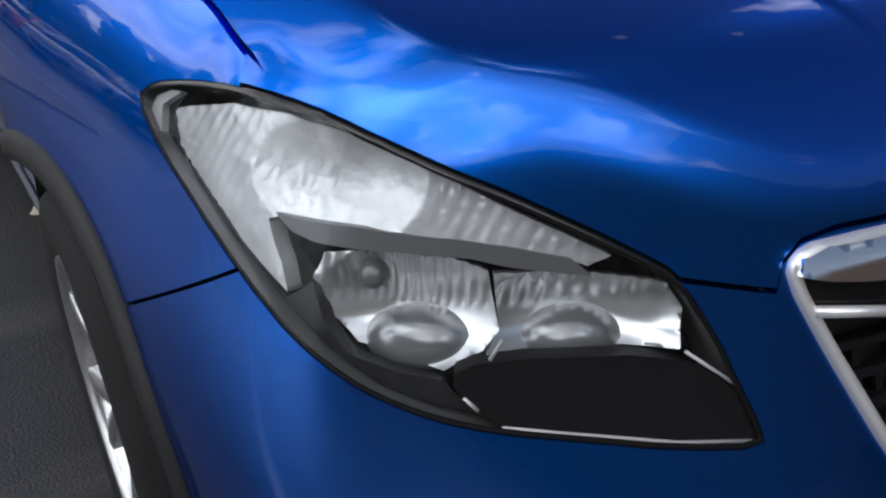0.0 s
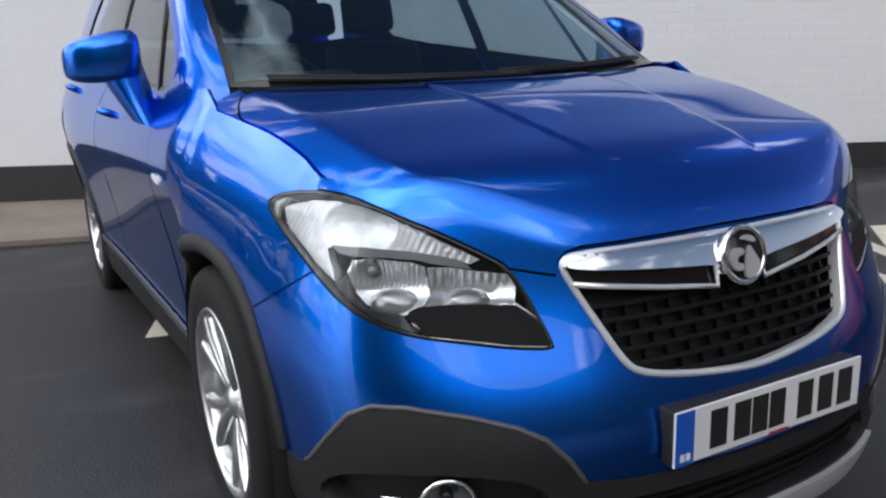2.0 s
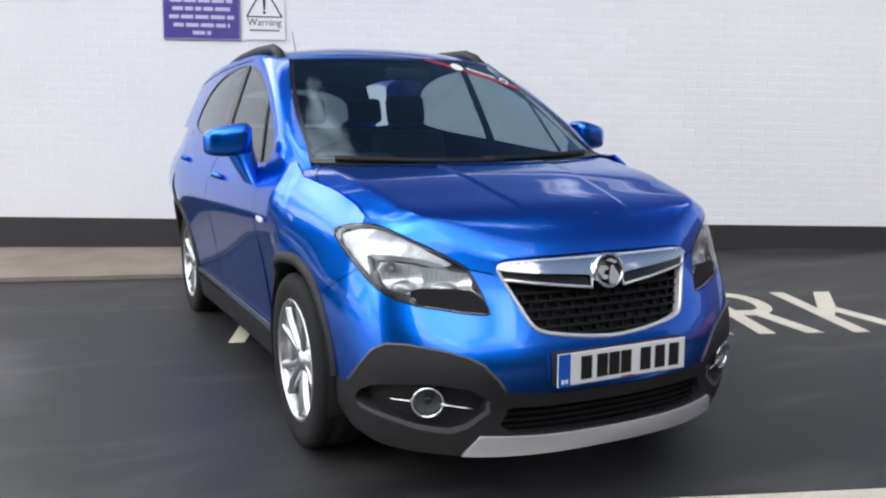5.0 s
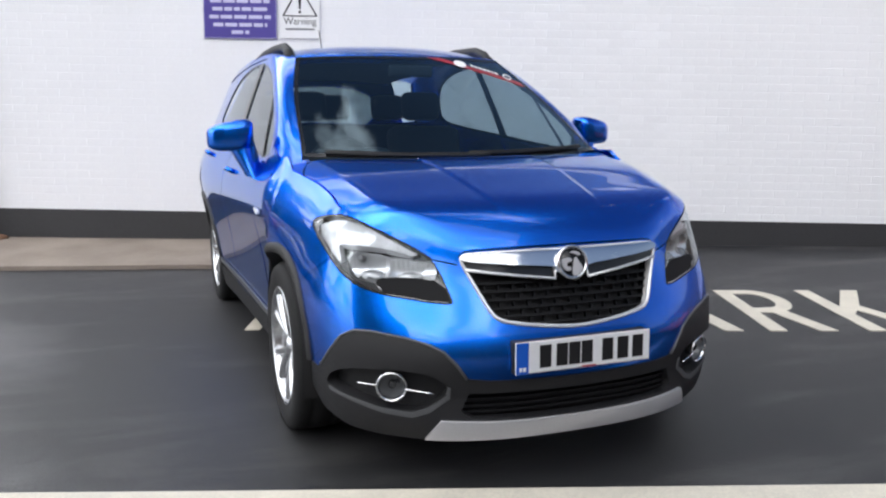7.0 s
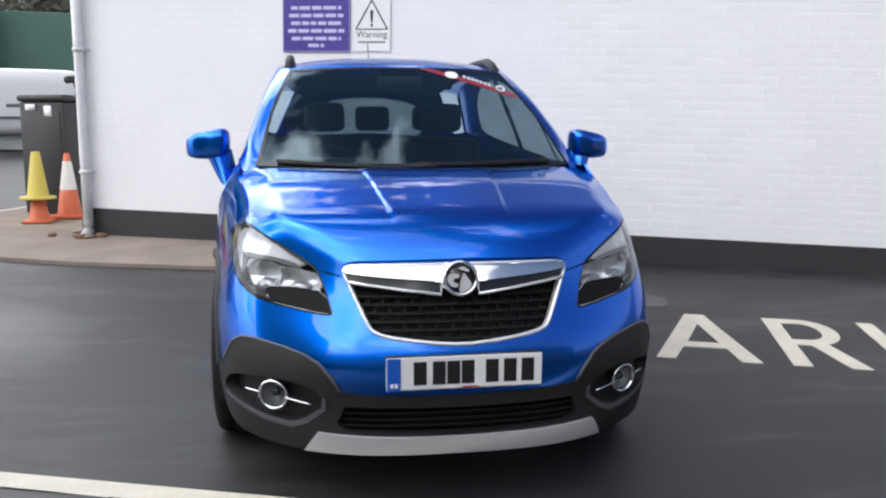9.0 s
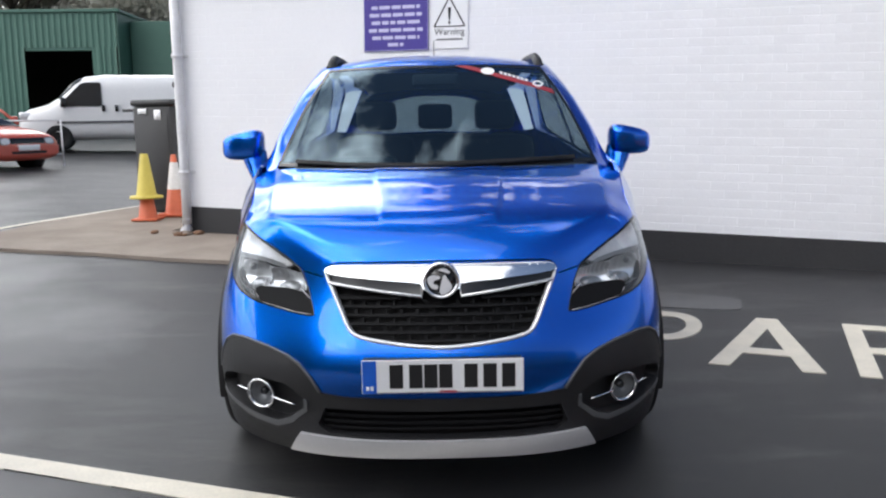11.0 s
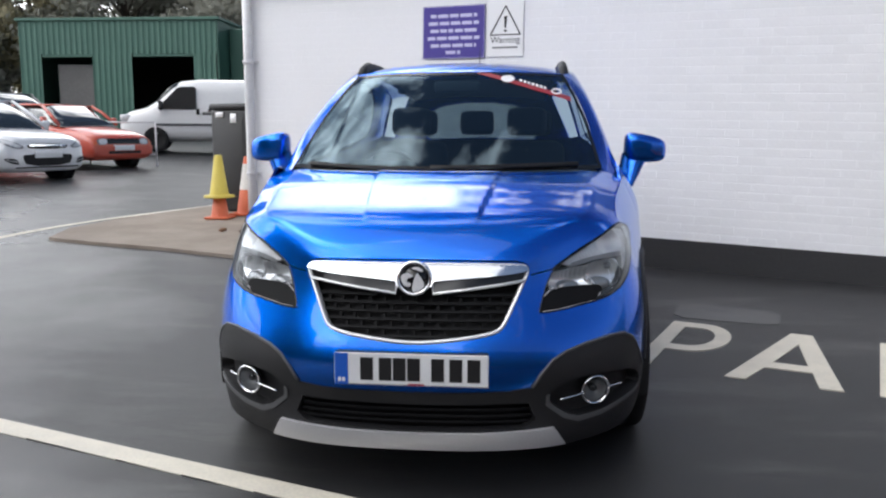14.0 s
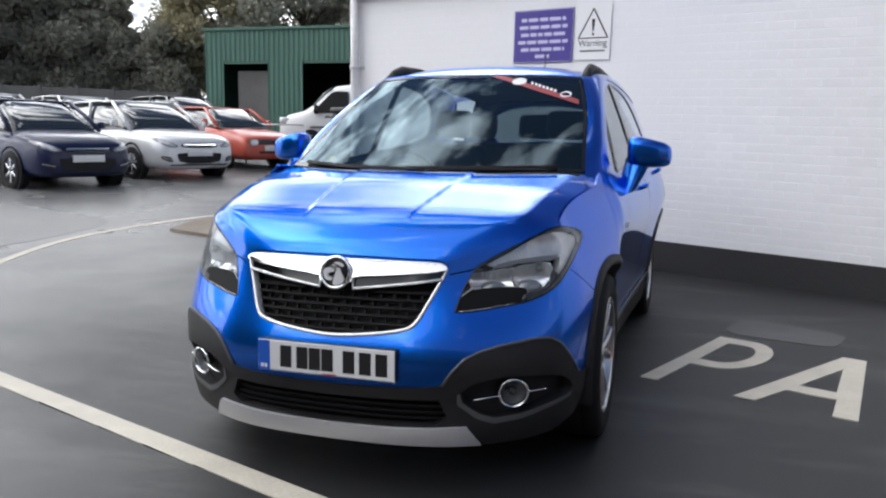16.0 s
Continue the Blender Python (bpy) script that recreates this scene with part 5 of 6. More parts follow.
for y, z in ((2.22, 0.985), (3.20, 1.035)):
    for sx, doors in ((1, 0), (-1, 1)):
        p, n = lifted(belt, [(s_of(y) - 0.09, z), (s_of(y) - 0.06, z), (s_of(y) + 0.06, z), (s_of(y) + 0.09, z)], 0.0)
        p[1:3] += n[1:3] * 0.024
        hb = tube([Vector((sx * q[0], q[1], q[2])) for q in p], 0.014, 10, flat=1.0)
        part("door_handle", hb, M_PAINT, (front_doors if y < 2.5 else rear_doors)[doors])
both("side_repeater", belt, rounded([(s_of(1.27), 0.845), (s_of(1.36), 0.855), (s_of(1.36), 0.875), (s_of(1.27), 0.868)], 1), M_WHITE, label="clear side repeater", step=0.02, off=0.006, flange=0.01)
both("side_moulding", belt, [(s_of(1.45), 0.335), (s_of(3.0), 0.36), (s_of(3.0), 0.385), (s_of(1.45), 0.365)], M_LIPGREY, label="grey door moulding", step=0.05, off=0.014, flange=0.01)

# windscreen sticker: plain band, dot and bars
st = part("windscreen_sticker", trimmed(screen, [(0.10, 1.571), (0.17, 1.571), (0.59, 1.441), (0.598, 1.415)], (), 0.05, 0.003, 0), M_RED, windscreen, "red diagonal sticker with white plain marks")
part("sticker_mark", trimmed(screen, [(0.268 + 0.036 * math.cos(a), 1.535 + 0.020 * math.sin(a)) for a in np.linspace(0, 2 * math.pi, 20, endpoint=False)], (), 0.05, 0.006, 0), M_WHITE, st)
for k in range(7):
    x, z = 0.33 + 0.021 * k, 1.521 - 0.0068 * k
    part("sticker_mark", trimmed(screen, [(x, z), (x + 0.014, z - 0.0045), (x + 0.014, z + 0.009), (x, z + 0.0135)], (), 0.05, 0.006, 0), M_WHITE, st)
o_ = [(0.52 + 0.028 * math.cos(a), 1.466 + 0.017 * math.sin(a)) for a in np.linspace(0, 2 * math.pi, 20, endpoint=False)]
part("sticker_mark", trimmed(screen, o_, [inset(np.array(o_), 0.008)], 0.05, 0.006, 0), M_WHITE, st)

# ---- cabin ----
part("cabin_floor", box(-0.76, 0.76, 1.0, 4.1, 0.30, 0.34), M_INTERIOR, CAR)
dash = mesh_of([(x, y, z) for x in (-0.70, -0.35, 0.0, 0.35, 0.70) for y, z in ((1.12 + 0.2 * x * x, 1.075), (1.35, 1.085), (1.62, 1.07), (1.72, 1.02), (1.74, 0.80), (1.60, 0.55))],
               [(i * 6 + j, (i + 1) * 6 + j, (i + 1) * 6 + j + 1, i * 6 + j + 1) for i in range(4) for j in range(5)])
bmesh.ops.recalc_face_normals(dash, faces=dash.faces[:])
part("dashboard", dash, M_INTERIOR, CAR)
part("instrument_hood", box(-0.55, -0.20, 1.50, 1.70, 1.04, 1.115, 0.03), M_INTERIOR, CAR)
sw = revolve([(0.172, -0.012), (0.186, -0.008), (0.19, 0.0), (0.186, 0.010), (0.172, 0.012), (0.165, 0.0)], 36, Matrix.Translation((-0.37, 1.86, 1.0)) @ Matrix.Rotation(radians(-68), 4, "X"), closed=True)
steer = part("steering_wheel", sw, M_INTERIOR, CAR)
part("steering_hub", box(-0.17, 0.17, -0.03, 0.03, -0.012, 0.016, 0.01, m=Matrix.Translation((-0.37, 1.86, 1.0)) @ Matrix.Rotation(radians(-68), 4, "X")), M_INTERIOR, steer)


def seat(x, y, w, bench=False):
    s_ = part("seat", box(x - w, x + w, y - 0.28, y + 0.24, 0.50, 0.66, 0.05), M_SEAT, CAR)
    part("backrest", box(x - w, x + w, -0.07, 0.07, 0.0, 0.62, 0.06, m=Matrix.Translation((0, y + 0.26, 0.60)) @ Matrix.Rotation(radians(-14), 4, "X")), M_SEAT, s_)
    for hx in ([x] if not bench else [x - 0.42, x, x + 0.42]):
        part("headrest", box(hx - 0.125, hx + 0.125, -0.05, 0.05, 0.66, 0.84, 0.04, m=Matrix.Translation((0, y + 0.26, 0.60)) @ Matrix.Rotation(radians(-14), 4, "X")), M_SEAT, s_)


seat(-0.37, 2.28, 0.24)
seat(0.37, 2.28, 0.24)
seat(0.0, 3.15, 0.62, True)
part("rear_view_mirror", box(-0.12, 0.12, 1.80, 1.83, 1.47, 1.53, 0.012), M_INTERIOR, CAR)
part("roof_lining", trimmed(lambda x, y: roof(x, y) - np.array((0, 0, 0.035)), [(-0.53, 2.0), (0, 1.9), (0.53, 2.0), (0.5, 3.85), (-0.5, 3.85)], (), 0.15, 0, 0), M_INTERIOR, CAR)


# ---- yard: paint, concrete, signs ----
def yard(a, b, p0=(0.93, 1.84)):
    """From the lettering's axes (a along the word, b up the letters) to the yard."""
    return (p0[0] + AL.x * a + BK.x * b, p0[1] + AL.y * a + BK.y * b)


def level(x, y):
    f = np.vectorize(ground_z)
    return np.stack([x, y, f(x, y)], -1)


def letter(outer, holes=()):
    return trimmed(level, [yard(*q) for q in outer], [[yard(*q) for q in h] for h in holes], 0.12, 0.0055, 0.006, out=(0, 0, -50))


H = 1.12
def arc2(cx, cy, rx, ry, a0, a1, n=12):
    return [(cx + rx * math.cos(radians(a0 + (a1 - a0) * i / n)), cy + ry * math.sin(radians(a0 + (a1 - a0) * i / n))) for i in range(n + 1)]


LETTERS = {
    "P": ([(0, 0), (0.095, 0), (0.095, 0.42)] + arc2(0.21, 0.77, 0.20, 0.35, -90, 90) + [(0, H)], [[(0.095, 0.54)] + arc2(0.20, 0.77, 0.115, 0.23, -90, 90) + [(0.095, 1.0)]]),
    "A": ([(0.495, 0), (0.60, 0), (0.66, 0.27), (0.90, 0.27), (0.95, 0), (1.06, 0), (0.845, H), (0.72, H)], [[(0.69, 0.39), (0.87, 0.39), (0.785, 0.86)]]),
    "R": ([(1.215, 0), (1.315, 0), (1.315, 0.46), (1.40, 0.46), (1.51, 0), (1.615, 0), (1.50, 0.50)] + arc2(1.43, 0.80, 0.19, 0.32, -60, 90) + [(1.215, H)], [[(1.315, 0.58)] + arc2(1.42, 0.80, 0.10, 0.21, -90, 90) + [(1.315, 1.0)]]),
    "K": ([(1.80, 0), (1.90, 0), (1.90, 0.40), (1.97, 0.52), (2.13, 0), (2.24, 0), (2.04, 0.64), (2.25, H), (2.13, H), (1.90, 0.62), (1.90, H), (1.80, H)], []),
    "N": ([(-1.90, 0), (-1.81, 0), (-1.81, 0.80), (-1.60, 0), (-1.50, 0), (-1.50, H), (-1.59, H), (-1.59, 0.34), (-1.79, H), (-1.90, H)], []),
    "O": (arc2(-1.08, 0.56, 0.24, 0.56, 0, 345, 23), [arc2(-1.08, 0.56, 0.14, 0.44, 0, 345, 23)]),
}
words = empty("road_lettering", Matrix(), "worn white painted capital letters on the asphalt", "road marking")
for c, (outer, holes) in LETTERS.items():
    part("letter", letter(outer, holes), M_LINE, words, smooth=False)


def stripe(points, width, name, label):
    p = np.array(points, float)
    t = np.gradient(p, axis=0)
    t /= np.hypot(t[:, 0], t[:, 1])[:, None]
    n = np.stack([-t[:, 1], t[:, 0]], 1) * width / 2
    bm = trimmed(level, np.concatenate([p + n, (p - n)[::-1]]), (), 0.25, 0.005, 0.006, out=(0, 0, -50))
    return tagged(part(name, bm, M_LINE, smooth=False), label, "road marking")


c0 = Vector((-1.65, 0.468, 0))
LINE_DIR = Vector((math.cos(radians(19.25)), -math.sin(radians(19.25)), 0))
stripe([tuple((c0 + LINE_DIR * k)[:2]) for k in np.arange(-7.0, 9.1, 0.5)], 0.112, "bay_line", "worn white painted line in front of the bay")
curve_x, curve_y = spline([(0, -4.45), (1, -4.83), (2, -5.18), (3, -5.27), (4, -5.0), (5, -4.36), (6, -3.5)]), spline([(0, 2.3), (1, 3.23), (2, 4.27), (3, 5.5), (4, 7.0), (5, 8.6), (6, 10.6)])
k_ = np.linspace(0, 6, 40)
stripe(np.stack([curve_x(k_), curve_y(k_)], 1), 0.09, "curved_line", "thin curved white line beside the concrete apron")

# concrete apron in front of the building
apron = [(-4.70, 5.55), (-4.2, 5.40), (-3.3, 5.20), (-2.5, 4.90), (-1.0, 4.50), (0.5, 3.97), (0.75, 4.9), tuple(wall_point(-0.4, 0.02, 0)[:2]), tuple(wall_point(-3.2, 0.02, 0)[:2]), (-2.2, 8.6), (-3.0, 10.6), (-3.5, 10.2), (-4.25, 8.4), (-4.72, 7.1), (-4.85, 6.2)]
tagged(part("apron", trimmed(level, apron, (), 0.35, 0.035, 0.08, out=(0, 0, -50)), M_CONCRETE, smooth=False), "stained bare concrete apron along the wall", "pavement", kind="structure")
# faded and newer patches in the asphalt
M_PATCH = material("faded_grey_asphalt", (0.13, 0.13, 0.13), 0.6, grain=0.6, scale=110, patch_=0.6, patch_scale=3, bump=0.5, bump_scale=160, dark=(0.07, 0.07, 0.07))
M_OLD = material("older_pale_asphalt", (0.25, 0.247, 0.243), 0.45, grain=0.5, scale=120, patch_=0.5, patch_scale=0.7, bump=0.5, bump_scale=150, dark=(0.16, 0.16, 0.157))
tagged(part("asphalt_patch", trimmed(level, rounded([(1.34, 3.02), (1.62, 2.92), (1.97, 2.84), (2.03, 2.95), (2.1, 3.2), (1.8, 3.33), (1.5, 3.45), (1.42, 3.3)], 1), (), 0.2, 0.0042, 0.003, out=(0, 0, -50)), M_PATCH, smooth=False), "faded grey rectangle where paint was covered", "pavement", kind="structure")
tagged(part("asphalt_patch", trimmed(level, rounded([(-5.6, 2.0), (-5.45, 4.2), (-5.6, 5.9), (-6.6, 6.1), (-8.2, 6.4), (-12.5, 6.6), (-11.0, 1.0)], 2), (), 0.4, 0.0022, 0.003, out=(0, 0, -50)), M_OLD, smooth=False), "older paler asphalt beyond the curved line", "pavement", kind="structure")


# ---- on the wall ----
def on_wall(u, z, out=0.012):
    """The pose of a flat thing on the wall: x along, y into the wall, z up, following the courses."""
    m = Matrix(((AL.x, BK.x, 0, 0), (AL.y, BK.y, 0, 0), (0, 0, 1, 0), (0, 0, 0, 1)))
    return Matrix.Translation(wall_point(u, out, z)) @ m @ Matrix.Rotation(radians(1.1), 4, "Y")


def rect(x0, x1, z0, z1, y0, y1, bevel=0.0):
    return box(x0, x1, y0, y1, z0, z1, bevel)


sign = empty("purple_sign", on_wall(-0.435, 2.215), "purple wall sign with pale unreadable lines on white brick", "sign")
part("panel", rect(-0.335, 0.335, -0.25, 0.25, -0.008, 0.0, 0.002), M_PURPLE, sign, smooth=False)
part("border", strip_along(lambda x, z: np.stack([x, 0 * x - 0.0095, z], -1), np.array([(-0.33, -0.245), (0.33, -0.245), (0.33, 0.245), (-0.33, 0.245)]), [(0.0, 0.0), (0.006, 0.0)]), M_LILAC, sign, smooth=False)
for z, w in ((0.155, 0.25), (0.085, 0.27), (0.015, 0.25), (-0.055, 0.28), (-0.125, 0.245), (-0.19, 0.08)):
    x = -w
    rr = random.Random(int(1000 * (z + 1)))
    while x < w - 0.01:
        l_ = min(rr.uniform(0.05, 0.13), w - x)
        part("sign_bar", rect(x, x + l_, z - 0.016, z + 0.016, -0.0098, -0.008), M_LILAC, sign, smooth=False)
        x += l_ + 0.018

warn = empty("warning_sign", on_wall(0.11, 2.215), "white warning sign with a black bordered triangle", "sign")
part("panel", rect(-0.18, 0.18, -0.25, 0.25, -0.006, 0.0, 0.002), M_WHITE, warn, smooth=False)
flat = lambda x, z: np.stack([x, 0 * x - 0.0075, z], -1)
tri = [(-0.006, 0.215), (0.006, 0.215), (0.158, -0.046), (0.152, -0.056), (-0.152, -0.056), (-0.158, -0.046)]
part("triangle", trimmed(flat, tri, [inset(np.array([(0.0, 0.22), (0.16, -0.056), (-0.16, -0.056)]), 0.022)], 0.3, 0.0, 0.0015, out=(0, 5, 0)), M_INK, warn, smooth=False)
part("mark", trimmed(flat, [(-0.016, 0.12), (0.016, 0.12), (0.008, 0.01), (-0.008, 0.01)], (), 0.3, 0.0, 0.0015, out=(0, 5, 0)), M_INK, warn, smooth=False)
part("mark", trimmed(flat, arc2(0, -0.015, 0.013, 0.013, 0, 340, 15), (), 0.3, 0.0, 0.0015, out=(0, 5, 0)), M_INK, warn, smooth=False)
part("text_bar", rect(-0.13, 0.13, -0.175, -0.160, -0.0075, -0.006), M_LAMPGREY, warn, smooth=False)
txt = bpy.data.curves.new("text", "FONT")
txt.body, txt.size, txt.align_x, txt.extrude = "Warning", 0.085, "CENTER", 0.0005
tob = new("lettering", txt)
tob.parent = warn
tob.matrix_basis = Matrix.Translation((0, -0.0075, -0.125)) @ Matrix.Rotation(radians(90), 4, "X")
txt.materials.append(M_INK)

pipe = empty("downpipe", Matrix(), "white painted downpipe with brackets at the wall's corner", "pipe")
pu, po = -2.93, 0.075
part("pipe", tube([wall_point(pu, po, z) for z in (0.24, 1.0, 2.0, 2.86)], 0.05, 16), M_PIPE, pipe)
for z in (0.80, 2.02):
    b_ = revolve([(0.05, -0.02), (0.062, -0.016), (0.062, 0.016), (0.05, 0.02)], 20, Matrix.Translation(wall_point(pu, po, z)))
    part("bracket", b_, M_PIPE, pipe)
    part("bracket_lug", box(-0.09, 0.09, -0.006, 0.006, -0.018, 0.018, 0.002, m=on_wall(pu, z, 0.012)), M_PIPE, pipe)
part("shoe", tube([wall_point(pu, po, 0.30), wall_point(pu, po, 0.20), wall_point(pu - 0.01, po + 0.06, 0.13)], 0.055, 14), M_PIPE, pipe)
gut = tube([wall_point(u, 0.10, TOP - 0.02) for u in np.linspace(U0, U1, 12)], 0.05, 12)
tagged(part("gutter", gut, M_PIPE), "white gutter along the eaves", "gutter", kind="structure")

# broken rubble at the pipe's foot
for k in range(9):
    rr = random.Random(k)
    b_ = bmesh.new()
    bmesh.ops.create_icosphere(b_, subdivisions=2, radius=rr.uniform(0.025, 0.055))
    for v in b_.verts:
        v.co = Vector((v.co.x * 1.2, v.co.y, v.co.z * 0.6)) * (1 + 0.35 * noise.noise(v.co * 25 + Vector((k, 0, 0))))
    q = wall_point(-3.07 + rr.uniform(-0.25, 0.35), rr.uniform(0.12, 0.34), 0)
    q.z = ground_z(q.x, q.y) + 0.05
    b_.transform(Matrix.Translation(q))
    tagged(part("rubble_stone", b_, M_RUBBLE if k % 3 else M_CONCRETE), "broken brown masonry lump beside the downpipe", "rubble", "rubble at the downpipe")


def cone(at, scale, top_mat, low_mat, label, banded):
    q = Vector((*at, ground_z(*at) + 0.038))
    c = empty("traffic_cone", Matrix.Translation(q), label, "traffic cone", "traffic cones by the corner")
    part("base", box(-0.19 * scale, 0.19 * scale, -0.19 * scale, 0.19 * scale, 0, 0.035 * scale, 0.012 * scale), low_mat, c)
    part("cone", revolve([(0.145 * scale, 0.03 * scale), (0.135 * scale, 0.05 * scale), (0.03 * scale, 0.75 * scale), (0.022 * scale, 0.755 * scale), (0.0, 0.74 * scale)], 28), low_mat if banded else top_mat, c)
    if banded:
        f = lambda h: (0.135 + (0.03 - 0.135) * (h - 0.05) / 0.70) * scale + 0.003
        part("sleeve", revolve([(f(0.33), 0.33 * scale), (f(0.66), 0.66 * scale)], 28), top_mat, c, "grubby white sleeve")
    return c


cone((-3.31, 7.78), 1.0, M_SLEEVE, M_ORANGE, "orange traffic cone with a grubby white sleeve", True)
cone((-3.53, 7.38), 0.80, M_ORANGE, M_ORANGE, "orange traffic cone under a yellow one", False)
yc = Vector((-3.53, 7.38, ground_z(-3.53, 7.38) + 0.30))
y_cone = empty("traffic_cone", Matrix.Translation(yc), "yellow traffic cone stacked on an orange one", "traffic cone", "traffic cones by the corner")
part("base", revolve([(0.0, 0.0), (0.19, 0.0), (0.195, 0.012), (0.185, 0.03), (0.12, 0.036)], 28), M_YELLOW, y_cone)
part("cone", revolve([(0.125, 0.03), (0.115, 0.05), (0.045, 0.52), (0.036, 0.528), (0.0, 0.52)], 28), M_YELLOW, y_cone)

# black cabinet behind the corner
cab_at = (-3.54, 8.36)
cab = empty("black_cabinet", Matrix.Translation((*cab_at, ground_z(*cab_at) + 0.035)) @ Matrix.Rotation(radians(-21), 4, "Z"), "black plastic cabinet with labels standing behind the wall's corner", "cabinet")
part("body", box(-0.30, 0.30, -0.30, 0.30, 0, 1.34, 0.03), M_BINBLACK, cab)
part("lid", box(-0.32, 0.32, -0.32, 0.32, 1.342, 1.42, 0.03), M_BINBLACK, cab)
part("door", box(-0.25, 0.25, -0.312, -0.301, 0.12, 1.22, 0.006), M_BINBLACK, cab)
part("label", box(-0.20, -0.07, -0.317, -0.312, 1.24, 1.31), M_WHITE, cab)
part("label", box(0.05, 0.15, -0.317, -0.312, 1.17, 1.29), M_WHITE, cab)
part("arm", tube([(-0.30, -0.1, 1.30), (-0.62, -0.1, 1.30)], 0.022, 10), M_BINBLACK, cab)
part("post", tube([(0.22, 0.1, 1.40), (0.22, 0.1, 1.56), (0.26, 0.02, 1.62), (0.24, -0.12, 1.60)], 0.045, 12), M_BINBLACK, cab)


# ---- cars and buildings further off ----
def loft(stations, section, cap=True):
    """A skin over cross-sections: stations of (y, half width, bottom, top)."""
    rings = [section(*s_) for s_ in stations]
    k = len(rings[0])
    fs = [(i * k + j, i * k + (j + 1) % k, (i + 1) * k + (j + 1) % k, (i + 1) * k + j) for i in range(len(rings) - 1) for j in range(k)]
    if cap:
        fs += [tuple(range(k)), tuple(range((len(rings) - 1) * k, len(rings) * k))]
    bm = mesh_of([p for r in rings for p in r], fs)
    bmesh.ops.recalc_face_normals(bm, faces=bm.faces[:])
    return bm


def hull(y, w, lo, hi):
    """A car body's cross-section with rounded shoulders."""
    out = []
    for a in np.linspace(0, 2 * math.pi, 28, endpoint=False):
        c, s_ = math.cos(a), math.sin(a)
        out.append((w * math.copysign(abs(c) ** 0.35, c) * (1 - 0.05 * max(s_, 0)), y, (lo + hi) / 2 + (hi - lo) / 2 * math.copysign(abs(s_) ** 0.45, s_)))
    return out


def cabin(y, w, lo, hi):
    out = []
    for a in np.linspace(0, 2 * math.pi, 28, endpoint=False):
        c, s_ = math.cos(a), math.sin(a)
        v = math.copysign(abs(s_) ** 0.5, s_)
        out.append((w * (1 - 0.11 * (v + 1)) * math.copysign(abs(c) ** 0.3, c), y, (lo + hi) / 2 + (hi - lo) / 2 * v))
    return out


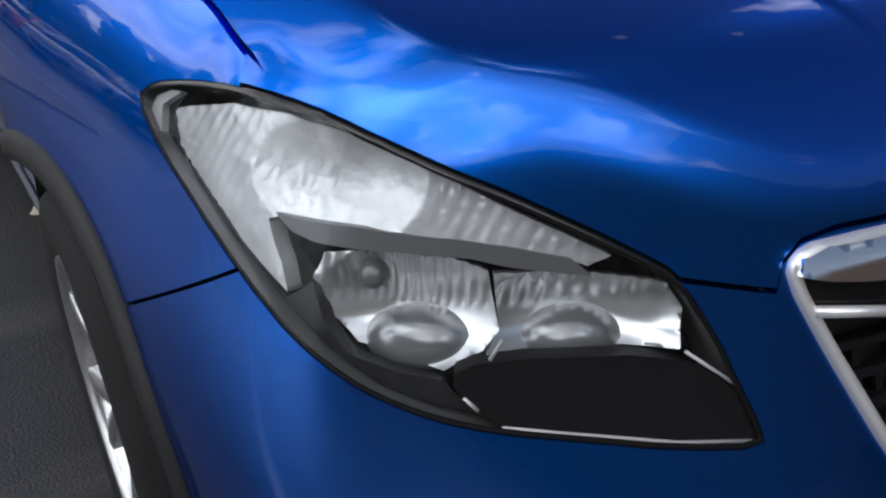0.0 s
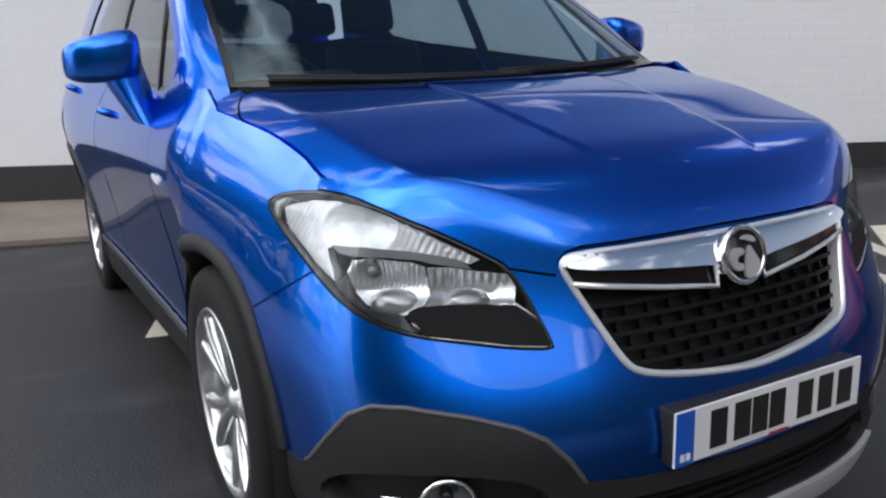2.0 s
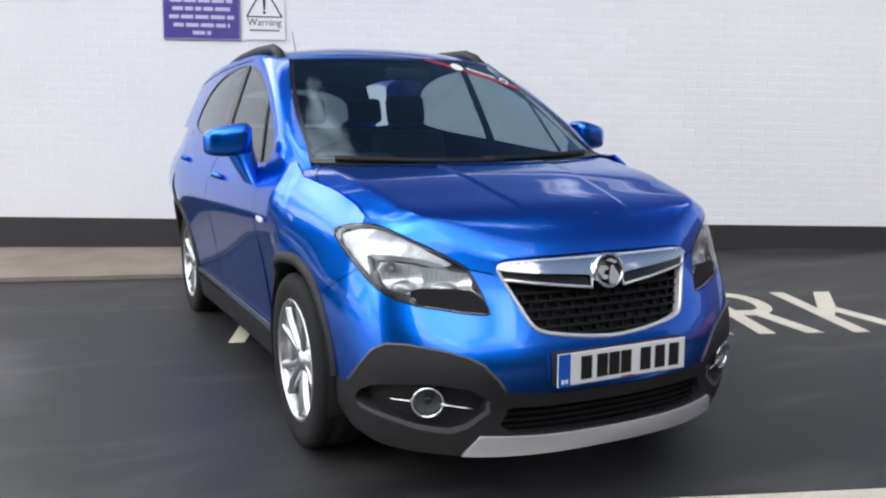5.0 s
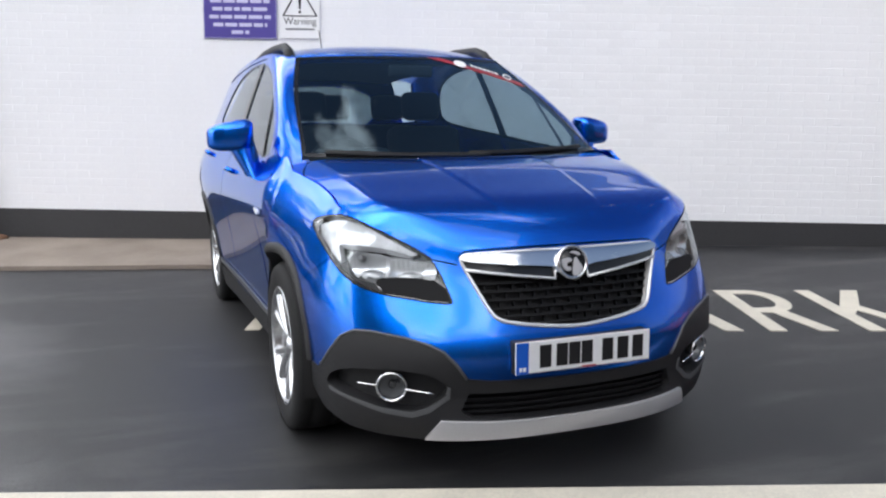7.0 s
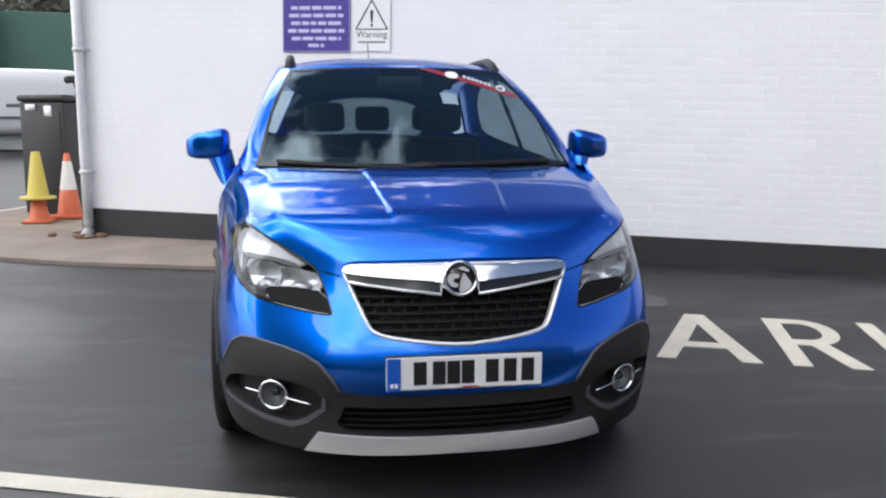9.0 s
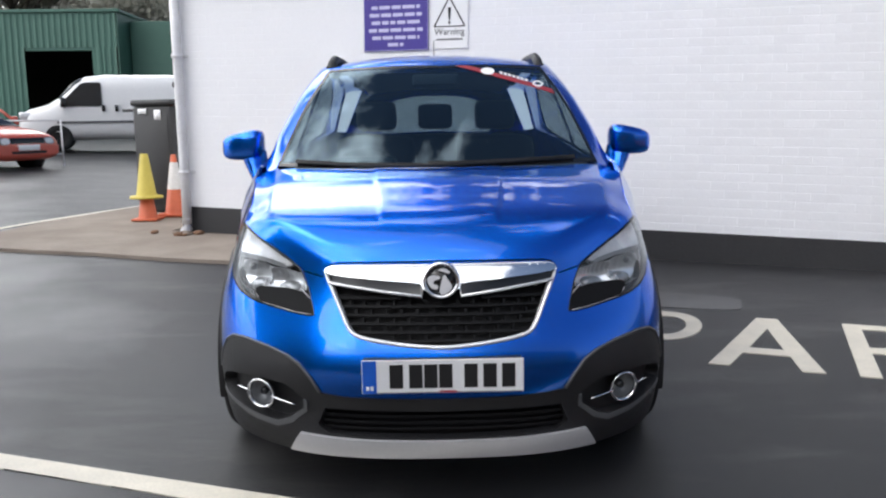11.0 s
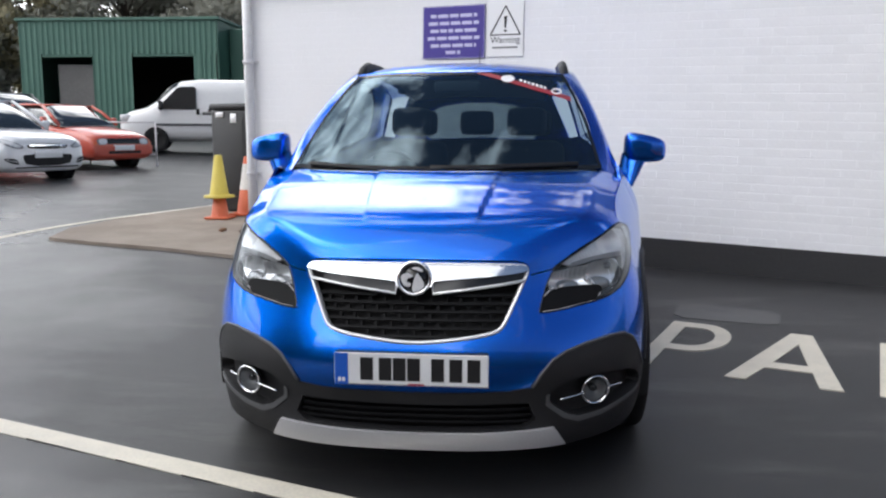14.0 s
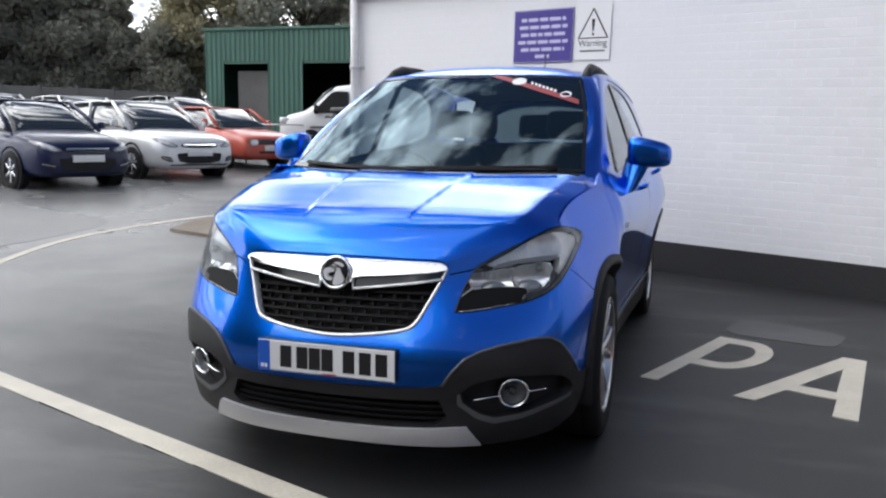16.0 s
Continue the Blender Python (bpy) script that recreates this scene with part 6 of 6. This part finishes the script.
def parked_car(at, heading, paint, label, length=4.3, height=1.48, width=1.78, boxy=0.0):
    """A parked hatchback; at: the middle of its nose. boxy: 1 for an older, squarer shape."""
    z0 = ground_z(*at)
    c = empty("parked_car", Matrix.Translation((*at, z0)) @ Matrix.Rotation(math.atan2(-heading[0], heading[1]) + math.pi, 4, "Z"), label, "car", "parked cars in the yard")
    w, L, hh = width / 2, length, height
    lift = -0.05 * boxy
    st = [(0.0, w * (0.70 + 0.16 * boxy), 0.30, 0.64 + lift), (0.03, w * (0.80 + 0.12 * boxy), 0.24, 0.72 + lift), (0.12, w * (0.88 + 0.07 * boxy), 0.21, 0.79 + lift), (0.30, w * 0.95, 0.20, 0.85 + lift), (0.6, w * 0.985, 0.20, 0.905 + lift), (1.0, w, 0.20, 0.955 + lift), (1.4, w, 0.20, 0.98),
          (L * 0.6, w, 0.20, 0.99), (L - 0.55, w * 0.98, 0.22, 1.0), (L - 0.15, w * 0.92, 0.28, 0.96), (L, w * 0.82, 0.36, 0.88)]
    shell = loft(st, hull)
    bvh = BVHTree.FromBMesh(shell)
    part("body", shell, paint, c)

    def face(x, z):
        """The nose's skin, seen from the front."""
        x, z = np.broadcast_arrays(np.asarray(x, float), np.asarray(z, float))
        y = [(bvh.ray_cast(Vector((p, -1.0, q)), Vector((0, 1, 0)))[0] or Vector((0, 0.6, 0))).y for p, q in zip(x.ravel(), z.ravel())]
        return np.stack([x, np.minimum(np.reshape(y, x.shape), 0.75), z], -1)

    def panel(name, poly, mat, parent, out, step=0.06, flange=0.02):
        return part(name, trimmed(face, poly, (), step, out, flange), mat, parent)

    gl = [(0.98, w * 0.90, 0.88, 0.95), (1.35, w * 0.91, 0.90, hh - 0.28), (1.75 - 0.15 * boxy, w * 0.92, 0.90, hh - 0.055), (2.3, w * 0.92, 0.90, hh - 0.012), (L - 1.2, w * 0.91, 0.90, hh - 0.03), (L - 0.55, w * 0.88, 0.90, hh - 0.16), (L - 0.15, w * 0.84, 0.90, 1.05)]
    part("cabin_glass", loft(gl, cabin), M_FARGLASS, c)
    rf = [(1.78 - 0.15 * boxy, w * 0.76, hh - 0.075, hh - 0.035), (2.3, w * 0.78, hh - 0.06, hh), (L - 1.2, w * 0.77, hh - 0.08, hh - 0.015), (L - 0.62, w * 0.72, hh - 0.18, hh - 0.11)]
    part("roof", loft(rf, hull), paint, c)
    part("wiper", tube([(-0.45, 0.98, 0.955), (0.05, 1.05, 0.975), (0.5, 1.08, 0.975)], 0.012, 6), M_PLASTIC, c)
    for sx in (-1, 1):
        for pts in ([(sx * w * 0.88, 1.02, 0.94), (sx * w * 0.82, 1.40, 1.21), (sx * w * 0.745, 1.80 - 0.15 * boxy, hh - 0.05)], [(sx * w * 0.925, 2.45, 0.95), (sx * w * 0.78, 2.55, hh - 0.05)],
                    [(sx * w * 0.90, L - 0.75, 0.95), (sx * w * 0.74, L - 1.0, hh - 0.06)], [(sx * w * 0.86, L - 0.2, 0.96), (sx * w * 0.70, L - 0.62, hh - 0.12)]):
            part("pillar", tube(pts, 0.034, 8), paint, c)
        mirror = part("door_mirror", box(sx * w - 0.02 + 0.06 * sx, sx * w + 0.10 + 0.06 * sx, 1.28, 1.38, 0.98, 1.10, 0.03), paint, c)
        part("mirror_stalk", tube([(sx * (w - 0.06), 1.36, 0.97), (sx * (w + 0.06), 1.34, 1.02)], 0.022, 8), M_PLASTIC, mirror)
        if boxy:
            lamp = [(0.44, 0.53), (0.70, 0.52), (0.71, 0.655), (0.44, 0.665)]
            core = [(0.46, 0.545), (0.66, 0.535), (0.66, 0.64), (0.46, 0.65)]
        else:
            lamp = [(0.42, 0.635), (0.50, 0.605), (0.64, 0.62), (0.75, 0.69), (0.80, 0.79), (0.70, 0.765), (0.55, 0.70)]
            core = [(0.48, 0.635), (0.53, 0.622), (0.63, 0.635), (0.72, 0.70), (0.75, 0.755), (0.68, 0.74), (0.55, 0.685)]
        turn = lambda poly: rounded([(sx * x * w / 0.89, z) for x, z in (poly if sx > 0 else poly[::-1])], 1)
        lm = panel("headlight", turn(lamp), M_LAMPGREY, c, 0.006)
        panel("lamp_reflector", turn(core), M_REFLECT, lm, 0.012)
        if boxy:
            panel("indicator", turn([(0.715, 0.52), (0.79, 0.52), (0.79, 0.65), (0.715, 0.655)]), M_ORANGE, c, 0.006)
        else:
            fog = panel("fog_intake", turn([(0.54, 0.335), (0.72, 0.385), (0.76, 0.46), (0.62, 0.445), (0.56, 0.41)]), M_DARK, c, 0.006)
            panel("fog_trim", turn([(0.55, 0.375), (0.73, 0.42), (0.735, 0.435), (0.555, 0.39)]), M_SATIN, fog, 0.012, 0.05, 0.01)
        part("tail_lamp", box(sx * w * 0.80 - 0.08, sx * w * 0.80 + 0.08, L - 0.18, L - 0.02, 0.72, 0.95, 0.03), M_RED, c)
        for y in (0.82, L - 0.80):
            wl_ = new("wheel")
            wl_.parent = c
            wl_.matrix_basis = Matrix.Translation((sx * (w - 0.09), y, 0.31)) @ Matrix.Rotation(radians(90 * sx), 4, "Y")
            part("tyre", revolve([(0.19, -0.10), (0.29, -0.105), (0.312, -0.07), (0.312, 0.07), (0.29, 0.105), (0.20, 0.10)], 28), M_TYRE, wl_)
            rim_ = part("rim", revolve([(0.205, 0.10), (0.19, 0.07), (0.17, 0.05), (0.0, 0.05)], 28), M_DARK, wl_)
            for k in range(6):
                a = math.pi * k / 3
                part("spoke", box(0.03, 0.20, -0.022, 0.022, 0.06, 0.092, 0.008, m=Matrix.Rotation(a, 4, "Z")), M_ALLOY, rim_)
            part("wheel_arch", revolve([(0.325, 0.02), (0.345, 0.10), (0.37, 0.105), (0.38, 0.09)], 28, Matrix.Translation((sx * (w - 0.10), y, 0.32)) @ Matrix.Rotation(radians(90 * sx), 4, "Y")), M_DARK, c)
    if boxy:
        panel("grille", [(-0.42, 0.54), (0.42, 0.54), (0.42, 0.655), (-0.42, 0.655)], M_GLOSSBLACK, c, 0.006)
        panel("bumper", [(-0.74, 0.33), (0.74, 0.33), (0.76, 0.50), (-0.76, 0.50)], paint, c, 0.03)
        panel("lower_intake", [(-0.42, 0.345), (0.42, 0.345), (0.42, 0.40), (-0.42, 0.40)], M_DARK, c, 0.034)
        plate_z = 0.41
    else:
        gr = panel("grille", rounded([(-0.34, 0.60), (0.34, 0.60), (0.41, 0.655), (0.30, 0.69), (-0.30, 0.69), (-0.41, 0.655)], 1), M_GLOSSBLACK, c, 0.006)
        panel("grille_bar", [(-0.36, 0.645), (0.36, 0.645), (0.34, 0.668), (-0.34, 0.668)], M_CHROME, gr, 0.014, 0.06, 0.01)
        panel("lower_intake", rounded([(-0.40, 0.315), (0.40, 0.315), (0.49, 0.46), (0.44, 0.515), (-0.44, 0.515), (-0.49, 0.46)], 1), M_DARK, c, 0.006)
        panel("lower_lip", [(-0.62, 0.285), (0.62, 0.285), (0.60, 0.305), (-0.60, 0.305)], M_PLASTIC, c, 0.012)
        plate_z = 0.45
    y_p = min(float(face(x, plate_z + d)[1]) for x in (-0.26, 0.0, 0.26) for d in (0.0, 0.11))
    part("plate", box(-0.26, 0.26, y_p - 0.035, y_p + 0.01, plate_z, plate_z + 0.11, 0.004), M_PLATE, c)
    return c


HEAD = (AL.x, AL.y)
parked_car((-8.25, 8.35), HEAD, M_NAVYCAR, "dark navy small hatchback parked in the yard", 3.95, 1.48, 1.72)
parked_car((-7.9, 10.85), HEAD, M_SILVERCAR, "silver hatchback parked beside other cars", 4.4, 1.50, 1.82)
parked_car((-8.17, 14.05), HEAD, M_REDCAR, "faded orange-red old hatchback parked in the yard", 4.1, 1.40, 1.68, 1.0)
parked_car((-13.6, 12.6), HEAD, M_WHITECAR, "white hatchback parked in the second row", 4.2, 1.52, 1.78)
parked_car((-13.4, 15.4), HEAD, M_WHITECAR, "white hatchback parked in the second row", 4.2, 1.50, 1.78)
parked_car((-12.4, 18.6), HEAD, M_GREYCAR, "dark grey estate car parked in the second row", 4.6, 1.60, 1.82)
parked_car((6.4, 0.9), (-0.25, 0.97), M_REDCAR, "orange-red hatchback parked further along the bays", 4.1, 1.45, 1.7)
parked_car((-14.2, 9.6), HEAD, M_SILVERCAR, "silver hatchback parked in the second row", 4.2, 1.50, 1.78)


def van(at, heading):
    z0 = ground_z(*at)
    v = empty("panel_van", Matrix.Translation((*at, z0)) @ Matrix.Rotation(math.atan2(-heading[0], heading[1]) + math.pi, 4, "Z"), "white panel van parked in front of a green shed", "van")
    st = [(0.0, 0.66, 0.35, 0.80), (0.06, 0.78, 0.28, 0.95), (0.25, 0.87, 0.26, 1.08), (0.7, 0.93, 0.26, 1.20), (0.95, 0.94, 0.26, 1.36), (1.35, 0.95, 0.26, 1.74), (1.62, 0.95, 0.26, 1.91), (2.1, 0.95, 0.26, 1.965), (4.4, 0.95, 0.26, 1.965), (4.72, 0.94, 0.28, 1.93), (4.8, 0.90, 0.32, 1.86)]
    body = part("body", loft(st, hull), M_WHITECAR, v)
    flat_ = lambda sx: (lambda y, z: np.stack([sx * (0.962 + 0 * y), y, z], -1))
    for sx in (-1, 1):
        part("cab_window", trimmed(flat_(sx), [(0.98, 1.17), (1.05, 1.13), (1.95, 1.13), (2.0, 1.18), (2.0, 1.70), (1.95, 1.74), (1.62, 1.74), (1.5, 1.70)], (), 0.2, 0, 0.02, out=(0, 2, 1)), M_FARGLASS, v)
        part("door_handle", box(sx * 0.965 - 0.02, sx * 0.965 + 0.02, 1.98, 2.07, 1.0, 1.16, 0.01), M_GLOSSBLACK, v)
        part("door_handle", box(sx * 0.965 - 0.02, sx * 0.965 + 0.02, 2.30, 2.39, 1.0, 1.16, 0.01), M_GLOSSBLACK, v)
        part("side_rail", box(sx * 0.965 - 0.012, sx * 0.965 + 0.012, 0.9, 4.7, 0.70, 0.76, 0.006), M_LIPGREY, v)
        part("door_mirror", box(sx * 1.06 - 0.09, sx * 1.06 + 0.09, 1.02, 1.14, 1.10, 1.36, 0.04), M_GLOSSBLACK, v)
        part("headlight", box(sx * 0.70 - 0.14, sx * 0.70 + 0.14, 0.02, 0.3, 0.80, 1.0, 0.04), M_REFLECT, v)
        for y in (0.92, 4.0):
            part("wheel", revolve([(0.0, 0.06), (0.17, 0.06), (0.20, 0.10), (0.31, 0.105), (0.335, 0.07), (0.335, -0.1), (0.2, -0.11)], 28, Matrix.Translation((sx * 0.86, y, 0.335)) @ Matrix.Rotation(radians(90 * sx), 4, "Y")), M_TYRE, v)
    part("windscreen", loft([(0.98, 0.80, 1.30, 1.34), (1.30, 0.78, 1.60, 1.70), (1.52, 0.74, 1.80, 1.86)], lambda y, w, lo, hi: [(-w, y - 0.02, hi), (w, y - 0.02, hi), (w, y + 0.03, lo), (-w, y + 0.03, lo)]), M_FARGLASS, v)
    part("bumper", box(-0.88, 0.88, -0.06, 0.15, 0.30, 0.55, 0.05), M_PLASTIC, v)
    return v


van((-11.0, 19.58), (-0.93, -0.36))


# tube barrier between the red car and the van
bar_z = ground_z(-8.1, 15.4)
barrier = empty("tube_barrier", Matrix.Translation((-8.1, 15.4, bar_z)), "pale thin metal tube barrier in front of a white van", "barrier")
for x, y in ((0.0, 0.0), (-1.3, -0.5)):
    part("post", tube([(x, y, 0.0), (x, y, 0.98)], 0.02, 8), M_PIPE, barrier)
    part("foot", tube([(x - 0.1, y + 0.25, 0.02), (x + 0.1, y - 0.25, 0.02)], 0.02, 8), M_PIPE, barrier)
for z in (0.97, 0.25):
    part("rail", tube([(0.0, 0.0, z), (-1.3, -0.5, z)], 0.02, 8), M_PIPE, barrier)

# green shed: ribbed sheets round two open doorways
def shed():
    p0, p1 = Vector((-21.2, 31.0, 0)), Vector((-12.8, 31.4, 0))
    d = (p1 - p0).normalized()
    n = Vector((d.y, -d.x, 0))
    L = (p1 - p0).length
    z0 = ground_z(p0.x, p0.y) - 0.1
    m = Matrix(((d.x, -n.x, 0, p0.x), (d.y, -n.y, 0, p0.y), (0, 0, 1, z0), (0, 0, 0, 1)))
    s_ = empty("green_shed", m, "green ribbed steel shed with two open doorways", "shed")
    top, lintel = 4.5, 3.15
    doors = [(0.9, 3.1), (4.8, 7.4)]

    def ribbed(u0, u1, za, zb, name):
        us = np.arange(u0, u1 + 1e-6, 0.08)
        vs, fs = [], []
        for i, u in enumerate(us):
            o = -0.035 if (int(round(u / 0.08)) % 3 == 0) else 0.0
            vs += [(u, o, za), (u, o, zb)]
        fs = [(2 * i, 2 * i + 2, 2 * i + 3, 2 * i + 1) for i in range(len(us) - 1)]
        part(name, mesh_of(vs, fs), M_GREENSHEET, s_, smooth=False)

    ribbed(0.0, L, lintel, top, "cladding_sheet")
    prev = 0.0
    for a, b in doors + [(L, L)]:
        if a - prev > 0.15:
            ribbed(prev, a, 0.0, lintel, "cladding_sheet")
        prev = b
    for a, b in doors:
        part("door_reveal", box(a, b, 0.02, 0.25, lintel - 0.12, lintel, 0.01), M_GREENSHEET, s_, smooth=False)
    # the shade deep inside the doorways is put into this wall's near-black colour
    part("back_wall", box(0.0, L, 9.0, 9.1, 0, top), M_SHED_SHADE, s_, smooth=False)
    part("side_wall", box(-0.05, 0.0, 0.0, 9.1, 0, top), M_GREENSHEET, s_, smooth=False)
    part("side_wall", box(L, L + 0.05, 0.0, 9.1, 0, top), M_GREENSHEET, s_, smooth=False)
    part("roof", box(-0.15, L + 0.15, -0.12, 9.2, top, top + 0.12, 0.02), M_GREENSHEET, s_, smooth=False)
    part("roller_door", box(doors[0][0] + 0.42, doors[0][1] - 0.02, 0.50, 0.55, 0.0, 2.75), M_FENCE, s_, smooth=False)
    part("annexe", box(L + 0.1, L + 9.0, 1.4, 8.0, 0, top - 0.2, 0.02), M_GREENSHEET, s_, smooth=False)


shed()
# long fence behind the parked cars
fence = empty("boundary_fence", Matrix(), "long weathered grey boundary fence behind the cars", "fence")
fa, fb = Vector((-46, 12.5, 0)), Vector((-22.2, 30.6, 0))
for k in range(20):
    a, b = fa.lerp(fb, k / 20), fa.lerp(fb, (k + 1) / 20)
    d = (b - a)
    m = Matrix.Translation((*a[:2], ground_z(a.x, a.y))) @ Matrix.Rotation(math.atan2(d.y, d.x), 4, "Z")
    part("fence_panel", box(0.06, d.length - 0.06, -0.02, 0.02, 0.0, 1.6, 0.005, m=m), M_FENCE, fence, smooth=False)
    part("post", box(-0.06, 0.06, -0.06, 0.06, 0.0, 1.72, 0.01, m=m), M_FENCE, fence, smooth=False)


def tree_mesh(seed, height, spread, leaves, base=0.12):
    """Trunk with limbs, and a crown of many small leaf clumps, uneven with gaps."""
    r = random.Random(seed)
    wood = tube([(0, 0, 0), (0.05, 0.02, height * 0.25), (-0.05, 0.06, height * 0.5), (0.1, 0.0, height * 0.8)], 0.016 * height, 10, taper=0.005 * height)
    lobes = []
    for k in range(44):
        a, h = r.uniform(0, 2 * math.pi), r.uniform(base, 0.95)
        reach = spread * (1.05 - 0.65 * abs(h - 0.55) / 0.5) * r.uniform(0.45, 1.0)
        tip = Vector((math.cos(a) * reach, math.sin(a) * reach, height * h))
        tube([(0, 0, height * max(0.15, h - 0.22)), tip * 0.5 + Vector((0, 0, height * (h - 0.06) * 0.5)), tip], 0.006 * height, 6, taper=0.002 * height, bm=wood)
        lobes.append((tip, r.uniform(0.5, 1.0) * spread * 0.40))
    lobes.append((Vector((0, 0, height * 0.93)), spread * 0.4))
    vs, fs = [], []
    for i in range(leaves):
        c, rad = lobes[r.randrange(len(lobes))]
        d = Vector((r.gauss(0, 1), r.gauss(0, 1), r.gauss(0, 1))).normalized() * rad * r.uniform(0.25, 1.0) ** 0.7 * r.uniform(0.9, 1.3)
        d.z *= 0.8
        p = c + d
        u = Vector((r.gauss(0, 1), r.gauss(0, 1), r.gauss(0, 1))).normalized()
        v = u.cross(Vector((r.gauss(0, 1), r.gauss(0, 1), r.gauss(0, 1)))).normalized()
        s_ = r.uniform(0.10, 0.22)
        k = len(vs)
        vs += [p - u * s_, p - v * s_ * 0.55, p + u * s_, p + v * s_ * 0.55]
        fs.append((k, k + 1, k + 2, k + 3))
    return wood, vs, fs


def tree(at, seed, height, spread, leaf, leaves, label):
    t = empty("tree", Matrix.Translation((*at, ground_z(*at) if at[1] < 60 else ground_z(at[0], 60))), label, "tree", "trees behind the yard")
    wood, vs, fs = tree_mesh(seed, height, spread, leaves)
    part("trunk", wood, M_BARK, t)
    me = bpy.data.meshes.new("crown")
    me.from_pydata(vs, [], fs)
    me.materials.append(leaf)
    cr = new("crown", me)
    cr.parent = t
    return t


DK, YL = "dark green broadleaf tree behind the yard", "yellowish green tall tree behind the yard"
for i, (x, y, h, s_, kind) in enumerate([(-38.4, 34.2, 11.0, 3.9, 0), (-36.2, 36.4, 8.0, 2.6, 0), (-34.3, 39.6, 8.6, 2.3, 0), (-28.4, 44, 13.0, 4.1, 1), (-24, 46, 10.5, 5.5, 0),
                                         (-19, 48, 9.0, 4.8, 0), (-14, 50, 7.5, 4.4, 0), (-8, 52, 7.0, 4.4, 0), (-31.2, 41.4, 5.4, 3.0, 0), (-35.4, 37.6, 6.0, 3.2, 0), (-39.5, 32.0, 7.0, 3.2, 0)]):
    tree((x, y), 20 + i, h, s_, M_LEAF2 if kind else M_LEAF, 30000 if h < 12 else 40000, YL if kind else DK)


# plain unseen walls, added to keep low sky out of the car's reflections
M_BLOCKING = material("brown_brick_blocking_wall", (0.17, 0.12, 0.095), 0.85, grain=0.4, scale=20, patch_=0.4, patch_scale=0.8)
tagged(part("blocking_wall_behind", box(-14.4, 20, -14.4, -14.0, -0.3, 6.2), M_BLOCKING, smooth=False), "added unseen plain brown brick wall blocking the low sky", "wall", kind="structure")
tagged(part("blocking_wall_opposite", box(-14.4, -14.0, -13.998, -2.5, -0.3, 9.5), M_BLOCKING, smooth=False), "added unseen plain brown brick wall blocking the low sky", "wall", kind="structure")
tagged(part("blocking_wall_beside", box(20.0, 20.4, -14.0, 8, -0.3, 3.2), M_BLOCKING, smooth=False), "added unseen plain brown brick wall blocking the low sky", "wall", kind="structure")


# ---- wall bricks, last ----
near = sorted(BRICK_SPOTS, key=lambda b: abs(b[0] - 2.6) + 0.6 * abs(b[1] - 1.0))
for i, (u, z, o) in enumerate(near):
    p = wall_point(u, 0.004 + o, z)
    if i < 300:
        b = new("brick", brick_me)
        b.parent = wall
        b.location = p
    else:
        k = len(rest_v)
        rest_v += [v + p for v in brick_v]
        rest_f += [[k + j for j in f] for f in brick_f]
rest = bpy.data.meshes.new("brickwork")
rest.from_pydata(rest_v, [], rest_f)
rest.materials.append(M_WHITEWALL)
rest_ob = new("brickwork", rest)
rest_ob.parent = wall
tagged(rest_ob, "white painted bricks with shallow joints", kind="stuff")
